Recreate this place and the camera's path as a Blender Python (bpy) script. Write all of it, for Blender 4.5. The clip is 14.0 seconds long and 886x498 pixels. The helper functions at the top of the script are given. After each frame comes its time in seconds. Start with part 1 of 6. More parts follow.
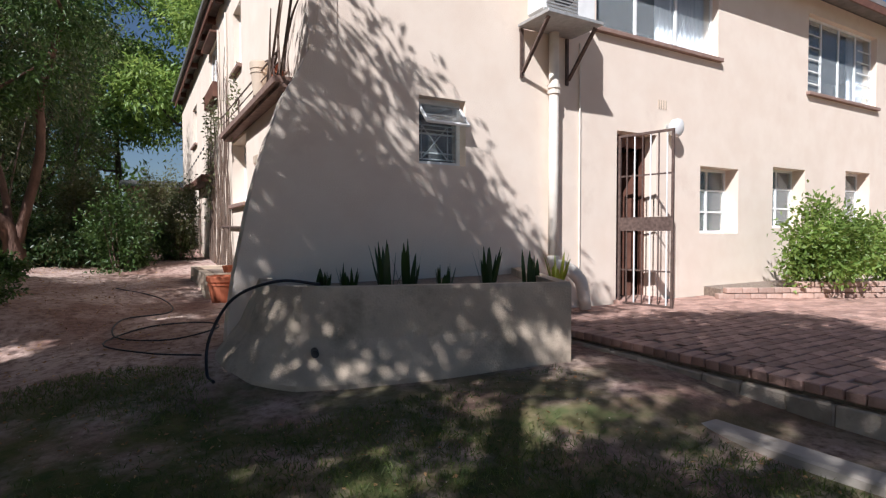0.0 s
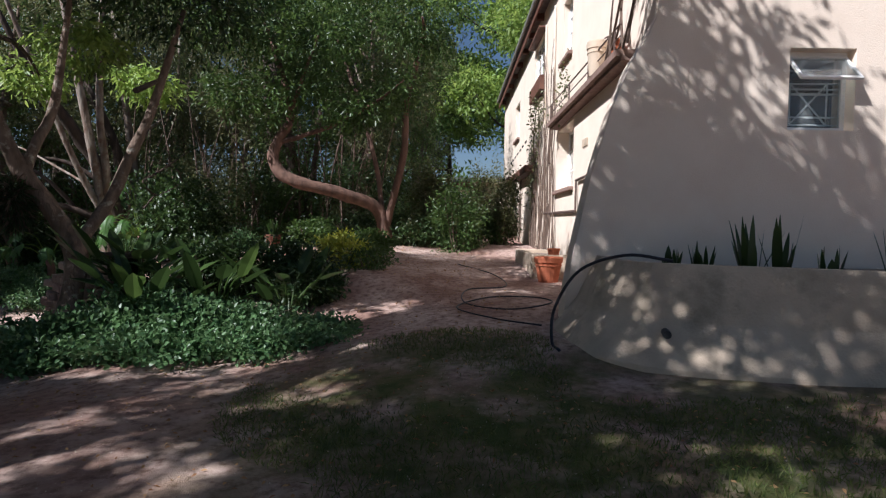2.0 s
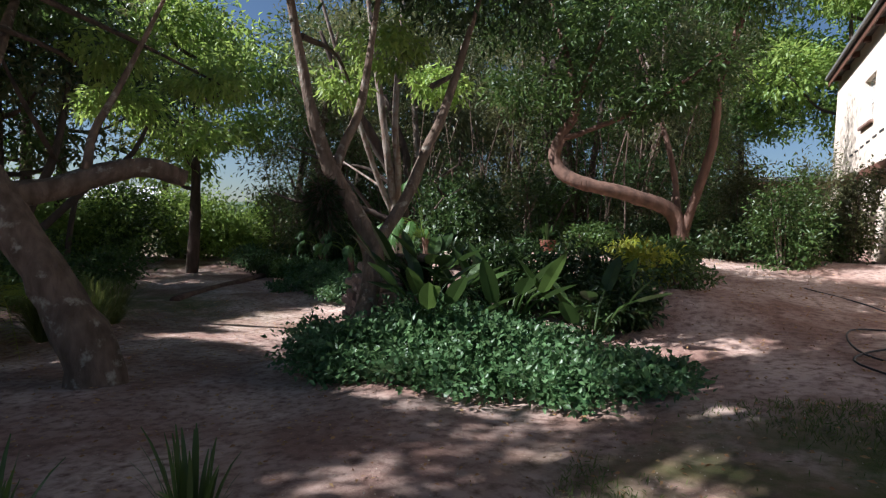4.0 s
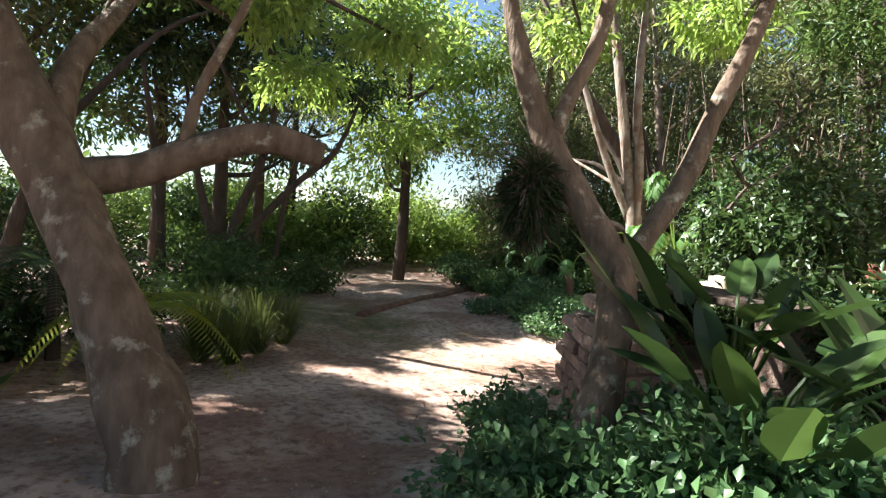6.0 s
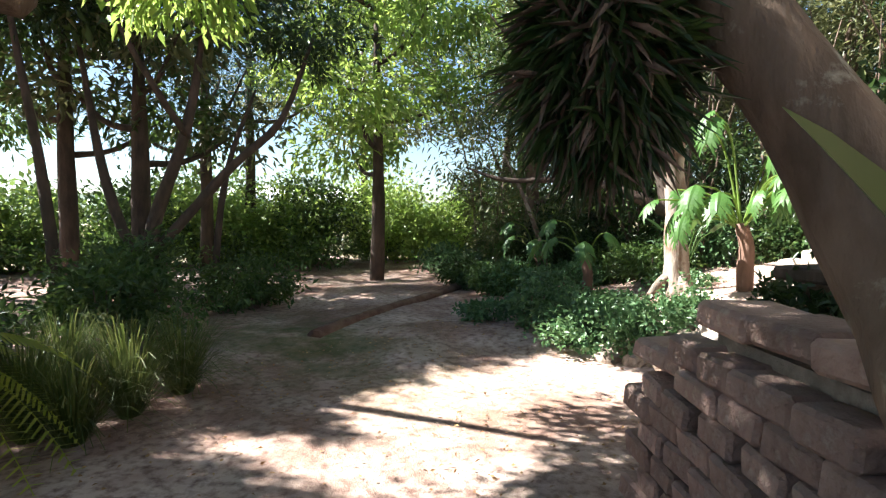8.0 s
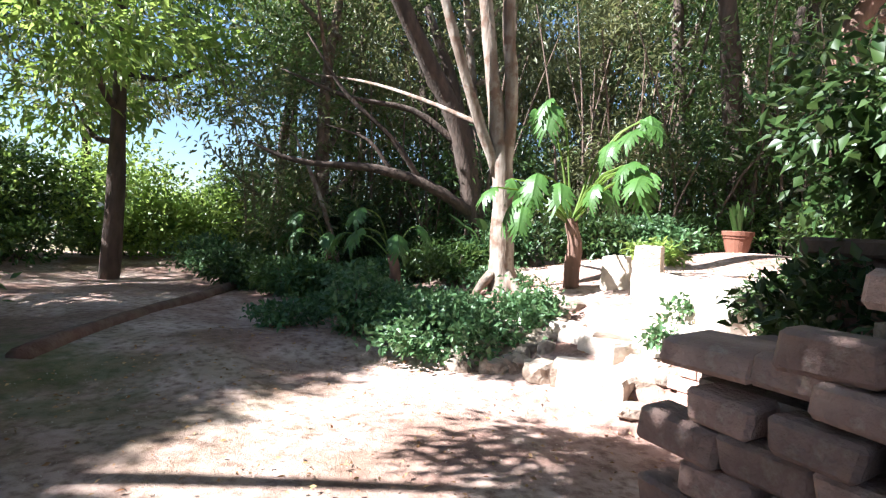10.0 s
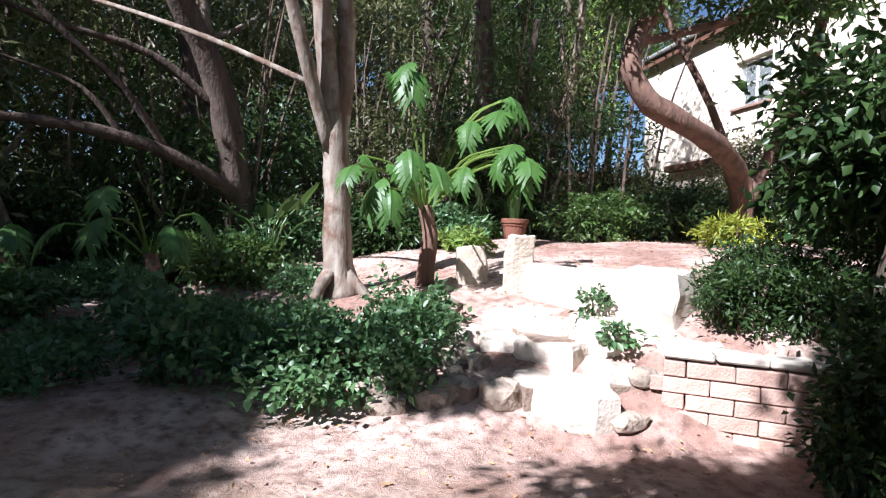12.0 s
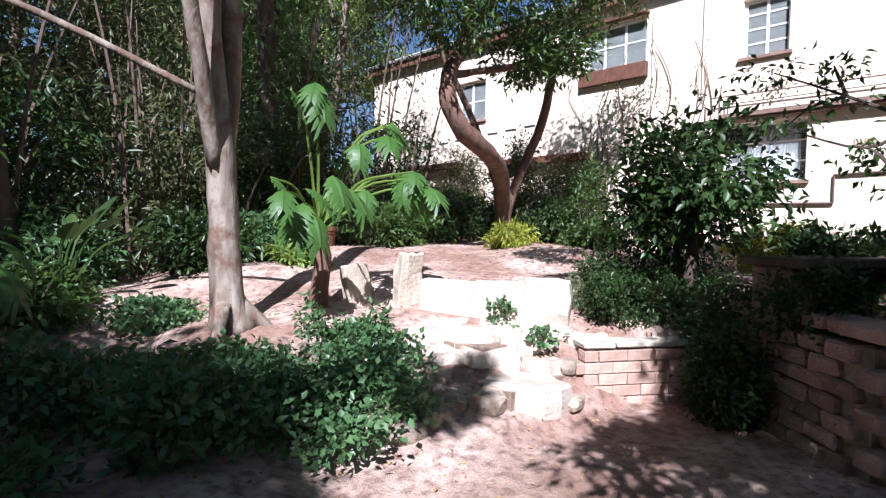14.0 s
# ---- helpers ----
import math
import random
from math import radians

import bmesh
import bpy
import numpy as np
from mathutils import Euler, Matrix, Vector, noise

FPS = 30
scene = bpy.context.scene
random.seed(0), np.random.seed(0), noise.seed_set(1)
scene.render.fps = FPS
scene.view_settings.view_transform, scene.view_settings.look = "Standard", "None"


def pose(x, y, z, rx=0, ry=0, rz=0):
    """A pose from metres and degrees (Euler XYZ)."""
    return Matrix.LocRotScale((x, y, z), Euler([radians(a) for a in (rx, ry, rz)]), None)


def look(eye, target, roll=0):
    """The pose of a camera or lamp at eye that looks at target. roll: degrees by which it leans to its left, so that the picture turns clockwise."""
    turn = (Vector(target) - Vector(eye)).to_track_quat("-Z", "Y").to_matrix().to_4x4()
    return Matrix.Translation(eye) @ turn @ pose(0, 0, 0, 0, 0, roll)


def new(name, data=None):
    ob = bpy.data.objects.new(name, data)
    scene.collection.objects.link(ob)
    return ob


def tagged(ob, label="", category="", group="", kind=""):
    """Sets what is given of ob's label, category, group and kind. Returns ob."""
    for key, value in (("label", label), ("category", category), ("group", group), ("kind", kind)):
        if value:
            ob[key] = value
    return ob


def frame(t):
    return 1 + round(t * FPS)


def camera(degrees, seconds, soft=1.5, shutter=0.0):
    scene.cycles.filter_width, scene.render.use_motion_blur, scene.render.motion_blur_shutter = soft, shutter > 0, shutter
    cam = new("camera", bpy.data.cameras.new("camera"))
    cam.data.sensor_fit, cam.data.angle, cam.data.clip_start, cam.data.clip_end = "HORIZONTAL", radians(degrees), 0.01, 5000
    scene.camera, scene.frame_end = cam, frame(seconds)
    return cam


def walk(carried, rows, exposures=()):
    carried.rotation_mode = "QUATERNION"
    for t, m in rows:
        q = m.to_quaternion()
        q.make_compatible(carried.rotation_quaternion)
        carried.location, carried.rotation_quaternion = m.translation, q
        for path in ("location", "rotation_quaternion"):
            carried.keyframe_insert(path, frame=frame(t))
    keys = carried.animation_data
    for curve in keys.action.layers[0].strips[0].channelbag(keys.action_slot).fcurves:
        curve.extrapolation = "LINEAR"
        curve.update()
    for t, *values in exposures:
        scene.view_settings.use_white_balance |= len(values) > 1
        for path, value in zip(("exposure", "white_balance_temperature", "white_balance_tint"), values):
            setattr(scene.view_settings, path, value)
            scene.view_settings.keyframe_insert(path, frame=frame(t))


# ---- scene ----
cam = camera(78.8, 14.0, soft=1.25)
walk(cam, [
    (0.0, pose(0.000, 0.000, 1.300, 88.20, 0.10, -30.00)),
    (0.5, pose(-0.068, 0.009, 1.236, 87.90, -0.20, -21.49)),
    (1.0, pose(-0.128, 0.042, 1.176, 87.80, -0.40, -13.48)),
    (1.5, pose(-0.199, 0.111, 1.136, 87.70, -0.80, -6.07)),
    (2.0, pose(-0.315, 0.219, 1.116, 87.60, -1.00, 0.94)),
    (2.5, pose(-0.439, 0.348, 1.090, 87.50, -1.20, 6.55)),
    (3.0, pose(-0.577, 0.605, 1.080, 87.50, -1.50, 12.67)),
    (3.5, pose(-0.809, 0.903, 1.098, 87.40, -1.70, 19.68)),
    (4.0, pose(-1.112, 1.261, 1.102, 87.40, -2.20, 27.40)),
    (6.3, look((-2.821, 3.401, 1.069), (-4.385, 4.644, 0.969), 2.59)),
    (6.8, look((-3.225, 3.826, 1.016), (-4.817, 5.032, 0.909), 0.17)),
    (7.2, look((-3.623, 4.228, 1.000), (-5.228, 5.414, 0.871), -1.20)),
    (9.3, look((-4.791, 4.814, 0.687), (-5.874, 6.494, 0.625), 3.36)),
    (9.5, look((-4.971, 4.894, 0.665), (-5.973, 6.625, 0.604), 3.38)),
    (10, look((-5.336, 5.066, 0.653), (-6.112, 6.908, 0.583), 3.26)),
    (10.5, look((-5.729, 5.236, 0.628), (-6.175, 7.184, 0.557), 3.17)),
    (11, look((-6.141, 5.481, 0.596), (-6.295, 7.473, 0.527), 3.31)),
    (11.5, look((-6.580, 5.671, 0.591), (-6.459, 7.667, 0.534), 2.95)),
    (12, look((-7.043, 5.879, 0.596), (-6.628, 7.834, 0.542), 2.50)),
    (12.5, look((-7.518, 6.039, 0.630), (-6.842, 7.921, 0.582), 2.13)),
    (13, look((-7.974, 6.222, 0.668), (-7.058, 7.999, 0.618), 1.71)),
    (13.5, look((-8.402, 6.380, 0.738), (-7.254, 8.016, 0.678), 1.51)),
    (14, look((-8.746, 6.484, 0.825), (-7.321, 7.886, 0.757), 1.16)),
], exposures=[
    (0.0, 0.55, 5700, 12), (1.5, 0.65, 5700, 12), (3.0, 0.72, 5600, 12), (4.2, 1.15, 5700, 10), (6.3, 2.45, 6200, 4), (9.5, 2.55, 5800, 8), (11.0, 1.95, 5500, 11), (12.5, 1.35, 5450, 14), (14.0, 1.2, 5400, 15)])

# ---- world, sun, exposure ----
SUN_TO = Vector((-0.80, -0.58, 0.90)).normalized()
world = bpy.data.worlds.new("world")
scene.world = world
world.use_nodes = True
wn = world.node_tree
sky = wn.nodes.new("ShaderNodeTexSky")
sky.sky_type = 'NISHITA'
sky.sun_disc = False
sky.sun_elevation = math.asin(SUN_TO.z)
sky.sun_rotation = math.atan2(SUN_TO.x, SUN_TO.y)
sky.air_density, sky.dust_density, sky.ozone_density = 1.0, 0.6, 1.4
bg = wn.nodes["Background"]
bg.inputs["Strength"].default_value = 0.039
wn.links.new(sky.outputs["Color"], bg.inputs["Color"])
sun_data = bpy.data.lights.new("sun", "SUN")
sun_data.energy = 5.0
sun_data.angle = radians(0.55)
sun_data.color = (1.0, 0.94, 0.87)
sun = new("sun", sun_data)
sun.matrix_world = look(SUN_TO * 40, (0, 0, 0))

# ---- materials ----


def mat(name, color, rough=0.8, color2=None, scale=6.0, bump=0.2, bump_scale=40.0, metal=0.0, spots=None,
        spot_scale=1.5, spot_at=0.55, vary=0.0, sheen=0.3, stretch=(1, 1, 1)):
    """A procedural surface: two mixed tones, broad stains and fine relief."""
    m = bpy.data.materials.new(name)
    m.use_nodes = True
    nt = m.node_tree
    b = nt.nodes["Principled BSDF"]
    b.inputs["Roughness"].default_value = rough
    b.inputs["Metallic"].default_value = metal
    b.inputs["Specular IOR Level"].default_value = sheen
    tc = nt.nodes.new("ShaderNodeTexCoord")
    mp = nt.nodes.new("ShaderNodeMapping")
    mp.inputs["Scale"].default_value = stretch
    nt.links.new(tc.outputs["Object"], mp.inputs["Vector"])
    n1 = nt.nodes.new("ShaderNodeTexNoise")
    n1.inputs["Scale"].default_value = scale
    n1.inputs["Detail"].default_value = 6
    nt.links.new(mp.outputs["Vector"], n1.inputs["Vector"])
    r1 = nt.nodes.new("ShaderNodeMapRange")
    r1.inputs["From Min"].default_value, r1.inputs["From Max"].default_value = 0.35, 0.65
    nt.links.new(n1.outputs["Fac"], r1.inputs["Value"])
    mx = nt.nodes.new("ShaderNodeMix")
    mx.data_type = 'RGBA'
    mx.inputs["A"].default_value = (*color, 1)
    mx.inputs["B"].default_value = (*(color2 or tuple(c * 0.8 for c in color)), 1)
    nt.links.new(r1.outputs["Result"], mx.inputs["Factor"])
    out = mx.outputs["Result"]
    if spots:
        n2 = nt.nodes.new("ShaderNodeTexNoise")
        n2.inputs["Scale"].default_value = spot_scale
        n2.inputs["Detail"].default_value = 8
        n2.inputs["Roughness"].default_value = 0.65
        nt.links.new(tc.outputs["Object"], n2.inputs["Vector"])
        r2 = nt.nodes.new("ShaderNodeMapRange")
        r2.inputs["From Min"].default_value, r2.inputs["From Max"].default_value = spot_at, spot_at + 0.12
        nt.links.new(n2.outputs["Fac"], r2.inputs["Value"])
        m2 = nt.nodes.new("ShaderNodeMix")
        m2.data_type = 'RGBA'
        nt.links.new(out, m2.inputs["A"])
        m2.inputs["B"].default_value = (*spots, 1)
        nt.links.new(r2.outputs["Result"], m2.inputs["Factor"])
        out = m2.outputs["Result"]
    if vary:
        oi = nt.nodes.new("ShaderNodeObjectInfo")
        ge = nt.nodes.new("ShaderNodeNewGeometry")
        ad = nt.nodes.new("ShaderNodeMath")
        ad.operation = 'ADD'
        nt.links.new(oi.outputs["Random"], ad.inputs[0])
        nt.links.new(ge.outputs["Random Per Island"], ad.inputs[1])
        fr = nt.nodes.new("ShaderNodeMath")
        fr.operation = 'FRACT'
        nt.links.new(ad.outputs[0], fr.inputs[0])
        r3 = nt.nodes.new("ShaderNodeMapRange")
        r3.inputs["To Min"].default_value, r3.inputs["To Max"].default_value = 1 - vary, 1 + vary
        nt.links.new(fr.outputs[0], r3.inputs["Value"])
        hs = nt.nodes.new("ShaderNodeHueSaturation")
        nt.links.new(out, hs.inputs["Color"])
        nt.links.new(r3.outputs["Result"], hs.inputs["Value"])
        out = hs.outputs["Color"]
    nt.links.new(out, b.inputs["Base Color"])
    if bump:
        n3 = nt.nodes.new("ShaderNodeTexNoise")
        n3.inputs["Scale"].default_value = bump_scale
        n3.inputs["Detail"].default_value = 5
        nt.links.new(mp.outputs["Vector"], n3.inputs["Vector"])
        bp = nt.nodes.new("ShaderNodeBump")
        bp.inputs["Strength"].default_value = bump
        bp.inputs["Distance"].default_value = 0.02
        nt.links.new(n3.outputs["Fac"], bp.inputs["Height"])
        nt.links.new(bp.outputs["Normal"], b.inputs["Normal"])
    return m


def leaf_mat(name, color, color2, gloss=0.45, through_light=0.35, vary=0.35):
    """Leaves: two greens mixed leaf by leaf, part of the light shining through."""
    m = bpy.data.materials.new(name)
    m.use_nodes = True
    nt = m.node_tree
    b = nt.nodes["Principled BSDF"]
    b.inputs["Roughness"].default_value = gloss
    b.inputs["Specular IOR Level"].default_value = 0.45
    ge = nt.nodes.new("ShaderNodeNewGeometry")
    mx = nt.nodes.new("ShaderNodeMix")
    mx.data_type = 'RGBA'
    mx.inputs["A"].default_value = (*color, 1)
    mx.inputs["B"].default_value = (*color2, 1)
    nt.links.new(ge.outputs["Random Per Island"], mx.inputs["Factor"])
    tc = nt.nodes.new("ShaderNodeTexCoord")
    no = nt.nodes.new("ShaderNodeTexNoise")
    no.inputs["Scale"].default_value = 1.3
    nt.links.new(tc.outputs["Object"], no.inputs["Vector"])
    mr = nt.nodes.new("ShaderNodeMapRange")
    mr.inputs["From Min"].default_value, mr.inputs["From Max"].default_value = 0.3, 0.7
    mr.inputs["To Min"].default_value, mr.inputs["To Max"].default_value = 1 - vary, 1 + vary
    nt.links.new(no.outputs["Fac"], mr.inputs["Value"])
    hs = nt.nodes.new("ShaderNodeHueSaturation")
    nt.links.new(mx.outputs["Result"], hs.inputs["Color"])
    nt.links.new(mr.outputs["Result"], hs.inputs["Value"])
    nt.links.new(hs.outputs["Color"], b.inputs["Base Color"])
    tl = nt.nodes.new("ShaderNodeBsdfTranslucent")
    h2 = nt.nodes.new("ShaderNodeHueSaturation")
    h2.inputs["Value"].default_value = 1.5
    h2.inputs["Hue"].default_value = 0.48
    nt.links.new(hs.outputs["Color"], h2.inputs["Color"])
    nt.links.new(h2.outputs["Color"], tl.inputs["Color"])
    ms = nt.nodes.new("ShaderNodeMixShader")
    ms.inputs[0].default_value = through_light
    nt.links.new(b.outputs[0], ms.inputs[1])
    nt.links.new(tl.outputs[0], ms.inputs[2])
    nt.links.new(ms.outputs[0], nt.nodes["Material Output"].inputs["Surface"])
    return m


PLASTER = mat("cream plaster", (0.80, 0.68, 0.56), 0.9, (0.76, 0.63, 0.51), 3, 0.25, 90, spots=(0.70, 0.57, 0.46), spot_scale=0.9, spot_at=0.6)
PLASTER_OLD = mat("weathered plaster", (0.60, 0.48, 0.36), 0.92, (0.46, 0.37, 0.28), 4, 0.4, 60, spots=(0.33, 0.27, 0.20), spot_scale=1.6, spot_at=0.55)
WHITE = mat("white paint", (0.80, 0.79, 0.76), 0.5, (0.72, 0.71, 0.68), 8, 0.05, 60)
PIPE = mat("cream painted pipe", (0.78, 0.70, 0.60), 0.55, (0.70, 0.62, 0.52), 8, 0.05, 60)
BROWN = mat("brown paint", (0.16, 0.075, 0.05), 0.6, (0.11, 0.05, 0.035), 8, 0.1, 60)
STEEL = mat("rusty painted steel", (0.16, 0.11, 0.09), 0.6, (0.09, 0.06, 0.05), 25, 0.2, 90, metal=0.3)
GREY = mat("grey metal", (0.50, 0.49, 0.47), 0.45, (0.40, 0.39, 0.37), 20, 0.05, 60, metal=0.4)
# near-black stands for the shade inside unlit rooms
UNLIT_ROOM = mat("near-black for unlit rooms", (0.05, 0.045, 0.04), 0.9, (0.03, 0.028, 0.025), 3, 0)
SILLBRICK = mat("brown brick sill", (0.30, 0.20, 0.16), 0.85, (0.22, 0.14, 0.11), 12, 0.4, 60, vary=0.2)
CURTAIN = mat("pale curtain", (0.75, 0.75, 0.78), 0.9, (0.55, 0.56, 0.62), 5, 0.1, 30, stretch=(6, 6, 0.6))
ROOF = mat("grey roof sheet", (0.22, 0.20, 0.19), 0.7, (0.15, 0.14, 0.13), 6, 0.2, 30)
BRICK = mat("worn pinkish brick", (0.54, 0.37, 0.30), 0.92, (0.44, 0.28, 0.22), 9, 0.5, 70, spots=(0.24, 0.16, 0.13), spot_scale=7, spot_at=0.62, vary=0.18)
PALEBRICK = mat("worn pale brick", (0.50, 0.36, 0.29), 0.9, (0.40, 0.26, 0.20), 9, 0.5, 70, spots=(0.60, 0.52, 0.45), spot_scale=5, spot_at=0.6, vary=0.25)
MORTAR = mat("dirty mortar", (0.30, 0.24, 0.19), 0.95, (0.20, 0.155, 0.12), 20, 0.5, 90)
OLDBRICK = mat("weathered purple brown brick", (0.36, 0.25, 0.205), 0.92, (0.24, 0.155, 0.13), 6, 0.9, 45, spots=(0.42, 0.36, 0.29), spot_scale=4, spot_at=0.6, vary=0.3)
PAVER = mat("brick paver", (0.47, 0.30, 0.24), 0.9, (0.36, 0.22, 0.17), 8, 0.4, 80, spots=(0.28, 0.21, 0.17), spot_scale=2, spot_at=0.6, vary=0.25)
STONE = mat("pale sandstone", (0.52, 0.44, 0.35), 0.9, (0.40, 0.33, 0.26), 7, 0.7, 30, spots=(0.26, 0.21, 0.17), spot_scale=3.5, spot_at=0.6, vary=0.15)
ROCK = mat("weathered garden rock", (0.40, 0.325, 0.255), 0.93, (0.29, 0.225, 0.175), 8, 0.9, 35, spots=(0.16, 0.12, 0.095), spot_scale=6, spot_at=0.55, vary=0.25)
SOILSTONE = mat("packed soil and crushed stone", (0.30, 0.22, 0.165), 0.95, (0.20, 0.145, 0.11), 9, 0.6, 60, spots=(0.42, 0.34, 0.26), spot_scale=12, spot_at=0.6)
FLAG = mat("worn pale step stone", (0.55, 0.47, 0.40), 0.92, (0.46, 0.38, 0.31), 6, 0.5, 40, spots=(0.33, 0.26, 0.21), spot_scale=5, spot_at=0.6, vary=0.12)
CONCRETE = mat("old concrete", (0.52, 0.46, 0.39), 0.92, (0.42, 0.36, 0.30), 5, 0.25, 35, spots=(0.24, 0.20, 0.16), spot_scale=3, spot_at=0.62)
TERRACOTTA = mat("terracotta", (0.44, 0.13, 0.06), 0.75, (0.36, 0.11, 0.055), 10, 0.15, 70, spots=(0.25, 0.10, 0.06), spot_scale=6, spot_at=0.65)
BARK = mat("grey brown bark", (0.19, 0.135, 0.10), 0.95, (0.10, 0.07, 0.05), 12, 1.0, 34, spots=(0.36, 0.33, 0.27), spot_scale=7, spot_at=0.57, stretch=(1, 1, 0.35))
DARKCLAY = mat("dark clay", (0.19, 0.08, 0.05), 0.8, (0.17, 0.07, 0.045), 8, 0.3, 50)
BARKDARK = mat("dark bark", (0.10, 0.07, 0.055), 0.95, (0.06, 0.045, 0.035), 9, 1.0, 30, stretch=(1, 1, 0.35))
BARKPALE = mat("pale peeling bark", (0.34, 0.29, 0.24), 0.9, (0.13, 0.09, 0.065), 9, 0.9, 22, spots=(0.16, 0.10, 0.07), spot_scale=6, spot_at=0.5, stretch=(1, 1, 0.22))
BARKRED = mat("reddish bark", (0.19, 0.11, 0.08), 0.9, (0.10, 0.06, 0.045), 7, 0.8, 28, stretch=(1, 1, 0.4))
LOGWOOD = mat("fallen log bark", (0.13, 0.07, 0.05), 0.95, (0.20, 0.13, 0.09), 8, 1.0, 30)
HOSE = mat("black hose", (0.02, 0.02, 0.025), 0.4, (0.03, 0.03, 0.04), 10, 0)
VINEWOOD = mat("dry vine stems", (0.17, 0.12, 0.09), 0.95, (0.10, 0.07, 0.055), 20, 0.4, 60)
WHITEROOF = mat("far white roof", (0.80, 0.78, 0.76), 0.7, (0.7, 0.68, 0.66), 4, 0.1, 30)
FLOWER = leaf_mat("orange petals", (0.75, 0.20, 0.03), (0.7, 0.30, 0.05))
# black that stands for the shade inside small openings
OPENING_BLACK = mat("black for shade in openings", (0.03, 0.03, 0.035), 0.5, (0.05, 0.045, 0.04), 8, 0.1, 40)

L_DARK = leaf_mat("dark leaves", (0.022, 0.050, 0.014), (0.05, 0.085, 0.022), 0.4, 0.3)
L_MID = leaf_mat("green leaves", (0.042, 0.085, 0.02), (0.085, 0.14, 0.034), 0.4, 0.35)
L_LIGHT = leaf_mat("light green leaves", (0.15, 0.25, 0.05), (0.25, 0.34, 0.08), 0.45, 0.45)
L_OLIVE = leaf_mat("olive leaves", (0.075, 0.092, 0.034), (0.145, 0.15, 0.062), 0.45, 0.35)
L_DUSTY = leaf_mat("pale dusty leaves", (0.15, 0.21, 0.11), (0.24, 0.30, 0.16), 0.55, 0.3)
L_COVER = leaf_mat("ground cover leaves", (0.055, 0.12, 0.045), (0.115, 0.20, 0.08), 0.4, 0.3)
L_BIG = leaf_mat("big glossy leaves", (0.06, 0.15, 0.03), (0.11, 0.21, 0.045), 0.45, 0.3)
L_YELLOW = leaf_mat("yellow green leaves", (0.22, 0.28, 0.03), (0.32, 0.34, 0.05), 0.45, 0.45)
L_BLUE = leaf_mat("blue green needles", (0.035, 0.07, 0.05), (0.06, 0.10, 0.065), 0.6, 0.2)
L_GRASS = leaf_mat("grass blades", (0.06, 0.10, 0.02), (0.15, 0.17, 0.05), 0.5, 0.35)
L_DRY = leaf_mat("dry leaves", (0.28, 0.14, 0.06), (0.42, 0.28, 0.12), 0.7, 0.2)


def glass_mat():
    m = bpy.data.materials.new("window glass")
    m.use_nodes = True
    b = m.node_tree.nodes["Principled BSDF"]
    b.inputs["Base Color"].default_value = (0.85, 0.9, 0.9, 1)
    b.inputs["Roughness"].default_value = 0.03
    b.inputs["Transmission Weight"].default_value = 0.9
    b.inputs["IOR"].default_value = 1.35
    return m


GLASS = glass_mat()


def ground_mat():
    """Reddish bare soil with pale dusty places, grass-tinted where the lawn is, and litter."""
    m = bpy.data.materials.new("reddish soil and thin lawn")
    m.use_nodes = True
    nt = m.node_tree
    b = nt.nodes["Principled BSDF"]
    b.inputs["Roughness"].default_value = 0.95
    b.inputs["Specular IOR Level"].default_value = 0.15
    tc = nt.nodes.new("ShaderNodeTexCoord")

    def noise_node(scale, detail=6, rough=0.6):
        n = nt.nodes.new("ShaderNodeTexNoise")
        n.inputs["Scale"].default_value = scale
        n.inputs["Detail"].default_value = detail
        n.inputs["Roughness"].default_value = rough
        nt.links.new(tc.outputs["Object"], n.inputs["Vector"])
        return n

    def ramp(src, a, z):
        r = nt.nodes.new("ShaderNodeMapRange")
        r.inputs["From Min"].default_value, r.inputs["From Max"].default_value = a, z
        nt.links.new(src, r.inputs["Value"])
        return r.outputs["Result"]

    def mix(fac, a, bb):
        x = nt.nodes.new("ShaderNodeMix")
        x.data_type = 'RGBA'
        nt.links.new(fac, x.inputs["Factor"])
        for s, v in (("A", a), ("B", bb)):
            if isinstance(v, tuple):
                x.inputs[s].default_value = (*v, 1)
            else:
                nt.links.new(v, x.inputs[s])
        return x.outputs["Result"]

    soil = mix(ramp(noise_node(1.2).outputs["Fac"], 0.4, 0.62), (0.31, 0.19, 0.15), (0.60, 0.455, 0.385))
    soil = mix(ramp(noise_node(14, 8).outputs["Fac"], 0.45, 0.7), soil, (0.17, 0.10, 0.08))
    soil = mix(ramp(noise_node(60, 4, 0.7).outputs["Fac"], 0.62, 0.7), soil, (0.50, 0.40, 0.31))
    grass = mix(ramp(noise_node(5, 8).outputs["Fac"], 0.4, 0.6), (0.075, 0.10, 0.03), (0.16, 0.14, 0.06))
    lawn = nt.nodes.new("ShaderNodeAttribute")
    lawn.attribute_name = "lawn"
    ad = nt.nodes.new("ShaderNodeMath")
    ad.operation = 'MULTIPLY'
    nt.links.new(lawn.outputs["Fac"], ad.inputs[0])
    nt.links.new(ramp(noise_node(2.2, 7).outputs["Fac"], 0.33, 0.55), ad.inputs[1])
    nt.links.new(mix(ad.outputs[0], soil, grass), b.inputs["Base Color"])
    bp = nt.nodes.new("ShaderNodeBump")
    bp.inputs["Strength"].default_value = 0.6
    bp.inputs["Distance"].default_value = 0.03
    nt.links.new(noise_node(45, 8, 0.7).outputs["Fac"], bp.inputs["Height"])
    nt.links.new(bp.outputs["Normal"], b.inputs["Normal"])
    return m


GROUND = ground_mat()

# ---- mesh helpers ----


def finish(name, bm, material, smooth=False):
    me = bpy.data.meshes.new(name)
    bm.to_mesh(me)
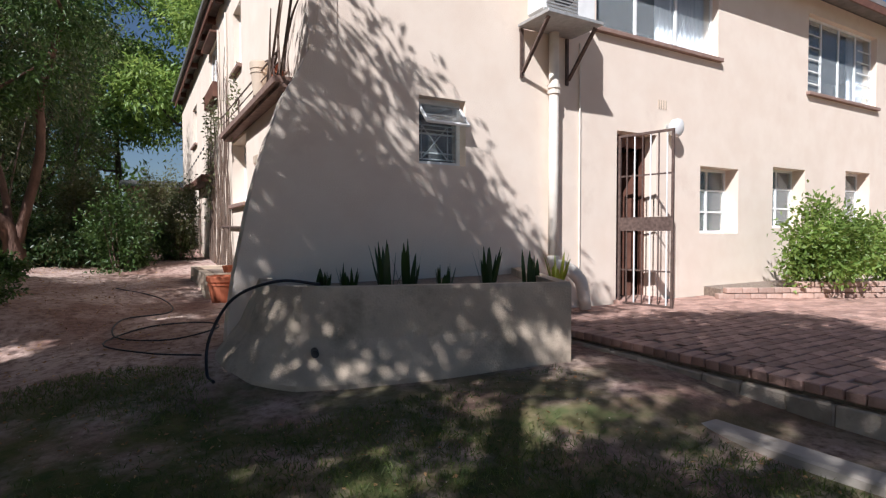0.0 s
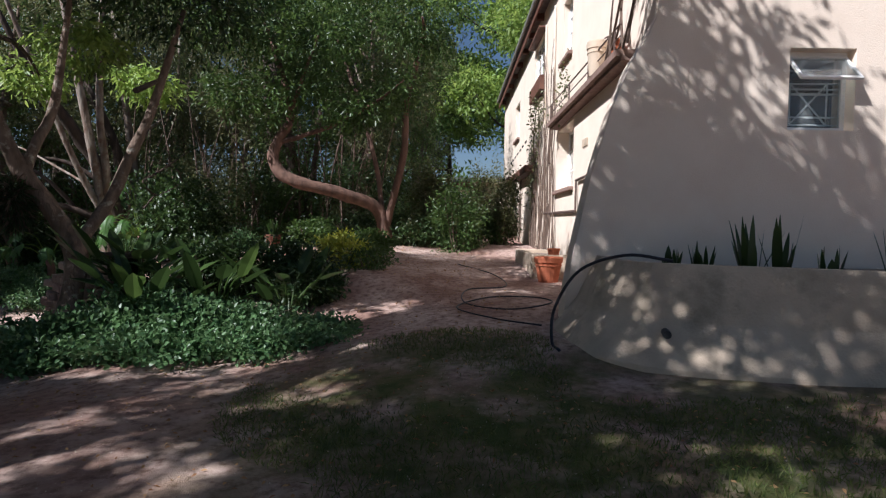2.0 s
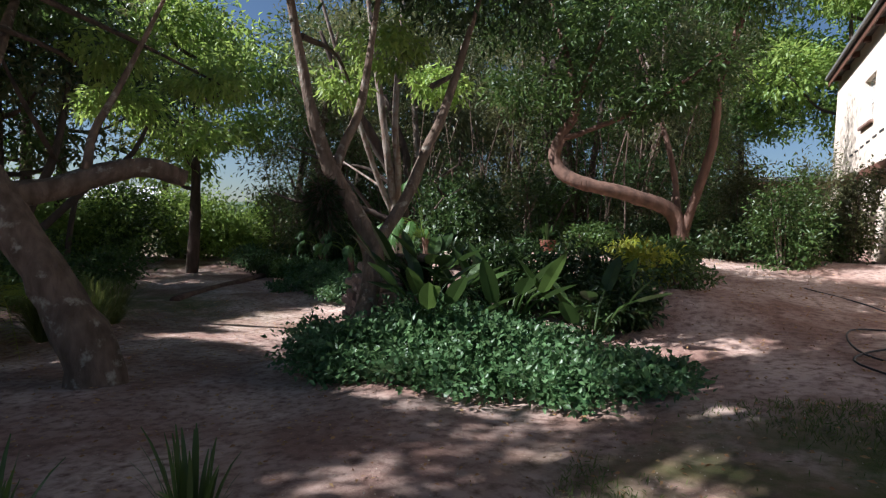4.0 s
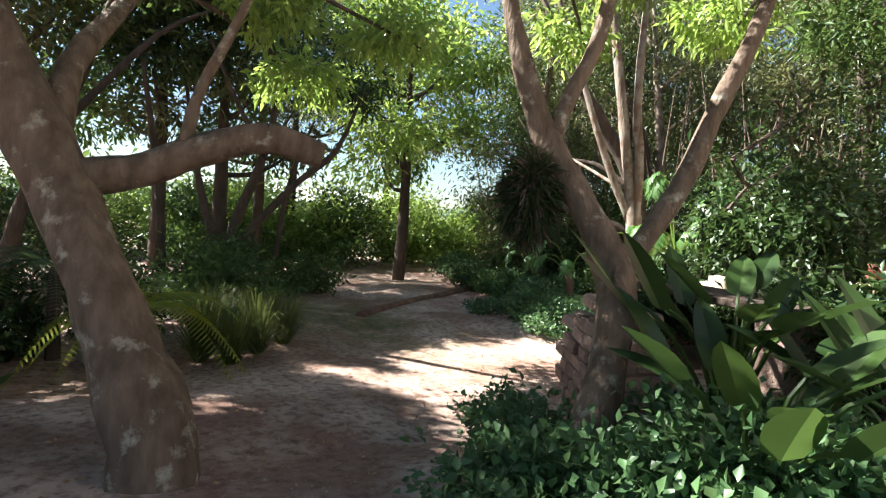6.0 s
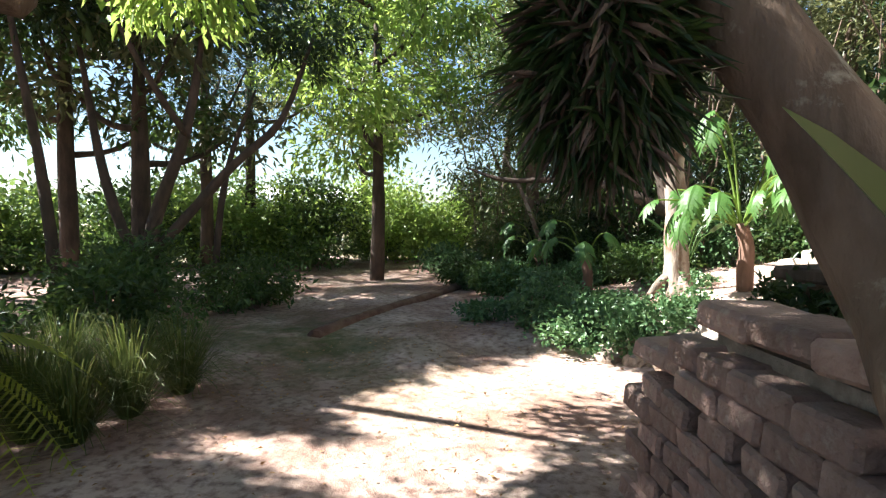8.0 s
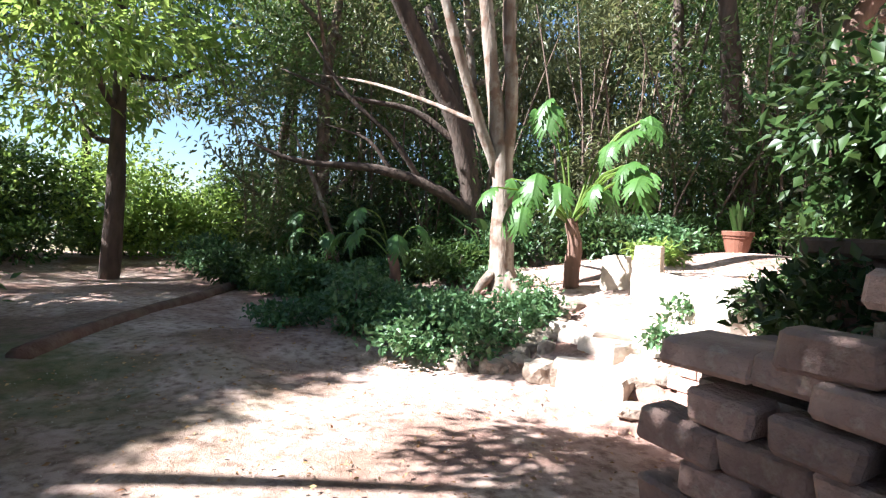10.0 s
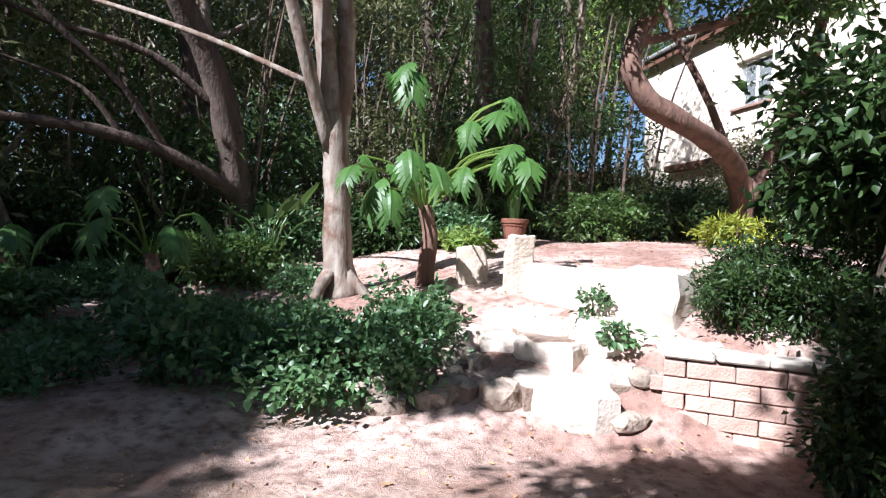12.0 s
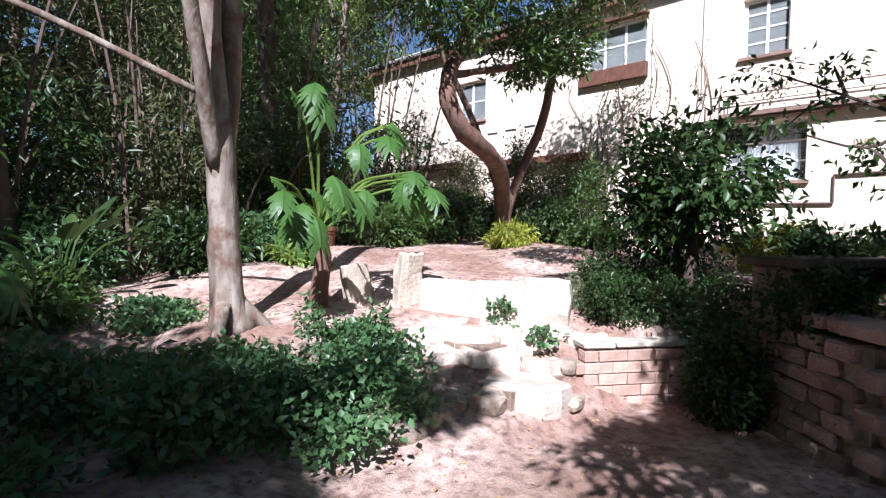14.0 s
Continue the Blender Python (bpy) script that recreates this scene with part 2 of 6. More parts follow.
    bm.free()
    me.materials.append(material)
    if smooth:
        me.polygons.foreach_set("use_smooth", [True] * len(me.polygons))
    return me


def thing(name, label="", category="", group="", at=(0, 0, 0), rz=0):
    ob = new(name)
    ob.empty_display_size = 0.1
    ob.matrix_world = pose(*at, 0, 0, rz)
    return tagged(ob, label, category, group)


def part(name, bm, material, parent=None, label="", smooth=False, **tags):
    """One mesh object out of a bmesh, given in the parent's own space."""
    ob = new(name, finish(name, bm, material, smooth))
    if parent is not None:
        ob.parent = parent
    return tagged(ob, label, **tags)


def box(bm, x0, x1, y0, y1, z0, z1, bevel=0.0, m=None):
    got = bmesh.ops.create_cube(bm, size=1.0)["verts"]
    for v in got:
        v.co = Vector(((x0 + x1) / 2 + v.co.x * (x1 - x0), (y0 + y1) / 2 + v.co.y * (y1 - y0), (z0 + z1) / 2 + v.co.z * (z1 - z0)))
    if bevel:
        edges = list({e for v in got for e in v.link_edges})
        got = bmesh.ops.bevel(bm, geom=edges, offset=bevel, segments=1, affect='EDGES')["verts"]
    if m is not None:
        bmesh.ops.transform(bm, matrix=m, verts=list({v for v in got}))
    return bm


def boxes(*rows, bevel=0.0):
    bm = bmesh.new()
    for r in rows:
        box(bm, *r, bevel=bevel)
    return bm


def smooth_line(pts, n=4):
    """Points along a smooth curve through pts."""
    p = [Vector(q) for q in pts]
    p = [p[0] * 2 - p[1]] + p + [p[-1] * 2 - p[-2]]
    out = []
    for i in range(1, len(p) - 2):
        for k in range(n):
            t = k / n
            a, b, c, d = p[i - 1], p[i], p[i + 1], p[i + 2]
            out.append(0.5 * ((2 * b) + (c - a) * t + (2 * a - 5 * b + 4 * c - d) * t * t + (3 * b - a - 3 * c + d) * t ** 3))
    out.append(p[-2])
    return out


def tube(bm, pts, radii, segs=8, wobble=0.0, n=4, seed=0):
    """A tapered, rounded limb along pts; radii at its points."""
    line = smooth_line(pts, n) if n > 1 else [Vector(q) for q in pts]
    m = len(line)
    rad = np.interp(np.linspace(0, len(radii) - 1, m), range(len(radii)), radii)
    side = Vector((1, 0, 0))
    rings = []
    for i, c in enumerate(line):
        d = (line[min(i + 1, m - 1)] - line[max(i - 1, 0)]).normalized()
        if abs(d.dot(side)) > 0.95:
            side = Vector((0, 1, 0))
        side = (side - d * side.dot(d)).normalized()
        up = d.cross(side)
        ring = []
        for k in range(segs):
            a = 2 * math.pi * k / segs
            r = rad[i] * (1 + wobble * noise.noise(c * 4 + Vector((math.cos(a), math.sin(a), seed)) * 1.2))
            ring.append(bm.verts.new(c + (side * math.cos(a) + up * math.sin(a)) * r))
        rings.append(ring)
    for i in range(m - 1):
        for k in range(segs):
            bm.faces.new((rings[i][k], rings[i][(k + 1) % segs], rings[i + 1][(k + 1) % segs], rings[i + 1][k]))
    bm.faces.new(rings[0][::-1])
    bm.faces.new(rings[-1])
    return bm


def leaf_mesh(name, where, dirs, length, width, material, rng, spread=0.9, droop=0.0):
    """Many folded leaves: at the points, roughly along dirs."""
    n = len(where)
    d = dirs + rng.normal(0, spread, (n, 3))
    d[:, 2] -= droop
    d /= np.linalg.norm(d, axis=1)[:, None] + 1e-9
    u = rng.normal(0, 1, (n, 3))
    u[:, 2] *= 0.35
    s = np.cross(d, u + np.array([0, 0, 1.2]))
    s /= np.linalg.norm(s, axis=1)[:, None] + 1e-9
    up = np.cross(s, d)
    ln = (length * rng.uniform(0.6, 1.3, n))[:, None]
    wd = (width * rng.uniform(0.7, 1.2, n))[:, None] * 0.5
    mid = where + d * ln * 0.45
    v = np.stack([where, mid - s * wd + up * wd * 0.35, where + d * ln - up * ln * 0.12, mid + s * wd + up * wd * 0.35], 1).reshape(-1, 3)
    i = np.arange(n) * 4
    faces = np.stack([i, i + 1, i + 2, i, i + 2, i + 3], 1).reshape(-1, 3)
    me = bpy.data.meshes.new(name)
    me.vertices.add(len(v))
    me.vertices.foreach_set("co", v.ravel().astype(np.float32))
    me.loops.add(len(faces) * 3)
    me.loops.foreach_set("vertex_index", faces.ravel().astype(np.int32))
    me.polygons.add(len(faces))
    me.polygons.foreach_set("loop_start", np.arange(0, len(faces) * 3, 3, dtype=np.int32))
    me.polygons.foreach_set("loop_total", np.full(len(faces), 3, dtype=np.int32))
    me.update(calc_edges=True)
    me.materials.append(material)
    return me


def blob_points(n, blobs, rng, shell=0.55, clump=0.0, clumps=60):
    """n points in ellipsoids (x, y, z, rx, ry, rz), denser near their skins, gathered in twig-sized clumps, with gaps."""
    vol = np.array([b[3] * b[4] * b[5] for b in blobs]) ** 0.75
    pick = rng.choice(len(blobs), n, p=vol / vol.sum())
    bl = np.array(blobs)[pick]
    if clump:
        cd = rng.normal(0, 1, (len(blobs), clumps, 3))
        cd /= np.linalg.norm(cd, axis=2)[:, :, None]
        cr = rng.uniform(shell, 1.08, (len(blobs), clumps, 1))
        c = (cd * cr)[pick, rng.integers(0, clumps, n)]
        d = c + rng.normal(0, clump, (n, 3))
        out = d / (np.linalg.norm(d, axis=1)[:, None] + 1e-9)
    else:
        d = rng.normal(0, 1, (n, 3))
        out = d / np.linalg.norm(d, axis=1)[:, None]
        d = out * (rng.uniform(shell ** 3, 1, n) ** (1 / 3))[:, None]
    return bl[:, :3] + d * bl[:, 3:], out


def crown(name, blobs, n, length, width, material, seed, parent=None, droop=0.2, clump=0.16, clumps=60, shell=0.45, label="", floor=None):
    rng = np.random.default_rng(seed)
    where, out = blob_points(n, blobs, rng, shell, clump, clumps)
    if floor is not None:
        where[:, 2] = np.maximum(where[:, 2], floor)
    ob = new(name, leaf_mesh(name, where, out * 0.6, length, width, material, rng, 0.7, droop))
    if parent is not None:
        ob.parent = parent
    return tagged(ob, label)


def wall_panel(name, axis, at, thick, u0, u1, z0, z1, holes, material, label="", lean=None):
    """A wall in the plane axis = at, thick towards plus, with rectangular openings (u0, u1, z0, z1) through it."""
    us = sorted({u0, u1, *[h[0] for h in holes], *[h[1] for h in holes]})
    zs = sorted({z0, z1, *[h[2] for h in holes], *[h[3] for h in holes]})
    bm = bmesh.new()
    vs = {}

    def vert(i, j, k):
        if (i, j, k) not in vs:
            p = (at + k * thick, us[i], zs[j]) if axis == 'x' else (us[i], at + k * thick, zs[j])
            vs[(i, j, k)] = bm.verts.new(p)
        return vs[(i, j, k)]

    def solid(i, j):
        if not (0 <= i < len(us) - 1 and 0 <= j < len(zs) - 1):
            return False
        cu, cz = (us[i] + us[i + 1]) / 2, (zs[j] + zs[j + 1]) / 2
        return not any(h[0] < cu < h[1] and h[2] < cz < h[3] for h in holes)

    for i in range(len(us) - 1):
        for j in range(len(zs) - 1):
            if not solid(i, j):
                continue
            for k in (0, 1):
                bm.faces.new([vert(i, j, k), vert(i + 1, j, k), vert(i + 1, j + 1, k), vert(i, j + 1, k)])
            for (di, dj), (a, b) in (((-1, 0), ((i, j), (i, j + 1))), ((1, 0), ((i + 1, j), (i + 1, j + 1))),
                                     ((0, -1), ((i, j), (i + 1, j))), ((0, 1), ((i, j + 1), (i + 1, j + 1)))):
                if not solid(i + di, j + dj):
                    bm.faces.new([vert(*a, 0), vert(*b, 0), vert(*b, 1), vert(*a, 1)])
    bmesh.ops.recalc_face_normals(bm, faces=bm.faces)
    return part(name, bm, material, None, label, kind="structure")


# ---- the ground ----
SPOTS = [(0, 0, 0.06), (1.5, 0, 0.03), (-1.5, 2.9, -0.02), (-2.6, 4.5, -0.09), (0.3, 3.4, 0.12), (0.45, 4.8, 0.24), (2.9, 2.9, 0.20),
         (2.8, 1.4, 0.05), (1.0, 6.2, 0.32), (1.1, 7.9, 0.36), (0.4, 9.2, 0.50), (-1.5, 8.1, 0.52), (1.0, 12.5, 0.72), (0, 16, 1.0), (0, 24, 1.42), (4, 30, 1.6),
         (-2.2, 10.8, 0.66), (-3.4, 10.8, 0.52), (-4.4, 5.2, -0.16), (-4.3, 4.3, -0.22), (-3.2, 7.5, 0.40), (-3, -3, 0.0), (-6, 0, -0.35), (-10, 0, -0.5), (3, -4, 0.05),
         (-25, 8, -0.5), (-25, 20, -0.2), (-25, 0, -0.6), (8, -4, 0.05), (-2.4, 5.8, 0.05), (-3.0, 6.6, 0.15), (-3.6, 9.3, 0.42),
         (-7.1, 8.5, -0.45), (-6.0, 7.7, -0.45), (-6.0, 6.6, -0.44), (-7.2, 5.7, -0.44), (-8.5, 4.4, -0.50), (-8.2, 6.7, -0.46), (-5.4, 5.0, -0.38), (-5.8, 8.2, -0.45),
         (-6.5, 8.7, -0.40), (-6.5, 9.6, -0.14), (-5.8, 9.1, -0.12), (-5.55, 9.5, 0.03), (-4.95, 9.9, 0.36), (-4.5, 9.4, 0.38), (-5.1, 10.8, 0.40), (-6.1, 10.5, 0.20),
         (-6.95, 10.6, 0.12), (-7.4, 9.6, -0.32), (-7.8, 10.9, -0.22), (-9.0, 10.0, -0.42), (-4.5, 12.9, 0.58), (-3.0, 12.2, 0.62), (-1.7, 12.3, 0.68), (-5.9, 12.2, 0.42),
         (-7.5, 13.2, 0.20), (-9.5, 12.6, -0.25), (-11.0, 10.8, -0.36), (-14.0, 11.2, -0.48), (-18, 14.6, -0.35), (-4.0, 8.9, 0.22), (-4.2, 7.2, 0.18), (-9.5, 16, 0.15),
         (-5, 18, 0.85), (-13, 16, -0.2), (-11.5, 7.5, -0.45)]
SP = np.array(SPOTS)


def ground_z(x, y):
    """Height of the ground: smooth between known spots, with the lower yard cut below the terrace wall."""
    x, y = np.atleast_1d(np.asarray(x, float)), np.atleast_1d(np.asarray(y, float))
    d2 = (x[:, None] - SP[None, :, 0]) ** 2 + (y[:, None] - SP[None, :, 1]) ** 2
    w = 1 / (d2 + 0.25) ** 1.8
    z = (w * SP[None, :, 2]).sum(1) / w.sum(1)
    behind_brick = (x + 5.25) * 0.534 + (y - 8.48) * 0.845
    behind_wing = (x + 5.33) * 0.63 + (y - 6.83) * 0.777
    behind_return = (x + 5.32) * 0.714 - (y - 6.85) * 0.70
    raised = ((behind_wing > 0.10) & (behind_return > 0.10) & (x < -3.3)) | ((behind_brick > 0.10) & (x > -5.20))
    low = np.clip((y - 5.0) / 1.0, 0, 1) * np.clip((x + 8.6) / 1.6, 0, 1) * np.clip((-3.7 - x) / 0.5, 0, 1) * np.clip((8.55 - y) / 0.3, 0, 1)
    low = np.where(raised, 0, low)
    z = z * (1 - low) + np.minimum(z, -0.44) * low
    bank = raised & (behind_brick > 0.10) & (x < -3.9) & (y < 9.2)
    z = np.where(bank, np.clip(z, -0.03, -0.02 + 0.45 * np.maximum(behind_brick, 0)), z)
    z = np.where(raised & ~bank & (y < 8.0), np.maximum(z, 0.16), z)
    far = np.hypot(x + 4, y - 6)
    z = z + np.clip(far - 45, 0, 400) * -0.006
    return z


def gz(x, y):
    return float(ground_z(x, y)[0])


def axis_steps(lo, hi, fine_lo, fine_hi, fine):
    mid = list(np.arange(fine_lo, fine_hi + 1e-6, fine))
    a, step = [], fine
    v = fine_lo
    while v > lo:
        step *= 1.35
        v -= step
        a.append(max(v, lo))
    b, step = [], fine
    v = fine_hi
    while v < hi:
        step *= 1.35
        v += step
        b.append(min(v, hi))
    return np.array(a[::-1] + mid + b)


gx, gy = axis_steps(-900, 900, -14, 4.4, 0.09), axis_steps(-900, 900, -2, 15, 0.09)
GX, GY = np.meshgrid(gx, gy, indexing='ij')
flat_x, flat_y = GX.ravel(), GY.ravel()
gzs = np.concatenate([ground_z(a, b) for a, b in zip(np.array_split(flat_x, 40), np.array_split(flat_y, 40))])
near = (np.abs(flat_x + 5) < 12) & (np.abs(flat_y - 6) < 12)
gzs = gzs + np.where(near, 0.012 * np.sin(flat_x * 3.1 + np.sin(flat_y * 2.3)) * np.cos(flat_y * 2.7), 0)
nx, ny = len(gx), len(gy)
idx = np.arange(nx * ny).reshape(nx, ny)
quads = np.stack([idx[:-1, :-1], idx[1:, :-1], idx[1:, 1:], idx[:-1, 1:]], -1).reshape(-1, 4)
gm = bpy.data.meshes.new("ground")
gm.from_pydata(np.stack([flat_x, flat_y, gzs], 1).tolist(), [], quads.tolist())
att = gm.attributes.new("lawn", 'FLOAT', 'POINT')
lawn_v = np.exp(-(((flat_x - 1.2) / 2.6) ** 2 + ((flat_y - 1.8) / 2.3) ** 2) ** 2) + 0.9 * np.exp(-(((flat_x + 0.5) / 1.25) ** 2 + ((flat_y - 3.7) / 1.1) ** 2) ** 2) + 0.9 * np.exp(-((flat_x + 9.5) / 2.2) ** 2 - ((flat_y - 7.2) / 1.0) ** 2) \
    + (np.hypot(flat_x + 5, flat_y - 5) > 16) * 0.9
att.data.foreach_set("value", np.clip(lawn_v, 0, 1).astype(np.float32))
gm.materials.append(GROUND)
gm.polygons.foreach_set("use_smooth", [True] * len(gm.polygons))
tagged(new("ground", gm), "reddish bare soil with thin shaded lawn and leaf litter", kind="structure")

# ---- the house ----
WX, WY = 1.50, 5.17
part_of_house = "cream plastered wall of the two-storey house"
wall_panel("wall_west", 'x', WX, 0.28, WY, 19.3, 0.0, 5.5, [(8.45, 9.75, 1.76, 2.78), (8.75, 9.45, 3.88, 4.86), (11.15, 12.50, 4.18, 5.08), (15.2, 16.2, 3.6, 4.6)],
           PLASTER, "sunlit cream plastered long wall with vine stems and shadows")
END_HOLES = [(2.69, 3.28, 2.04, 2.77), (5.70, 6.50, 0.33, 2.67), (7.50, 8.48, 1.27, 2.30), (9.47, 10.50, 1.36, 2.40), (11.97, 12.97, 1.42, 2.47),
             (5.30, 7.90, 3.97, 5.25), (10.53, 13.15, 3.80, 5.2)]
wall_panel("wall_south", 'y', WY, 0.30, WX + 0.28, 16.5, 0.0, 5.5, END_HOLES, PLASTER, "cream plastered end wall with tree shadows")
part("wall_east", boxes((16.5, 16.8, WY, 19.3, 0, 5.5)), PLASTER, kind="structure")
part("wall_north", boxes((WX, 16.5, 19.3, 19.6, 0, 5.5)), PLASTER, kind="structure")
# closed shell behind the openings; the rooms' shade is put into its colour
part("interior_wall", boxes((3.6, 3.7, 7.4, 19.2, 0, 5.3), (3.7, 16.4, 7.4, 7.5, 0, 5.3), (3.72, 3.82, 5.5, 7.4, 0, 5.3), (9.0, 9.1, 5.5, 7.4, 0, 5.3)), UNLIT_ROOM, kind="structure")
part("floor", boxes((1.8, 16.4, 5.48, 19.2, 0.2, 0.32)), UNLIT_ROOM, kind="structure")
part("ceiling", boxes((1.8, 16.4, 5.48, 19.2, 2.95, 3.1), (1.8, 16.4, 5.48, 19.2, 5.2, 5.28)), UNLIT_ROOM, kind="structure")


def roof():
    bm = bmesh.new()
    e = 0.2
    z, x0, x1, y0, y1, h = 5.62, WX - e, 16.9, WY - 0.42, 19.8, 1.9
    low = [bm.verts.new(p) for p in ((x0, y0, z), (x1, y0, z), (x1, y1, z), (x0, y1, z))]
    top = [bm.verts.new(p) for p in ((x0 + 4.6, y0 + 4.6, z + h), (x1 - 4.6, y0 + 4.6, z + h), (x1 - 4.6, y1 - 4.6, z + h), (x0 + 4.6, y1 - 4.6, z + h))]
    under = [bm.verts.new(v.co - Vector((0, 0, 0.10))) for v in low]
    for i in range(4):
        j = (i + 1) % 4
        bm.faces.new((low[i], low[j], top[j], top[i]))
        bm.faces.new((under[i], under[j], low[j], low[i]))
    bm.faces.new(top)
    bm.faces.new(under[::-1])
    bmesh.ops.recalc_face_normals(bm, faces=bm.faces)
    r = part("roof", bm, ROOF, None, "low grey hipped roof with deep eaves", kind="structure")
    g = bmesh.new()
    tube(g, [(x0 - 0.04, y0, z - 0.02), (x0 - 0.04, 12, z - 0.02), (x0 - 0.04, y1, z - 0.02)], [0.055, 0.055], 8, n=1)
    part("gutter", g, GREY, r, "grey half-round roof gutter")
    bm = boxes((x0, x0 + 0.03, y0, y1, z - 0.24, z - 0.11), (x0 + 0.03, x1, y0, y0 + 0.03, z - 0.24, z - 0.11))
    part("fascia", bm, BROWN, r, "dark brown fascia board")
    me = finish("rafter", boxes((x0 + 0.05, WX, -0.04, 0.04, -0.12, 0.0)), BROWN)
    for i in range(13):
        ob = new("rafter", me)
        ob.parent = r
        ob.location = (0, 6.0 + i * 1.1, z - 0.12)
    return r


roof()

# corner buttress and ledge
bm = bmesh.new()
prof = [(0.70, 0.0), (0.74, 0.5), (0.80, 0.9), (0.93, 1.55), (1.09, 2.14), (1.27, 2.62), (1.42, 2.87), (1.56, 3.2), (1.60, 3.5), (1.62, 5.5), (1.78, 5.5), (1.78, 0.0)]
f0 = [bm.verts.new((x, WY - 0.012, z)) for x, z in prof]
f1 = [bm.verts.new((min(x + 0.02, 1.78), WY + 0.32, z)) for x, z in prof]
bm.faces.new(f0)
bm.faces.new(f1[::-1])
for i in range(len(prof)):
    j = (i + 1) % len(prof)
    bm.faces.new((f0[j], f0[i], f1[i], f1[j]))
bmesh.ops.recalc_face_normals(bm, faces=bm.faces)
part("buttress", bm, PLASTER, None, "flared plastered corner buttress", kind="structure")
part("ledge", boxes((1.30, 1.498, 5.75, 9.70, 2.86, 2.93), (1.36, 1.498, 5.75, 9.70, 2.82, 2.858)), SILLBRICK, None, "brown edged plaster ledge", kind="structure")


def rod(pts, r, name, material, label="", category="", kind="", parent=None):
    b = bmesh.new()
    tube(b, pts, [r, r], 6, n=1)
    return part(name, b, material, parent, label, category=category, kind=kind)


rail = thing("balcony_rail", "thin brown steel rail above the ledge", "railing", at=(0, 0, 0))
rod([(1.36, 5.8, 3.20), (1.36, 9.9, 3.24)], 0.011, "top_rail", STEEL, parent=rail)
rod([(1.36, 5.8, 3.08), (1.36, 9.7, 3.10)], 0.008, "wire", STEEL, parent=rail)
for yy in (6.0, 7.1, 8.2, 9.6):
    rod([(1.36, yy, 2.92), (1.36, yy, 3.22)], 0.011, "rail_post", STEEL, parent=rail)
cond = thing("wall_conduit", "rusty brown conduit running along the cream wall", "pipe")
rod([(1.465, 10.75, 1.40), (1.465, 8.07, 1.37)], 0.022, "low_run", STEEL, parent=cond)
rod([(1.465, 8.07, 1.37), (1.465, 8.07, 1.81)], 0.016, "riser", STEEL, parent=cond)
rod([(1.465, 8.07, 1.81), (1.465, 5.7, 1.86)], 0.020, "high_run", STEEL, parent=cond)
for zz, yy in ((3.1, 11.0), (3.33, 10.07)):
    rod([(1.47, yy, zz), (1.47, yy, 5.1)], 0.018, "drain_pipe", PIPE, "slim cream painted pipe on the house wall", "pipe")


def window(name, axis, at, u0, u1, z0, z1, inset, panes, sill=True, label="white steel window", bars=0, curtain=False, sill_mat=None, rows=2):
    """A framed window set back in its opening: frame, mullions, separate panes, sill, bars. Local u runs along the wall."""
    w = thing(name, label, "window")
    w["kind"] = "structure"
    sgn = 1

    def put(bm):
        m = Matrix(((0, 1, 0, at), (1, 0, 0, 0), (0, 0, 1, 0), (0, 0, 0, 1))) if axis == 'x' else Matrix.Translation((0, at, 0))
        bmesh.ops.transform(bm, matrix=m, verts=bm.verts)
        if axis == 'x':
            bmesh.ops.reverse_faces(bm, faces=bm.faces)
        return bm

    fw = 0.045
    d0, d1 = inset, inset + 0.04
    bm = bmesh.new()
    for r in ((u0, u1, d0, d1, z0, z0 + fw), (u0, u1, d0, d1, z1 - fw, z1), (u0, u0 + fw, d0, d1, z0 + fw, z1 - fw), (u1 - fw, u1, d0, d1, z0 + fw, z1 - fw)):
        box(bm, *r, bevel=0.004)
    part("window_frame", put(bm), WHITE, w, "white painted steel frame")
    n = panes
    for i in range(1, n):
        uc = u0 + (u1 - u0) * i / n
        part("mullion", put(boxes((uc - 0.02, uc + 0.02, d0 + 0.004, d1 - 0.004, z0 + fw, z1 - fw))), WHITE, w)
    for i in range(1, rows):
        zc = z0 + (z1 - z0) * i / rows
        part("glazing_bar", put(boxes((u0 + fw, u1 - fw, d0 + 0.008, d1 - 0.008, zc - 0.014, zc + 0.014))), WHITE, w)
    for i in range(n):
        a, b = u0 + (u1 - u0) * i / n, u0 + (u1 - u0) * (i + 1) / n
        g = part("pane", put(boxes((a + 0.022, b - 0.022, d0 + 0.017, d0 + 0.022, z0 + fw, z1 - fw))), GLASS, w)
        g.visible_shadow = False
    if sill:
        part("window_sill", put(boxes((u0 - 0.05, u1 + 0.05, -0.07, inset - 0.003, z0 - 0.06, z0 - 0.002), bevel=0.005)), sill_mat or SILLBRICK, w, "sloping brown sill")
    for i in range(bars):
        zc = z0 + (z1 - z0) * (i + 0.7) / (bars + 0.4)
        part("burglar_bar", put(boxes((u0 + 0.01, u1 - 0.01, d1 + 0.02, d1 + 0.035, zc - 0.007, zc + 0.007))), WHITE, w)
    if curtain:
        bm = bmesh.new()
        k = 40
        a, b = curtain
        vs = []
        for i in range(k + 1):
            u = a + (b - a) * i / k
            off = d1 + 0.12 + 0.03 * math.sin(i * 1.7)
            vs.append((bm.verts.new((u, off, z0 + 0.02)), bm.verts.new((u, off, z1 - 0.03))))
        for i in range(k):
            bm.faces.new((vs[i][0], vs[i + 1][0], vs[i + 1][1], vs[i][1]))
        part("curtain", put(bm), CURTAIN, w, "pale hanging curtain", smooth=True)
    return w


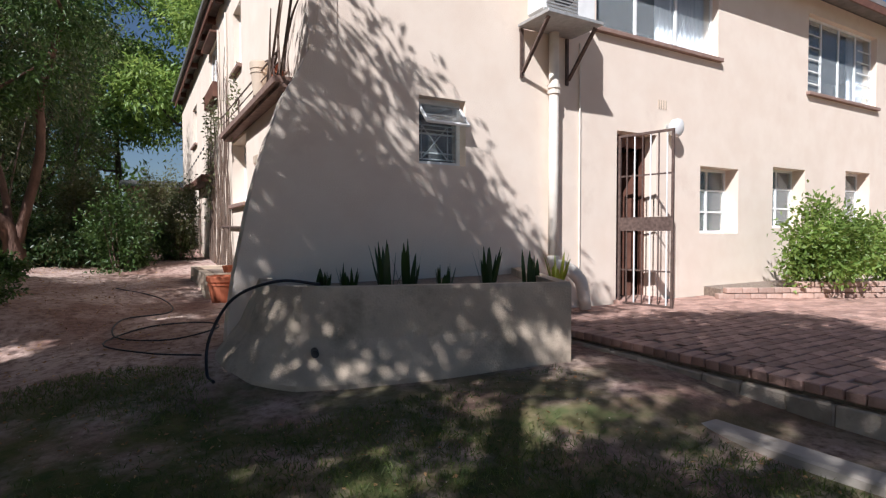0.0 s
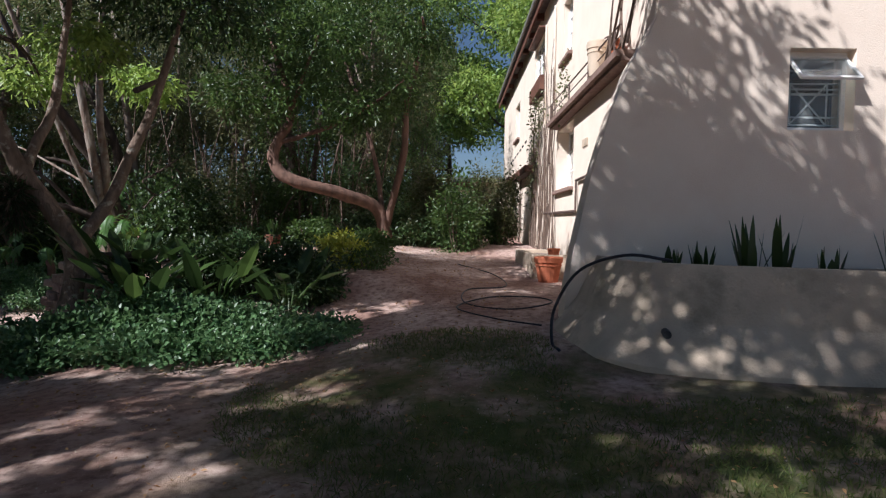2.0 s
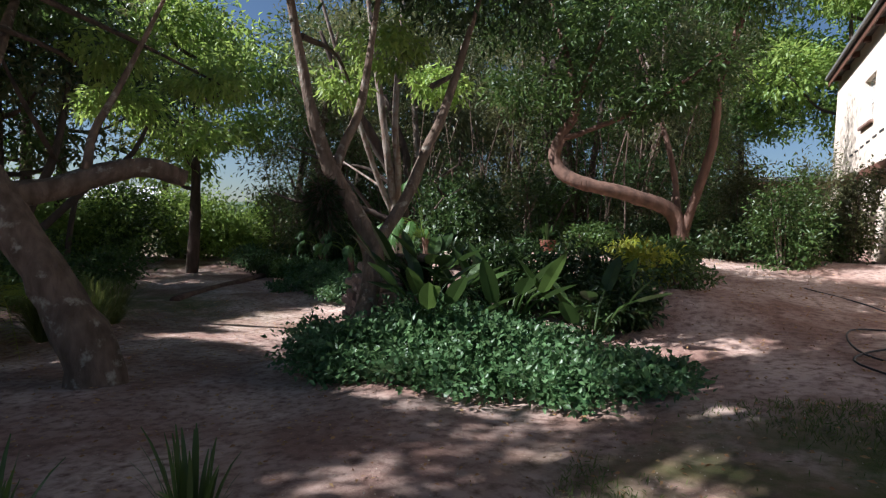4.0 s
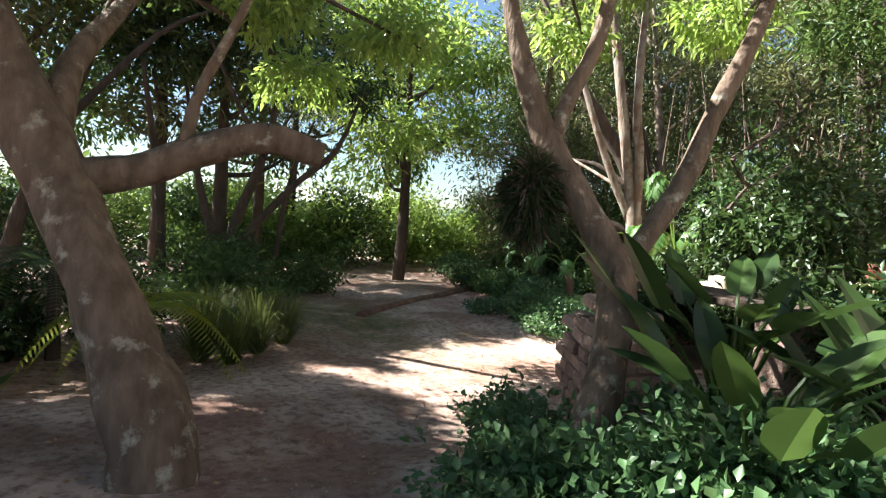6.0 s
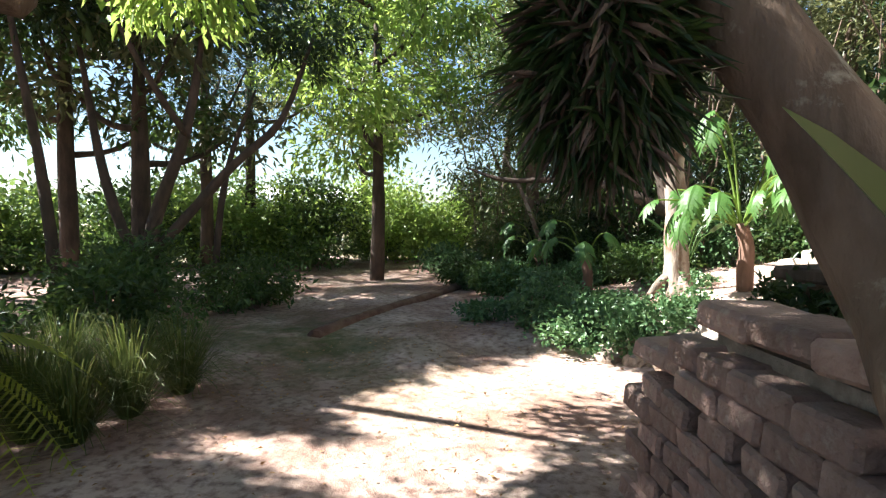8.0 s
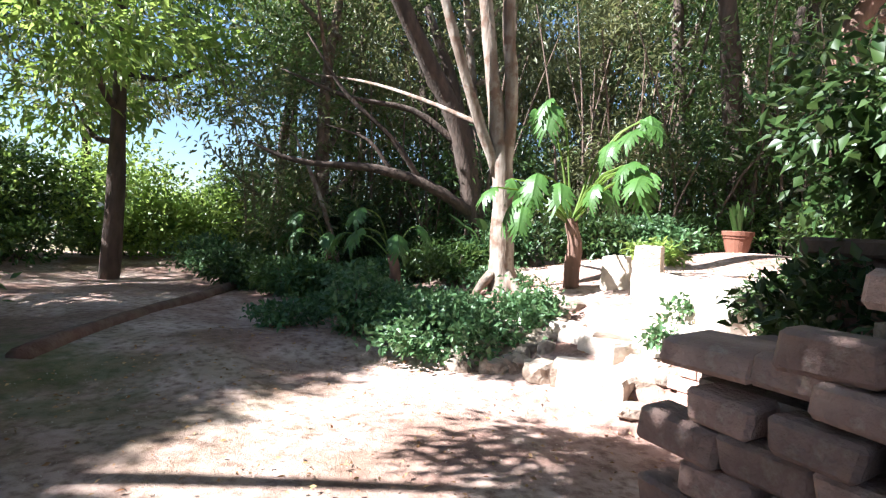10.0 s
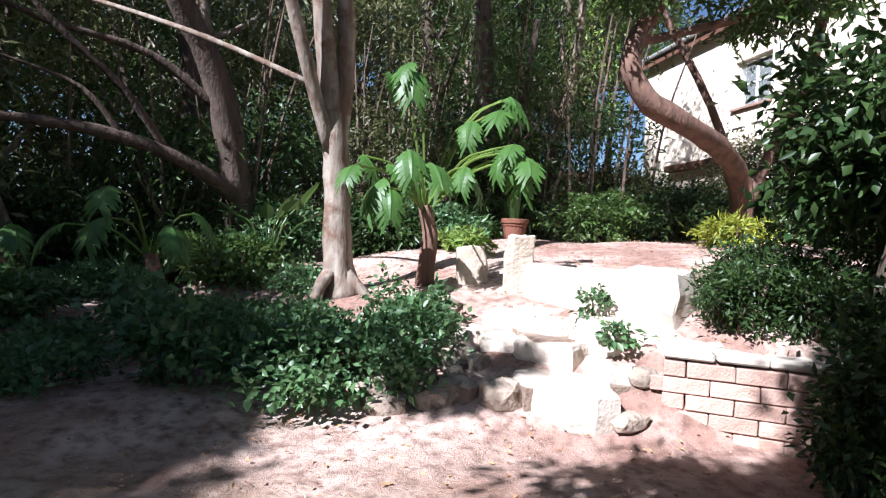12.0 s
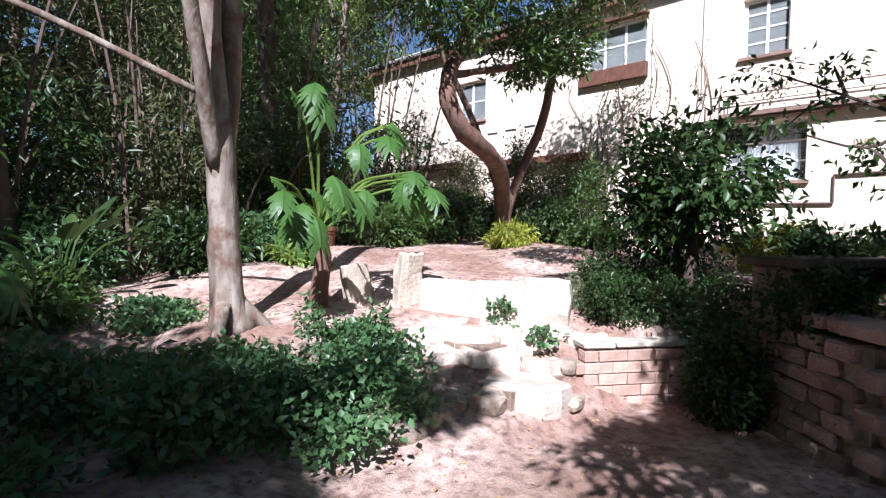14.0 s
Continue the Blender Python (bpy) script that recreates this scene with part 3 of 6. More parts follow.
window("window_1", 'x', WX, 8.45, 9.75, 1.76, 2.78, 0.20, 2, label="white steel window with blind in a deep reveal", rows=3, curtain=(8.6, 9.3))
window("window_2", 'x', WX, 8.75, 9.45, 3.88, 4.86, 0.10, 2, label="upper white window with dark panes", rows=4)
window("window_3", 'x', WX, 11.15, 12.50, 4.18, 5.08, 0.05, 3, label="upper window over a brown panel", rows=2, sill=False)
window("window_4", 'x', WX, 15.2, 16.2, 3.6, 4.6, 0.10, 2, label="far upper window", rows=2)
part("bay_panel", boxes((1.38, 1.498, 11.1, 12.55, 3.88, 4.17), bevel=0.006), BROWN, None, "dark brown timber panel under the upper window", category="panel", kind="structure")
part("window_hood", boxes((1.34, 1.498, 11.1, 12.55, 5.09, 5.13)), BROWN, None, "brown timber hood", kind="structure")
window("window_5", 'y', WY, 2.69, 3.28, 2.04, 2.77, 0.12, 1, sill=False, label="small white window, top sash propped open", rows=1, bars=3)
window("window_6", 'y', WY, 7.50, 8.48, 1.27, 2.30, 0.22, 2, sill=False, label="white window in a deep sunlit reveal", rows=3)
window("window_7", 'y', WY, 9.47, 10.50, 1.36, 2.40, 0.22, 2, sill=False, label="white window in a deep sunlit reveal", rows=3)
window("window_8", 'y', WY, 11.97, 12.97, 1.42, 2.47, 0.22, 2, sill=False, label="white window partly behind the bush", rows=3)
window("window_9", 'y', WY, 5.30, 7.90, 3.97, 5.25, 0.10, 3, label="wide upper window with pale curtain", rows=1, curtain=(6.75, 7.85))
window("window_10", 'y', WY, 10.53, 13.15, 3.80, 5.20, 0.10, 4, label="wide upper window with side lights", rows=1, curtain=(12.5, 13.1))
for a in (10.62, 10.9, 12.55, 12.85):
    for i in range(5):
        part("side_bar", boxes((a, a + 0.26, WY + 0.085, WY + 0.098, 4.0 + i * 0.22, 4.02 + i * 0.22)), WHITE, bpy.data.objects["window_10"])

# top sash of the small window and its lattice
sash = thing("top_sash", "white framed top sash propped open outwards", "window", at=(2.985, WY + 0.10, 2.72))
m = pose(0, 0, 0, -42)
for r in ((-0.27, 0.27, -0.012, 0.012, -0.03, 0.0), (-0.27, 0.27, -0.012, 0.012, -0.34, -0.31), (-0.27, -0.245, -0.012, 0.012, -0.31, -0.03), (0.245, 0.27, -0.012, 0.012, -0.31, -0.03)):
    part("sash_bar", box(bmesh.new(), *r, m=m), WHITE, sash)
part("sash_glass", box(bmesh.new(), -0.245, 0.245, -0.002, 0.002, -0.31, -0.03, m=m), GLASS, sash)
lat = thing("window_lattice", "white steel burglar lattice in the small window", "window guard", at=(2.985, WY + 0.19, 2.40))
for a, b in (((-0.17, 0.1), (0.17, -0.28)), ((0.17, 0.1), (-0.17, -0.28)), ((-0.17, 0.1), (-0.17, -0.28)), ((0.17, 0.1), (0.17, -0.28)), ((-0.27, 0.0), (0.27, 0.0)),
             ((-0.27, 0.1), (0.27, 0.1)), ((-0.27, -0.28), (0.27, -0.28)), ((-0.27, 0.05), (0.27, 0.05))):
    rod([(a[0], 0, a[1]), (b[0], 0, b[1])], 0.008, "lattice_bar", WHITE, parent=lat)


def gate():
    """Open security gate with bars and a solid lock band, hinged at the door's west jamb."""
    g = thing("security_gate", "open brown steel security gate with vertical bars", "gate", at=(5.72, WY - 0.01, 0.33))
    g.matrix_world = pose(5.72, WY - 0.02, 0.33, 0, 0, -78)
    W, H = 0.76, 2.26
    part("gate_frame", boxes((0, 0.03, -0.015, 0.015, 0, H), (W - 0.03, W, -0.015, 0.015, 0, H), (0.03, W - 0.03, -0.015, 0.015, H - 0.03, H), (0.03, W - 0.03, -0.015, 0.015, 0, 0.03)), STEEL, g)
    part("lock_band", boxes((0.03, W - 0.03, -0.012, 0.012, 0.98, 1.16)), STEEL, g, "solid steel lock band")
    for i in range(6):
        x = 0.12 + i * 0.11
        part("gate_bar", boxes((x - 0.007, x + 0.007, -0.007, 0.007, 0.03, 0.975), (x - 0.007, x + 0.007, -0.007, 0.007, 1.165, H - 0.03)), WHITE if i % 2 else STEEL, g)
    for z in (0.45, 1.7):
        part("cross_bar", boxes((0.03, W - 0.03, 0.009, 0.02, z, z + 0.02)), STEEL, g)
    return g


gate()
dr = thing("door_1", "dark timber doorway behind the gate", "door")
dr["kind"] = "structure"
part("door_frame", boxes((5.70, 5.74, WY + 0.20, WY + 0.28, 0.34, 2.66), (6.46, 6.50, WY + 0.20, WY + 0.28, 0.34, 2.66), (5.74, 6.46, WY + 0.20, WY + 0.28, 2.5, 2.66)), BROWN, dr)
part("door_leaf", box(bmesh.new(), 0, 0.7, 0, 0.04, 0.34, 2.48, m=pose(6.45, WY + 0.32, 0, 0, 0, 95)), BROWN, dr, "dark door standing open inwards")
part("threshold", boxes((5.66, 6.54, WY - 0.10, WY + 0.28, 0.30, 0.37), bevel=0.01), PAVER, dr, "worn red brick threshold")

lamp = thing("wall_lamp", "round white bulkhead lamp on the wall above the door", "lamp", at=(6.74, WY, 2.80))
bm = bmesh.new()
tube(bm, [(0, 0, 0), (0, -0.06, 0.0)], [0.05, 0.05], 12, n=1)
part("lamp_base", bm, GREY, lamp)
bm = bmesh.new()
tube(bm, [(0, -0.06, 0.0), (0, -0.10, -0.01), (0, -0.17, -0.03), (0, -0.20, -0.035)], [0.06, 0.12, 0.13, 0.09], 16, n=3)
part("lamp_shade", bm, WHITE, lamp, "white enamelled shade", smooth=True)

# air conditioner on its bracket
ac = thing("air_conditioner", "white outdoor air conditioner unit on a wall bracket", "air conditioner", at=(4.42, 4.86, 3.76))
part("casing", boxes((-0.40, 0.40, -0.15, 0.15, 0.03, 0.56), bevel=0.02), WHITE, ac)
for i in range(12):
    part("grille_slat", boxes((-0.36, 0.10, -0.162, -0.152, 0.07 + i * 0.038, 0.085 + i * 0.038)), GREY, ac)
# flat black disc drawn for the shade in the fan opening
bm = bmesh.new()
tube(bm, [(-0.13, -0.151, 0.3), (-0.13, -0.158, 0.3)], [0.2, 0.2], 20, n=1)
part("fan_shade_disc", bm, OPENING_BLACK, ac)
for fx in (-0.32, 0.27):
    part("foot", boxes((fx, fx + 0.05, -0.17, 0.17, 0.0, 0.03)), GREY, ac)
sh = thing("bracket_shelf", "grey steel shelf bracket with diagonal struts", "bracket", at=(4.42, 4.88, 3.74))
part("shelf_plate", boxes((-0.42, 0.42, -0.28, 0.27, -0.02, 0.018), bevel=0.004), GREY, sh)
for x in (-0.36, 0.36):
    part("strut", box(bmesh.new(), -0.02, 0.02, -0.34, 0.34, -0.015, 0.015, m=pose(x, 0.02, -0.29, -48)), STEEL, sh)
    part("upright", boxes((x - 0.02, x + 0.02, 0.26, 0.285, -0.60, -0.02)), STEEL, sh)

pipe = thing("soil_pipe", "thick cream painted drain pipe with a collar", "pipe")
bm = bmesh.new()
tube(bm, [(4.50, WY - 0.09, 5.3), (4.50, WY - 0.09, 2.0), (4.50, WY - 0.09, 0.98)], [0.062, 0.062], 12, n=1)
part("stack", bm, PIPE, pipe, smooth=True)
for z in (3.05, 2.98):
    b = bmesh.new()
    tube(b, [(4.50, WY - 0.09, z), (4.50, WY - 0.09, z + 0.045)], [0.078, 0.078], 12, n=1)
    part("collar", b, PIPE, pipe)
bm = bmesh.new()
tube(bm, [(4.50, WY - 0.09, 1.0), (4.50, WY - 0.11, 0.90), (4.60, WY - 0.22, 0.86), (4.72, WY - 0.34, 0.70), (4.78, WY - 0.36, 0.36)], [0.08, 0.08, 0.085, 0.08, 0.07], 10, n=3)
part("elbow", bm, PIPE, pipe, "cream cast elbow at the foot", smooth=True)
rod([(5.0, WY - 0.02, 0.36), (5.0, WY - 0.02, 3.7)], 0.013, "thin_conduit", PIPE, "thin cream conduit on the end wall", "pipe")
vt = thing("wall_vent", "small slotted plaster air vent", "vent", at=(6.62, WY, 3.12))
for i in range(4):
    part("vent_slot", boxes((-0.09 + i * 0.05, -0.07 + i * 0.05, -0.008, 0.0, -0.07, 0.06)), PLASTER_OLD, vt)
vt = thing("wall_vent", "slotted air vent high on the cream long wall", "vent", at=(WX, 7.70, 2.30))
for i in range(6):
    part("vent_slot", boxes((-0.02, 0.0, -0.12 + i * 0.045, -0.09 + i * 0.045, -0.05, 0.05)), PLASTER_OLD, vt)
# slots are raised black strips; the shade in them is put in the colour
vt = thing("wall_vent", "row of small dark weep vents on the long wall", "vent", at=(WX, 15.5, 3.2))
for i in range(7):
    part("vent_slot", boxes((-0.012, 0.0, -1.8 + i * 0.55, -1.5 + i * 0.55, 0.04 - i * 0.025, 0.08 - i * 0.025)), OPENING_BLACK, vt)

# timber canopy beams over the far ground-floor openings
part("lintel", boxes((1.28, 1.498, 12.3, 14.9, 2.36, 2.52), bevel=0.01), BROWN, None, "dark brown timber lintel hood on the long wall", category="lintel", kind="structure")
part("lintel", boxes((1.28, 1.498, 15.9, 18.3, 2.42, 2.58), bevel=0.01), BROWN, None, "dark brown timber lintel hood on the long wall", category="lintel", kind="structure")

# two tall urns on the ledge
def pot(name, x, y, z, r, h, label, flare=1.0, rim=True, soil=True, category="pot", material=None):
    p = thing(name, label, category, at=(x, y, z))
    bm = bmesh.new()
    k = 20
    prof = [(r * 0.68, 0), (r * 0.80, h * 0.35), (r * 0.92, h * 0.78)]
    prof += [(r * 1.0, h * 0.79), (r * 1.02, h * 0.96), (r * 0.99, h), (r * 0.88, h), (r * 0.84, h * 0.86)]
    rings = [[bm.verts.new((a * math.cos(2 * math.pi * i / k), a * math.sin(2 * math.pi * i / k), b)) for i in range(k)] for a, b in prof]
    for q, s in zip(rings, rings[1:]):
        for i in range(k):
            bm.faces.new((q[i], q[(i + 1) % k], s[(i + 1) % k], s[i]))
    bm.faces.new(rings[0][::-1])
    part("body", bm, material or TERRACOTTA, p, smooth=False)
    if rim:
        bm = bmesh.new()
        tube(bm, [(0, 0, h * 0.66), (0, 0, h * 0.70)], [r * 0.95, r * 0.95], 20, n=1)
        part("band", bm, material or TERRACOTTA, p)
    if soil:
        bm = bmesh.new()
        tube(bm, [(0, 0, h * 0.8), (0, 0, h * 0.87)], [r * 0.83, r * 0.84], 18, n=1)
        part("soil", bm, MORTAR, p, "dark potting soil")
    return p


pot("urn", 1.37, 6.75, 2.93, 0.12, 0.40, "weathered cream urn standing on the brown ledge", material=PLASTER_OLD)
pot("urn", 1.42, 6.15, 2.93, 0.08, 0.22, "small terracotta pot on the brown ledge", material=TERRACOTTA)
P1 = pot("flower_pot", 1.06, 7.86, gz(1.06, 7.86) - 0.01, 0.20, 0.36, "large empty terracotta pot by the wall planter")
tagged(P1, group="pots by the wall")

# box planter at the foot of the long wall
bp = thing("wall_planter", "low plastered planter box against the house", "planter")
part("planter_wall", boxes((0.88, 1.00, 8.20, 10.3, 0.25, 0.72), (1.0, 1.498, 8.20, 8.32, 0.25, 0.72), (1.0, 1.498, 10.18, 10.3, 0.25, 0.72), bevel=0.01), PLASTER_OLD, bp)
part("soil", boxes((1.0, 1.495, 8.32, 10.18, 0.3, 0.66)), MORTAR, bp)
tagged(pot("flower_pot", 1.25, 8.5, 0.66, 0.10, 0.15, "small terracotta pot in the planter box"), group="pots by the wall")

# the big corner planter
CPN = [(0.60, 5.155), (0.55, 4.85), (0.58, 4.45), (0.74, 4.10), (1.00, 3.83), (1.35, 3.68), (1.90, 3.58), (2.50, 3.50), (3.18, 3.36), (3.62, 4.25), (4.06, 5.155)]
CPT = [(1.00, 5.155), (0.95, 4.90), (0.92, 4.55), (0.98, 4.30), (1.12, 4.10), (1.40, 3.94), (1.90, 3.77), (2.50, 3.57), (3.18, 3.36), (3.62, 4.25), (4.06, 5.155)]


def corner_planter():
    p = thing("corner_planter", "long weathered plaster planter round the house corner", "planter")
    bm = bmesh.new()
    cx, cy = 2.2, 4.75
    top, n = 0.88, len(CPN)
    def inner(q, d=0.13):
        v = Vector((cx - q[0], cy - q[1]))
        return (q[0] + v.x / v.length * d * (1.3 if q[0] > 3.3 else 1), q[1] + v.y / v.length * d)
    rows = []
    for b, q in zip(CPN, CPT):
        i = inner(q)
        rows.append([bm.verts.new(c) for c in ((b[0], b[1], -0.15), (b[0], b[1], 0.2), (b[0] * 0.4 + q[0] * 0.6, b[1] * 0.4 + q[1] * 0.6, 0.5), (q[0], q[1], top - 0.03), (q[0] * 0.9 + i[0] * 0.1, q[1] * 0.9 + i[1] * 0.1, top), (*i, top), (*i, 0.5))])
    for a, b in zip(rows, rows[1:]):
        for k in range(6):
            bm.faces.new((a[k], b[k], b[k + 1], a[k + 1]))
    bm.faces.new(rows[0])
    bm.faces.new(rows[-1][::-1])
    bmesh.ops.recalc_face_normals(bm, faces=bm.faces)
    part("planter_wall", bm, PLASTER_OLD, p)
    bm = bmesh.new()
    bm.faces.new([bm.verts.new((*inner(q, 0.10), 0.80)) for q in CPT])
    part("soil", bm, MORTAR, p, "dry dark planter soil")
    # black plug painted for the shade inside the drain hole
    bm = bmesh.new()
    tube(bm, [(1.13, 3.80, 0.42), (1.16, 3.92, 0.42)], [0.028, 0.028], 10, n=1)
    part("drain_hole", bm, OPENING_BLACK, p, "small drain pipe end, black for the shade inside")
    return p


corner_planter()

# ---- brick terrace ----
TX0, TX1, TY0, TY1, TZ = 3.95, 13.5, -2.5, 5.165, 0.33
part("terrace_bed", boxes((TX0 + 0.02, TX1, TY0, TY1, -0.2, TZ - 0.012)), MORTAR, None, "sandy mortar bed under brick paving", kind="structure")
part("terrace_wall", boxes((TX0 - 0.12, TX0 + 0.02, TY0, 4.9, -0.2, TZ - 0.07)), MORTAR, None, kind="structure")
kerb = part("kerb", boxes((3.02, 3.20, TY0, 3.15, -0.2, 0.115), bevel=0.015), CONCRETE, None, "worn concrete garden kerb", kind="structure")
part("gravel_strip", boxes((3.20, TX0 - 0.12, TY0, 3.3, -0.2, 0.04)), MORTAR, None, "bare soil strip under the terrace wall", kind="structure")

# ---- trees ----


def tree(label, limbs, bark, foliage=(), category="tree", at=(0, 0, 0), segs=10, wobble=0.25):
    """A thing with trunk and limbs, each a tapered tube, and its crowns."""
    t = thing("tree", label, category, at=at)
    for i, (pts, radii) in enumerate(limbs):
        bm = bmesh.new()
        tube(bm, pts, radii, segs if i == 0 else 7, wobble, 4, i)
        part("trunk" if i == 0 else "limb", bm, bark, t, smooth=True)
    for f in foliage:
        crown(*f[0], parent=t, **f[1])
    return t


def twiggy(seed, start, spread, n, length, r=0.012):
    """Bare twigs fanning from a place."""
    q = random.Random(seed)
    bm = bmesh.new()
    for _ in range(n):
        p = Vector(start) + Vector([q.gauss(0, s) for s in spread])
        d = Vector((q.gauss(0, 1), q.gauss(0, 1), q.gauss(0.4, 0.6))).normalized()
        e = p + d * length * q.uniform(0.5, 1.2)
        mid = (p + e) / 2 + Vector([q.gauss(0, length * 0.12) for _ in range(3)])
        tube(bm, [p, mid, e], [r, r * 0.7, r * 0.3], 4, 0, 2)
    return bm


T1 = tree("big leaning tree with rough patchy bark and a sawn bough",
          [([(-5.42, 3.80, -0.50), (-5.50, 3.76, -0.1), (-5.72, 3.66, 0.4), (-6.0, 3.52, 0.85), (-6.28, 3.38, 1.25), (-6.55, 3.15, 1.9), (-6.75, 2.8, 2.9), (-7.0, 2.4, 4.6)], [0.27, 0.21, 0.175, 0.165, 0.18, 0.15, 0.12, 0.06]),
           ([(-6.25, 3.42, 1.20), (-6.15, 3.75, 1.25), (-6.0, 4.05, 1.40), (-5.82, 4.40, 1.52), (-5.70, 4.72, 1.45)], [0.12, 0.10, 0.10, 0.095, 0.085]),
           ([(-6.28, 3.38, 1.25), (-6.7, 3.5, 1.9), (-7.3, 3.9, 2.6), (-7.9, 4.4, 3.6)], [0.10, 0.08, 0.06, 0.03]),
           ([(-6.02, 4.0, 1.45), (-6.1, 4.1, 1.8), (-6.0, 4.3, 2.3), (-5.8, 4.6, 3.2)], [0.04, 0.035, 0.03, 0.015])],
          BARK, [((("crown"), [(-7.7, 3.1, 4.3, 1.1, 0.9, 0.7), (-8.2, 4.2, 3.9, 1.3, 1.2, 0.8), (-5.3, 4.1, 4.7, .9, .6, 0.5)], 15000, 0.13, 0.045, L_MID, 11), dict(clumps=90, label="broad glossy green crown"))])

T2 = tree("forked tree with pale lichened bark and two spreading limbs",
          [([(-3.98, 5.22, -0.35), (-4.02, 5.30, 0.0), (-4.14, 5.60, 0.45), (-4.30, 5.86, 0.82), (-4.52, 5.82, 1.22), (-4.76, 5.73, 1.62), (-4.90, 5.66, 2.0), (-5.05, 5.60, 2.6), (-5.3, 5.4, 4.2)], [0.16, 0.115, 0.10, 0.11, 0.088, 0.09, 0.07, 0.055, 0.03]),
           ([(-4.74, 5.74, 1.60), (-4.70, 5.88, 1.95), (-4.64, 6.05, 2.4), (-4.6, 6.3, 3.8)], [0.062, 0.055, 0.05, 0.025]),
           ([(-4.30, 5.88, 0.85), (-4.24, 6.12, 1.12), (-4.18, 6.32, 1.42), (-4.12, 6.6, 1.95), (-4.05, 6.9, 2.5), (-3.9, 7.4, 3.9)], [0.08, 0.07, 0.066, 0.06, 0.055, 0.03])],
          BARK, [((("crown"), [(-4.9, 6.0, 4.6, 1.5, 1.3, 0.9), (-3.9, 7.3, 4.3, 1.2, 1.2, 0.8), (-3.0, 6.0, 4.7, 1.0, 1.0, 0.6)], 12000, 0.13, 0.042, L_DARK, 12), dict(clumps=80, label="dark green crown"))])
rng = np.random.default_rng(31)
w, o = blob_points(2600, [(-4.80, 5.66, 1.28, 0.15, 0.15, 0.26)], rng, 0.3)
tuft = thing("shaggy_tuft", "dark shaggy fern tuft clinging to the forked tree", "plant")
for nm, lo, hi in (("fronds", 0, 1800), ("dead_fronds", 1800, 2600)):
    ob = new(nm, leaf_mesh(nm, w[lo:hi], o[lo:hi] * 0.8 + np.array([0, 0, -0.3]), 0.13, 0.012, L_DARK if lo == 0 else VINEWOOD, rng, 0.6, 0.4))
    ob.parent = tuft
    ob["kind"] = "stuff"

T3 = tree("slender tree with three pale peeling stems",
          [([(-6.92, 10.52, 0.0), (-6.96, 10.55, 0.28), (-6.99, 10.56, 0.80), (-7.02, 10.55, 1.35), (-7.14, 10.45, 2.20), (-7.27, 10.35, 3.2), (-7.5, 10.2, 4.9), (-7.8, 10.0, 7.3)], [0.20, 0.135, 0.112, 0.115, 0.082, 0.07, 0.05, 0.02]),
           ([(-7.00, 10.56, 1.10), (-6.96, 10.50, 2.10), (-7.02, 10.42, 3.2), (-7.0, 10.5, 5.1), (-6.9, 10.7, 7.4)], [0.078, 0.072, 0.062, 0.045, 0.02]),
           ([(-7.04, 10.54, 1.20), (-7.34, 10.22, 2.15), (-7.62, 9.95, 3.2), (-8.1, 9.6, 4.9), (-8.6, 9.3, 6.8)], [0.065, 0.055, 0.045, 0.035, 0.015]),
           ([(-7.18, 10.42, 1.75), (-8.10, 10.75, 2.15), (-9.29, 11.36, 2.59), (-10.61, 11.87, 2.92)], [0.028, 0.024, 0.018, 0.01]),
           ([(-6.97, 10.55, 0.32), (-6.80, 10.42, 0.14), (-6.66, 10.36, 0.0)], [0.07, 0.05, 0.03]),
           ([(-6.98, 10.54, 0.30), (-7.10, 10.36, 0.12), (-7.18, 10.26, -0.05)], [0.07, 0.05, 0.03])],
          BARKPALE, [((("crown"), [(-8.91, 10.17, 7.58, 1.3, 1.1, 1.0), (-7.97, 11.30, 7.82, 1.2, 1.1, 0.9), (-9.80, 9.98, 6.95, 0.8, 0.8, 0.7)], 12000, 0.14, 0.03, L_OLIVE, 13), dict(droop=0.8))])

T4 = tree("crooked tree with reddish bark and sparse leathery leaves",
          [([(-1.75, 12.00, 0.50), (-1.80, 11.97, 1.10), (-1.95, 11.88, 1.48), (-2.50, 11.50, 1.72), (-3.20, 11.18, 1.90), (-3.72, 11.10, 2.08), (-3.96, 11.14, 2.42), (-3.86, 11.22, 2.85), (-3.62, 11.20, 3.3), (-3.8, 11.0, 4.3), (-4.2, 10.9, 5.5)], [0.18, 0.155, 0.14, 0.13, 0.125, 0.12, 0.11, 0.10, 0.08, 0.055, 0.025]),
           ([(-1.78, 11.98, 0.95), (-1.60, 11.85, 1.66), (-1.34, 11.56, 2.65), (-1.28, 11.34, 3.64), (-0.94, 10.89, 4.76), (-0.9, 9.9, 4.8)], [0.09, 0.08, 0.075, 0.065, 0.045, 0.02]),
           ([(-3.90, 11.20, 2.75), (-3.38, 11.26, 2.92), (-2.66, 11.06, 3.13), (-1.85, 10.85, 3.52), (-1.29, 10.66, 3.90)], [0.055, 0.05, 0.045, 0.03, 0.015]),
           ([(-3.66, 11.20, 3.25), (-3.33, 10.90, 3.9), (-2.93, 10.65, 4.73)], [0.05, 0.04, 0.02]),
           ([(-1.82, 11.95, 1.25), (-2.05, 12.36, 2.50), (-2.63, 12.93, 4.20), (-3.34, 13.37, 6.15)], [0.06, 0.055, 0.045, 0.02])],
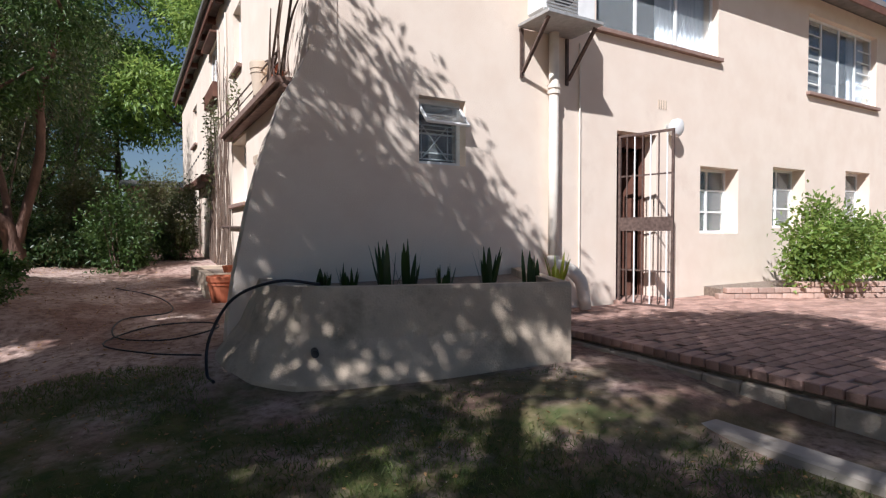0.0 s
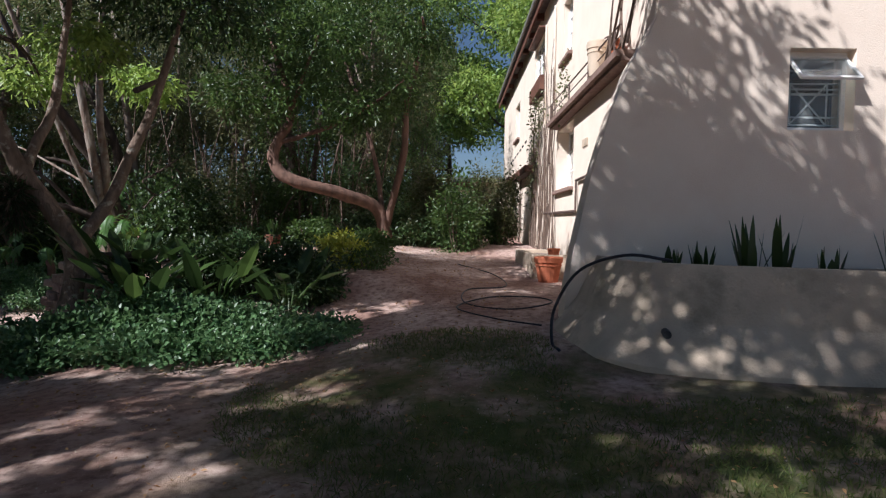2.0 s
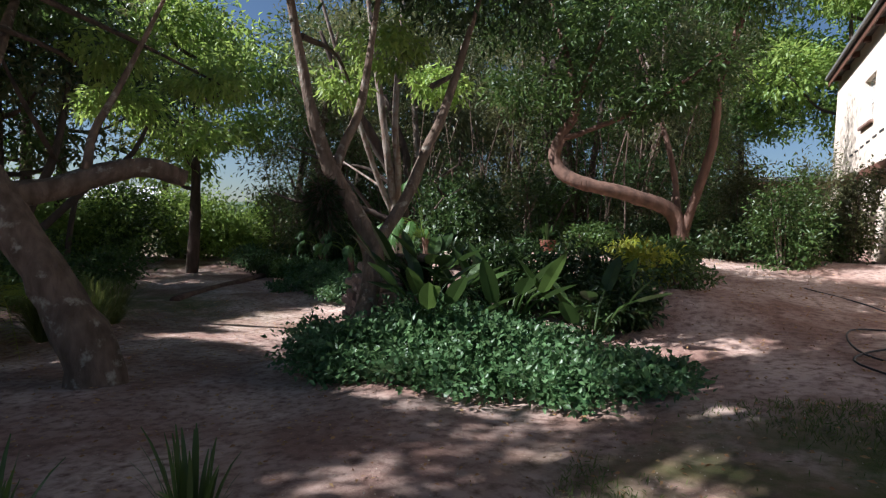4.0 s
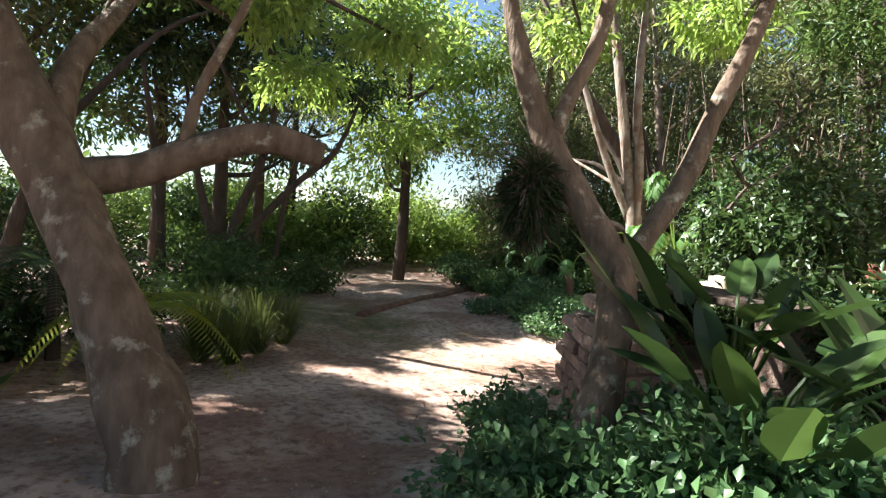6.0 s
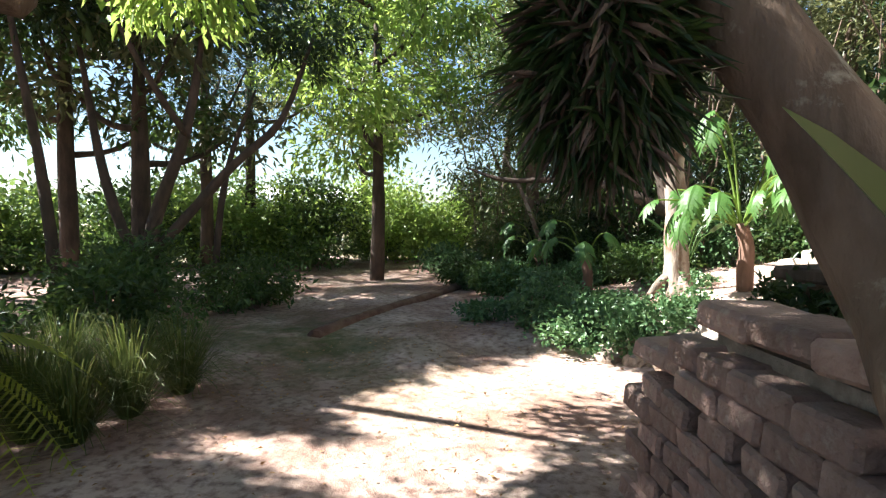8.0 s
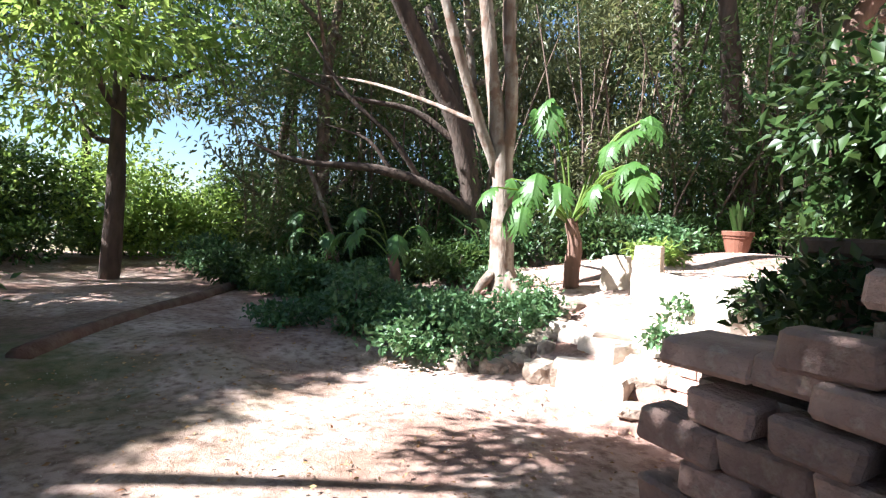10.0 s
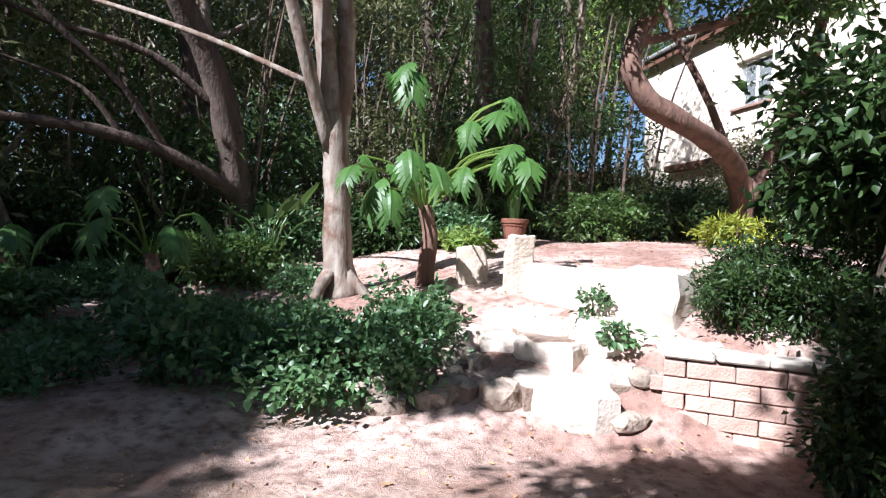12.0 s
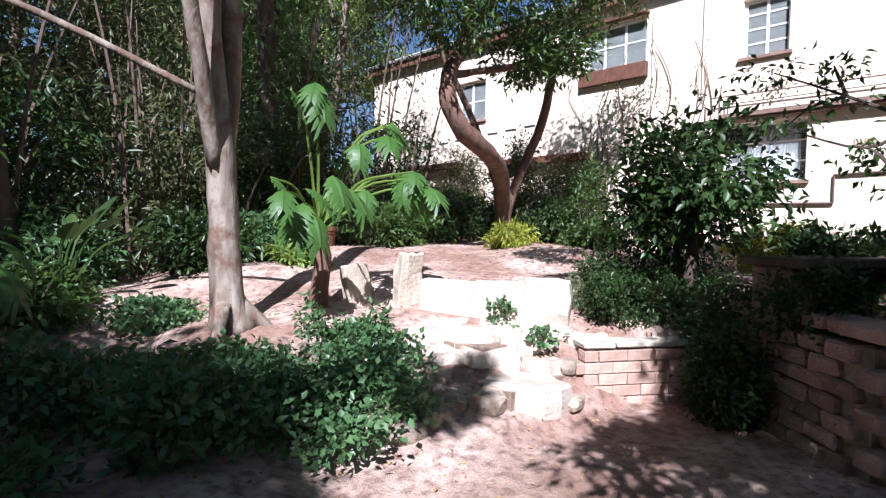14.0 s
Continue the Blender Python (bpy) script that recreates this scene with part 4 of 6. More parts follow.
          BARKRED, [((("crown"), [(-4.41, 10.90, 5.31, 1.2, 1.1, 0.9), (-2.80, 10.64, 4.73, 0.9, 0.9, 0.6), (-1.00, 10.75, 5.13, 0.9, 0.9, 0.8), (-3.34, 13.37, 6.15, 1.2, 1.2, 0.9), (-2.08, 10.87, 3.39, 0.8, 0.5, 0.35), (-4.63, 10.95, 3.71, 0.6, 0.6, 0.5), (-3.2, 11.0, 3.9, 0.9, 0.6, 0.45), (-2.4, 11.2, 3.3, 0.7, 0.5, 0.35), (-1.5, 11.2, 3.9, 0.7, 0.6, 0.5), (-3.9, 11.1, 3.3, 0.5, 0.4, 0.3)], 21000, 0.13, 0.042, L_MID, 14), dict(clumps=90, label="sparse leathery crown"))])

# overhead trees whose shade falls on the lawn, planter and end wall
T5 = tree("tall shade tree over the lawn",
          [([(-4.2, -2.2, -0.3), (-4.0, -2.1, 1.0), (-3.5, -1.8, 2.6), (-2.8, -1.2, 4.2), (-1.8, 0.2, 5.4)], [0.3, 0.24, 0.2, 0.14, 0.05]),
           ([(-3.6, -1.9, 2.4), (-3.9, -0.4, 3.8), (-3.8, 1.2, 4.9), (-3.2, 2.8, 5.6)], [0.13, 0.10, 0.07, 0.03]),
           ([(-2.9, -1.3, 4.0), (-1.2, -1.6, 5.0), (0.4, -1.4, 5.6)], [0.1, 0.06, 0.03])],
          BARK, [((("crown"), [(-1.4, 1.9, 5.9, 1.8, 1.7, 0.7), (-3.6, 2.6, 5.7, 1.6, 1.5, 0.6), (-4.9, -0.5, 5.8, 1.1, 0.9, 0.45), (-5.3, 0.7, 5.8, 0.9, 0.9, 0.4), (-5.7, 1.8, 5.8, 0.7, 0.7, 0.35)], 33000, 0.15, 0.058, L_DARK, 15), dict(clumps=62, clump=0.135, shell=0.15, label="wide dense crown")),
                 ((("upper_crown"), [(0.2, -1.3, 5.9, 1.9, 1.6, 0.7), (-3.0, 0.3, 6.0, 2.0, 2.0, 0.7), (-1.3, -3.3, 5.9, 2.4, 1.8, 0.7), (1.9, -3.4, 5.9, 1.8, 1.6, 0.6),
                     (-3.9, -2.2, 6.2, 1.8, 1.6, 0.6), (-1.2, -0.6, 6.4, 1.8, 1.8, 0.6)],
                   46000, 0.15, 0.058, L_DARK, 25), dict(clumps=31, clump=0.115, shell=0.15, label="broken upper crown with gaps"))])
# unseen tree, added so that its crown darkens the drive and path
T6 = tree("unseen second tree added to shade the path, spreading crown",
          [([(-7.2, -1.6, -0.5), (-7.0, -1.4, 1.2), (-6.6, -0.8, 3.0), (-6.0, 0.4, 4.6), (-5.4, 1.6, 5.4)], [0.26, 0.2, 0.16, 0.11, 0.05]),
           ([(-6.5, -0.6, 3.2), (-7.6, 0.2, 4.4), (-8.2, 1.0, 5.2)], [0.1, 0.07, 0.03]),
           ([(-6.1, 0.2, 4.4), (-5.2, 2.6, 5.2), (-4.9, 4.4, 5.6)], [0.08, 0.06, 0.02])],
          BARK, [((("crown"), [(-5.3, 1.1, 5.7, 1.4, 1.3, 0.55), (-5.2, 3.9, 5.7, 1.6, 1.6, 0.6), (-8.5, -0.2, 5.6, 0.8, 1.2, 0.5), (-5.8, -1.6, 5.7, 1.7, 1.6, 0.6), (-6.6, 5.6, 5.7, 1.3, 1.1, 0.5), (-4.6, 6.1, 6.0, 1.0, 0.9, 0.4)],
                   36000, 0.15, 0.058, L_MID, 17), dict(clumps=27, clump=0.115, shell=0.15, label="wide spreading crown"))])
HB = crown("drooping_foliage", [(0.62, 4.1, 3.45, 0.45, 0.28, 0.22), (0.4, 3.7, 3.8, 0.5, 0.5, 0.25)], 500, 0.15, 0.04, L_DARK, 16, droop=0.8, clump=0.3, label="dark drooping leafy branch end")
DB = tree("thin drooping bough of the shade tree", [([(-0.9, 2.2, 5.3), (-0.2, 3.0, 4.7), (0.35, 3.7, 3.95), (0.62, 4.1, 3.5)], [0.035, 0.03, 0.02, 0.008])], BARK, category="branch")
DB.name = "drooping_bough"
HB.parent = DB
HB["kind"] = "stuff"

# the grove: tall thin trees in rows behind the drive and the lower yard
q = random.Random(77)
GROVE = [(-5.17, 15.37), (-6.92, 16.06), (-8.65, 14.59), (-10.17, 16.34), (-11.64, 14.57), (-7.70, 18.29), (-4.21, 18.27), (-6.11, 20.32), (-9.97, 19.84), (-12.94, 18.20), (-2.93, 15.73), (-2.9, 16.6),
         (-14.14, 15.33), (-10.99, 12.76), (-3.64, 22.27), (-7.40, 23.27), (-2.4, 20.0), (-12.00, 22.71), (-15.59, 21.13), (-4.95, 26.30), (-9.18, 26.26), (-1.9, 23.4), (-9.82, 18.07)]
for i, (x, y) in enumerate(GROVE):
    z0 = gz(x, y)
    h = q.uniform(6.0, 8.5)
    lx, ly = q.uniform(-0.9, 0.9), q.uniform(-0.7, 0.7)
    r = q.uniform(0.07, 0.15)
    trunk = ([(x, y, z0 - 0.2), (x + lx * 0.15, y + ly * 0.1, z0 + h * 0.2), (x + lx * 0.5 + q.uniform(-.2, .2), y + ly * 0.5, z0 + h * 0.5), (x + lx, y + ly, z0 + h * 0.9)], [r * 1.3, r, r * 0.7, r * 0.25])
    limbs = [trunk]
    for k in range(5):
        f = 0.18 + 0.13 * k
        p = Vector((x + lx * f, y + ly * f, z0 + h * f))
        d = Vector((q.uniform(-1, 1), q.uniform(-1, 1), 0.55))
        limbs.append(([p, p + d * 0.6 + Vector((0, 0, 0.1)), p + d * 1.3 + Vector((0, 0, 0.5))], [r * 0.45, r * 0.3, r * 0.1]))
    kind = i % 4
    m = (L_MID, L_OLIVE, L_OLIVE, L_DARK)[kind]
    blobs = [(x + lx * 0.8, y + ly * 0.8, z0 + h * 0.86, 1.3, 1.3, 1.3), (x + lx * 0.5 + q.uniform(-1, 1), y + ly * 0.5 + q.uniform(-1, 1), z0 + h * 0.58, 1.2, 1.2, 1.1),
             (x + q.uniform(-1, 1), y + q.uniform(-1, 1), z0 + h * 0.36, 1.1, 1.1, 0.9), (x + q.uniform(-.8, .8), y - 0.5, z0 + 1.2, 0.9, 0.8, 0.7)]
    tree(("slim dark-barked grove tree with dense dark leaves", "slim grove tree with green leaves", "slim grove tree with olive drooping leaves", "shaded grove tree with thin limbs")[kind],
         limbs, (BARKDARK, BARK, BARKPALE, BARKDARK)[kind], [((("crown"), blobs, 7600, 0.15, 0.042, m, 300 + i), dict(clumps=55, clump=0.2, droop=(0.2, 0.2, 0.9, 0.4)[kind]))], segs=7)

# thicket of thin stems inside the grove
for i, (x, y) in enumerate([(-8.13, 13.46), (-9.38, 13.30), (-6.52, 13.73), (-5.65, 14.33), (-4.41, 14.50), (-10.64, 14.22), (-3.15, 13.85), (-4.81, 16.70), (-6.44, 17.37), (-8.54, 16.20), (-11.66, 16.47), (-8.75, 22.17), (-3.08, 17.49), (-12.76, 14.26)]):
    s = thing("thicket", "tangle of thin woody stems in the shade", "shrub", group="thicket of the grove")
    for k in range(13):
        bm = bmesh.new()
        a, b = x + q.gauss(0, 0.4), y + q.gauss(0, 0.4)
        z = gz(a, b)
        ex, ey, h = q.gauss(0, 0.5), q.gauss(0, 0.5), q.uniform(1.4, 4.2)
        tube(bm, [(a, b, z - 0.05), (a + ex * 0.3, b + ey * 0.2, z + h * 0.5), (a + ex, b + ey, z + h)], [0.028, 0.02, 0.008], 5, 0, 3)
        part("stem", bm, BARK if i % 2 else VINEWOOD, s)
    z = gz(x, y)
    crown("foliage", [(x, y, z + 0.5, 0.9, 0.8, 0.5), (x + 0.3, y, z + 1.6, 0.8, 0.8, 0.6)], 2600, 0.13, 0.04, (L_DARK, L_MID, L_OLIVE)[i % 3], 400 + i, parent=s, clumps=40, clump=0.25)


def bush(x, y, rx, ry, h, n, ln, wd, material, seed, label, category="shrub", group="", clumps=50, clump=0.2, z=None, stems=True, droop=0.1, name="shrub", shell=0.4):
    z = gz(x, y) if z is None else z
    s = thing(name, label, category, group, at=(x, y, z))
    crown("foliage", [(0, 0, h * 0.5, rx, ry, h * 0.52)], n, ln, wd, material, seed, parent=s, clumps=clumps, clump=clump, droop=droop, floor=0.02, shell=shell)
    if stems:
        q2 = random.Random(seed)
        for _ in range(5):
            a, b = q2.gauss(0, rx * 0.4), q2.gauss(0, ry * 0.4)
            bm = bmesh.new()
            tube(bm, [(a * 0.3, b * 0.3, -0.03), (a * 0.7, b * 0.7, h * 0.4), (a, b, h * 0.75)], [0.014, 0.011, 0.006], 5, 0, 3)
            part("stem", bm, VINEWOOD, s)
    return s


# low leafy ground cover beds
COVER = [(-3.5, 4.95, .55, .40, .22), (-2.9, 4.85, .60, .40, .24), (-2.2, 4.95, .60, .42, .24), (-1.65, 5.15, .45, .42, .20), (-2.6, 5.5, .7, .5, .24), (-3.9, 4.75, .42, .34, .3), (-3.3, 5.7, .6, .5, .3),
         (-6.95, 8.98, .48, .42, .34), (-7.50, 9.30, .50, .44, .36), (-6.55, 9.25, .34, .34, .32), (-7.95, 9.85, .46, .44, .34), (-6.38, 9.62, .24, .26, .26), (-7.25, 9.85, .42, .38, .28), (-8.6, 9.2, .34, .3, .24),
         (-7.23, 11.36, .35, .35, .22), (-9.49, 12.36, .6, .5, .35), (-8.96, 10.29, .3, .3, .22), (-10.23, 11.75, .5, .4, .3), (-4.0, 5.08, .30, .24, .34), (-3.55, 5.02, .42, .3, .40), (-4.62, 5.55, .35, .34, .40), (-3.3, 5.25, .5, .4, .5), (-2.7, 5.2, .5, .4, .4)]
for i, (x, y, rx, ry, h) in enumerate(COVER):
    bush(x, y, rx, ry, h, int((3200 if x > -6 else 2200) * rx * ry * 4) + 300, 0.055, 0.04, L_COVER, 500 + i, "low spreading ground cover with small lobed leaves" if i % 2 else "patch of leafy ground cover on bare soil", "ground cover",
         "ground cover patches", stems=False, clumps=70, clump=0.2, droop=-0.2, name="ground_cover", shell=0.5)

# shrubs and bushes
bush(-1.95, 8.1, .45, .40, .42, 1700, .08, .04, L_YELLOW, 601, "bright yellow green leafy clump beside the drive")
bush(-1.5, 7.8, .35, .3, .3, 800, .07, .035, L_MID, 641, "small green clump beside the drive")
bush(-2.49, 11.30, .38, .30, .30, 1300, .10, .03, L_YELLOW, 602, "bright yellow green strappy clump at the terrace's edge", clumps=30)
for i, (x, y, rx, ry, h) in enumerate([(-3.51, 12.53, .6, .4, .6), (-2.26, 12.56, .7, .5, .7), (-1.01, 12.59, .6, .5, .6), (-0.13, 11.97, .5, .5, .55), (-4.90, 14.00, .7, .5, .6), (-1.0, 12.2, .6, .6, .8), (-1.91, 14.56, .7, .6, 1.0), (-3.79, 14.99, .7, .6, .9),
                                       (-1.85, 10.23, .45, .4, .35), (-0.7, 14.2, .6, .6, .9), (-1.8, 14.8, .7, .7, 1.1), (-2.2, 17, .8, .8, 1.1)]):
    bush(x, y, rx, ry, h, 2600, .09, .04, (L_MID, L_DARK)[i % 2], 610 + i, "dense green border shrub" if i % 2 else "mixed leafy border shrub", group="border shrubs")
bush(-0.9, 20.5, .9, 1.0, 1.6, 3600, .12, .05, L_MID, 638, "green bush beside the far outbuilding")
bush(-1.8, 25.5, 1.2, 1.0, 2.2, 4200, .14, .06, L_MID, 639, "tall green bush beside the far outbuilding")
bush(0.55, 15.0, .45, .7, 1.9, 4200, .10, .03, L_OLIVE, 630, "tall yellowish bush against the house")
bush(0.7, 13.2, .35, .6, .7, 1800, .10, .04, L_MID, 631, "low green bush under the canopy beams")
bush(0.3, 17.2, .5, .8, 1.2, 2600, .10, .04, L_MID, 632, "green bush at the far end of the drive")
bush(8.9, 4.05, .62, .50, 1.15, 6500, .085, .045, L_LIGHT, 633, "rounded bright green bush in the raised brick bed", z=TZ + 0.12)
bush(10.3, 3.6, .7, .6, 1.2, 4500, .085, .045, L_LIGHT, 634, "rounded bright green bush in the raised brick bed", z=TZ + 0.12)
# shrub above the retaining wall
s = thing("shrub", "dark rounded shrub on a thin stem behind the wall", "shrub")
bm = bmesh.new()
tube(bm, [(-4.20, 8.16, -0.05), (-4.22, 8.14, 0.4), (-4.18, 8.10, 0.8), (-4.24, 8.12, 1.2)], [0.05, 0.045, 0.035, 0.015], 8, 0.2)
tube(bm, [(-4.21, 8.14, 0.3), (-4.05, 8.3, 0.7), (-3.95, 8.4, 1.1)], [0.03, 0.025, 0.01], 6, 0.2)
part("stem", bm, BARKDARK, s, smooth=True)
crown("foliage", [(-4.24, 8.12, 1.30, .56, .56, .46), (-4.1, 8.3, 1.0, .5, .45, .32)], 5200, .085, .045, L_DARK, 635, parent=s, clumps=70, clump=0.2)
for i, (x, y, rx, ry, h) in enumerate([(-4.72, 8.55, .22, .20, .40), (-4.45, 8.30, .26, .24, .42), (-4.15, 8.05, .30, .26, .42), (-4.15, 7.55, .36, .30, .36), (-4.35, 8.75, .32, .28, .40), (-3.9, 8.4, .4, .4, .5), (-4.75, 7.62, .22, .20, .30)]):
    bush(x, y, rx, ry, h, 2300, .05, .02, L_DARK, 650 + i, "low dark shrub on top of the retaining wall", group="wall top shrubs", clumps=60)
bush(-4.72, 8.84, .16, .16, .30, 900, .035, .010, L_DUSTY, 660, "small grey leaved bush beside the concrete block")
for i, (x, y, z, h) in enumerate([(-5.30, 9.20, 0.06, .20), (-5.36, 8.75, -.02, .12), (-4.52, 7.98, -0.02, .22), (-4.50, 7.92, -0.22, .24), (-4.46, 7.90, -.46, .24), (-6.62, 9.75, -.05, .32), (-6.30, 9.55, -.02, .28), (-6.55, 10.05, .02, .35)]):
    bush(x, y, .13, .13, h, 130, .055, .035, L_COVER, 670 + i, "sprig of round leaved weed in a wall joint", "weed", "weeds in the stonework", z=z, clumps=12, name="weed", stems=False)
bush(-10.35, 12.75, .75, .7, 1.25, 5200, .09, .045, L_DARK, 696, "dense dark rounded bush under the arching limb")
bush(-10.0, 10.9, .5, .4, .5, 1600, .09, .045, L_MID, 697, "low green bush at the log's end")
# dark shrubs behind the forked tree
for i, (x, y, rx, ry, h) in enumerate([(-3.05, 6.75, .50, .42, .75), (-2.35, 7.0, .50, .42, .65), (-3.75, 7.25, .42, .36, .60), (-2.0, 6.6, .35, .3, .5)]):
    bush(x, y, rx, ry, h, 3200, .085, .035, L_DARK, 680 + i, "dark leafy shrub behind the forked tree", group="shrubs behind the forked tree")
# climbers and tall leafy shrubs before the long wall
bush(-0.9, 12.4, .60, .50, 1.7, 4600, .08, .034, L_OLIVE, 690, "tall olive green shrub in front of the house wall")
bush(-0.2, 11.4, .55, .45, 1.5, 3600, .08, .034, L_MID, 691, "leafy shrub in front of the house wall")
bush(-2.6, 13.8, .7, .6, 1.3, 4200, .09, .04, L_OLIVE, 692, "olive green shrub behind the crooked tree")
bush(0.9, 12.9, .30, .8, 1.6, 3600, .08, .034, L_OLIVE, 693, "climber bushing out from the foot of the house wall")
bush(-4.86, 7.62, .22, .22, .80, 2600, .055, .03, L_DARK, 694, "dark shrub growing up the return of the wall", z=-0.46)
bush(-4.72, 7.20, .30, .26, .50, 3000, .055, .03, L_DARK, 695, "dark shrub behind the block wall", z=0.16)
bush(-7.9, 9.15, .22, .2, .5, 420, .075, .05, L_COVER, 698, "leggy round leaved seedling at the bed's edge", clumps=16)
bush(-8.3, 10.0, .25, .22, .6, 500, .075, .05, L_COVER, 699, "leggy round leaved seedling at the bed's edge", clumps=16)
# shaded undergrowth of the lower yard
for i, (x, y, rx, ry, h) in enumerate([(-9.00, 13.27, .8, .6, .8), (-10.62, 13.14, .9, .7, .9), (-7.75, 12.89, .6, .5, .7), (-6.37, 12.50, .6, .4, .6), (-12.25, 13.54, .9, .8, 1.0), (-9.84, 11.04, .5, .4, .45), (-13.65, 15.69, 1.0, .8, 1.2),
                                       (-8.11, 12.11, .5, .5, .5), (-5.63, 12.98, .5, .4, .5), (-11.09, 11.28, .6, .5, .5), (-15.43, 18.14, 1.2, .9, 1.2), (-12.60, 12.22, .7, .6, .6)]):
    bush(x, y, rx, ry, h, 3000, .10, .042, (L_DARK, L_MID, L_COVER)[i % 3], 700 + i, "shaded leafy undergrowth at the yard's edge", group="undergrowth")
# hedge bank across the lower yard, lit by the sun
for i in range(20):
    a = i / 19
    x, y = -14.0 - 5.6 * math.sin(a * 1.5) + q.uniform(-.4, .4), 17.5 - 20 * a + q.uniform(-.5, .5)
    bush(x - 1.2, y, 1.3, 1.2, q.uniform(0.9, 2.5), 4200, .15, .075, (L_LIGHT, L_MID, L_LIGHT, L_LIGHT)[i % 4], 730 + i, "bright sunlit hedge bush beyond the yard", group="hedge bank", clumps=70)
for i in range(9):
    bush(-17.5 + q.uniform(-1, 1), -2 + i * 2.2, 1.0, 1.0, 0.8, 1600, .14, .06, L_MID, 760 + i, "low green bush behind the fallen log", group="low bank", clumps=50)


def far_tree(x, y, h, cr, m, bark, label, seed, n=7000, droop=0.3, leaf=(0.22, 0.08)):
    z = gz(x, y)
    q3 = random.Random(seed)
    limbs = [([(x, y, z - 0.2), (x + 0.1, y, z + h * 0.35), (x - 0.1, y + 0.1, z + h * 0.85)], [0.17, 0.13, 0.05])]
    blobs = []
    for k in range(7):
        f = 0.35 + 0.09 * k
        a = k * 2.4 + seed
        rr = cr * q3.uniform(0.5, 0.9)
        e = (x + rr * math.cos(a), y + rr * math.sin(a), z + h * (f + 0.12))
        limbs.append(([(x, y, z + h * f), ((x + e[0]) / 2, (y + e[1]) / 2, z + h * f + 0.15), e], [0.06, 0.045, 0.015]))
        blobs.append((*e, cr * 0.5, cr * 0.5, h * 0.10))
    blobs.append((x, y, z + h, cr * 0.6, cr * 0.6, h * 0.14))
    return tree(label, limbs, bark, [((("crown"), blobs, n, leaf[0], leaf[1], m, seed), dict(clumps=45, clump=0.2, droop=droop))], segs=8)


far_tree(-14.7, 3.0, 6.0, 1.7, L_OLIVE, BARKDARK, "olive spreading tree west of the yard", 817, 4200)
# unseen tree, added so its two crowns put lower path and yard in shade
T8 = tree("unseen spreading tree added to shade the lower path",
          [([(-11.6, -1.6, -0.6), (-11.4, -1.4, 1.2), (-10.9, -0.8, 3.2), (-10.3, 0.2, 4.9)], [0.22, 0.17, 0.13, 0.05]), ([(-11.1, -1.0, 2.8), (-10.0, 0.3, 4.2), (-8.9, 1.2, 5.0)], [0.09, 0.07, 0.03])], BARK,
          [((("crown"), [(-10.2, 0.4, 5.5, 1.4, 1.3, 0.5), (-9.3, 0.7, 5.4, 0.8, 0.7, 0.4), (-11.5, -0.4, 5.4, 1.3, 1.2, 0.5), (-9.2, -0.9, 5.5, 1.4, 1.2, 0.5), (-12.2, 1.3, 5.4, 1.0, 0.6, 0.4), (-11.1, 1.5, 5.4, .8, .6, .4), (-12.9, 2.4, 5.4, .7, .35, .3), (-13.3, 3.6, 5.0, .9, .8, .35), (-13.1, 4.4, 5.0, .75, .6, .3)], 44000, 0.15, 0.058, L_MID, 872), dict(clumps=72, clump=0.135, shell=0.15)),
           ((("upper_crown"), [(-13.6, 2.9, 5.3, 1.0, .9, .45), (-14.3, 4.4, 5.3, 1.1, 1.0, .45), (-13.1, 4.9, 5.4, .6, .6, .35), (-13.4, 5.9, 5.4, 1.0, .8, .4), (-14.6, 6.0, 5.3, 1.0, .9, .4)],
             24000, 0.15, 0.058, L_MID, 873), dict(clumps=60, clump=0.14, shell=0.15))])
# added tree; its crown is set along the sun's rays to darken the wall
T9 = tree("slender tree added to shade the terrace wall, light crown",
          [([(-11.9, 3.2, -0.6), (-11.7, 3.4, 0.8), (-11.2, 3.9, 2.4), (-10.3, 4.3, 3.7), (-9.2, 4.6, 4.2)], [0.13, 0.10, 0.08, 0.05, 0.02]), ([(-11.4, 3.7, 1.9), (-11.6, 5.0, 3.6), (-11.5, 6.0, 4.3)], [0.06, 0.04, 0.015])], BARKDARK,
          [((("crown"), [(-9.25, 4.75, 4.15, .62, .42, .28), (-8.65, 3.9, 4.2, .55, .5, .3), (-7.9, 5.1, 4.1, .8, .55, .3), (-10.3, 6.0, 4.3, .45, .35, .25), (-11.5, 6.3, 4.4, .6, .4, .3), (-12.5, 6.2, 4.5, 1.0, .8, .35), (-9.7, 3.9, 4.2, .4, .35, .25)], 10500, 0.13, 0.05, L_MID, 874), dict(clumps=26, clump=0.16, shell=0.2))])
far_tree(-15.2, 5.8, 6.4, 2.3, L_MID, BARKDARK, "leafy tree west of the yard", 818, 6500)
far_tree(-13.95, 11.2, 6.5, 2.4, L_LIGHT, BARKDARK, "broad light green tree behind the fallen log", 801, 9000)
far_tree(-17.0, 8.6, 7.5, 2.6, L_BLUE, BARKDARK, "dark blue green conifer beyond the yard", 802, 9000, leaf=(0.16, 0.03))
far_tree(-18.5, 10.2, 8.5, 3.0, L_BLUE, BARKDARK, "dark blue green conifer beyond the yard", 803, 11000, leaf=(0.18, 0.035))
far_tree(-13.4, 17.8, 8.0, 2.8, L_OLIVE, BARKDARK, "olive tree of the grove's edge", 804, 9000)
far_tree(-16.5, 18.8, 8.5, 2.8, L_MID, BARKDARK, "tall green tree behind the yard", 805, 9000)
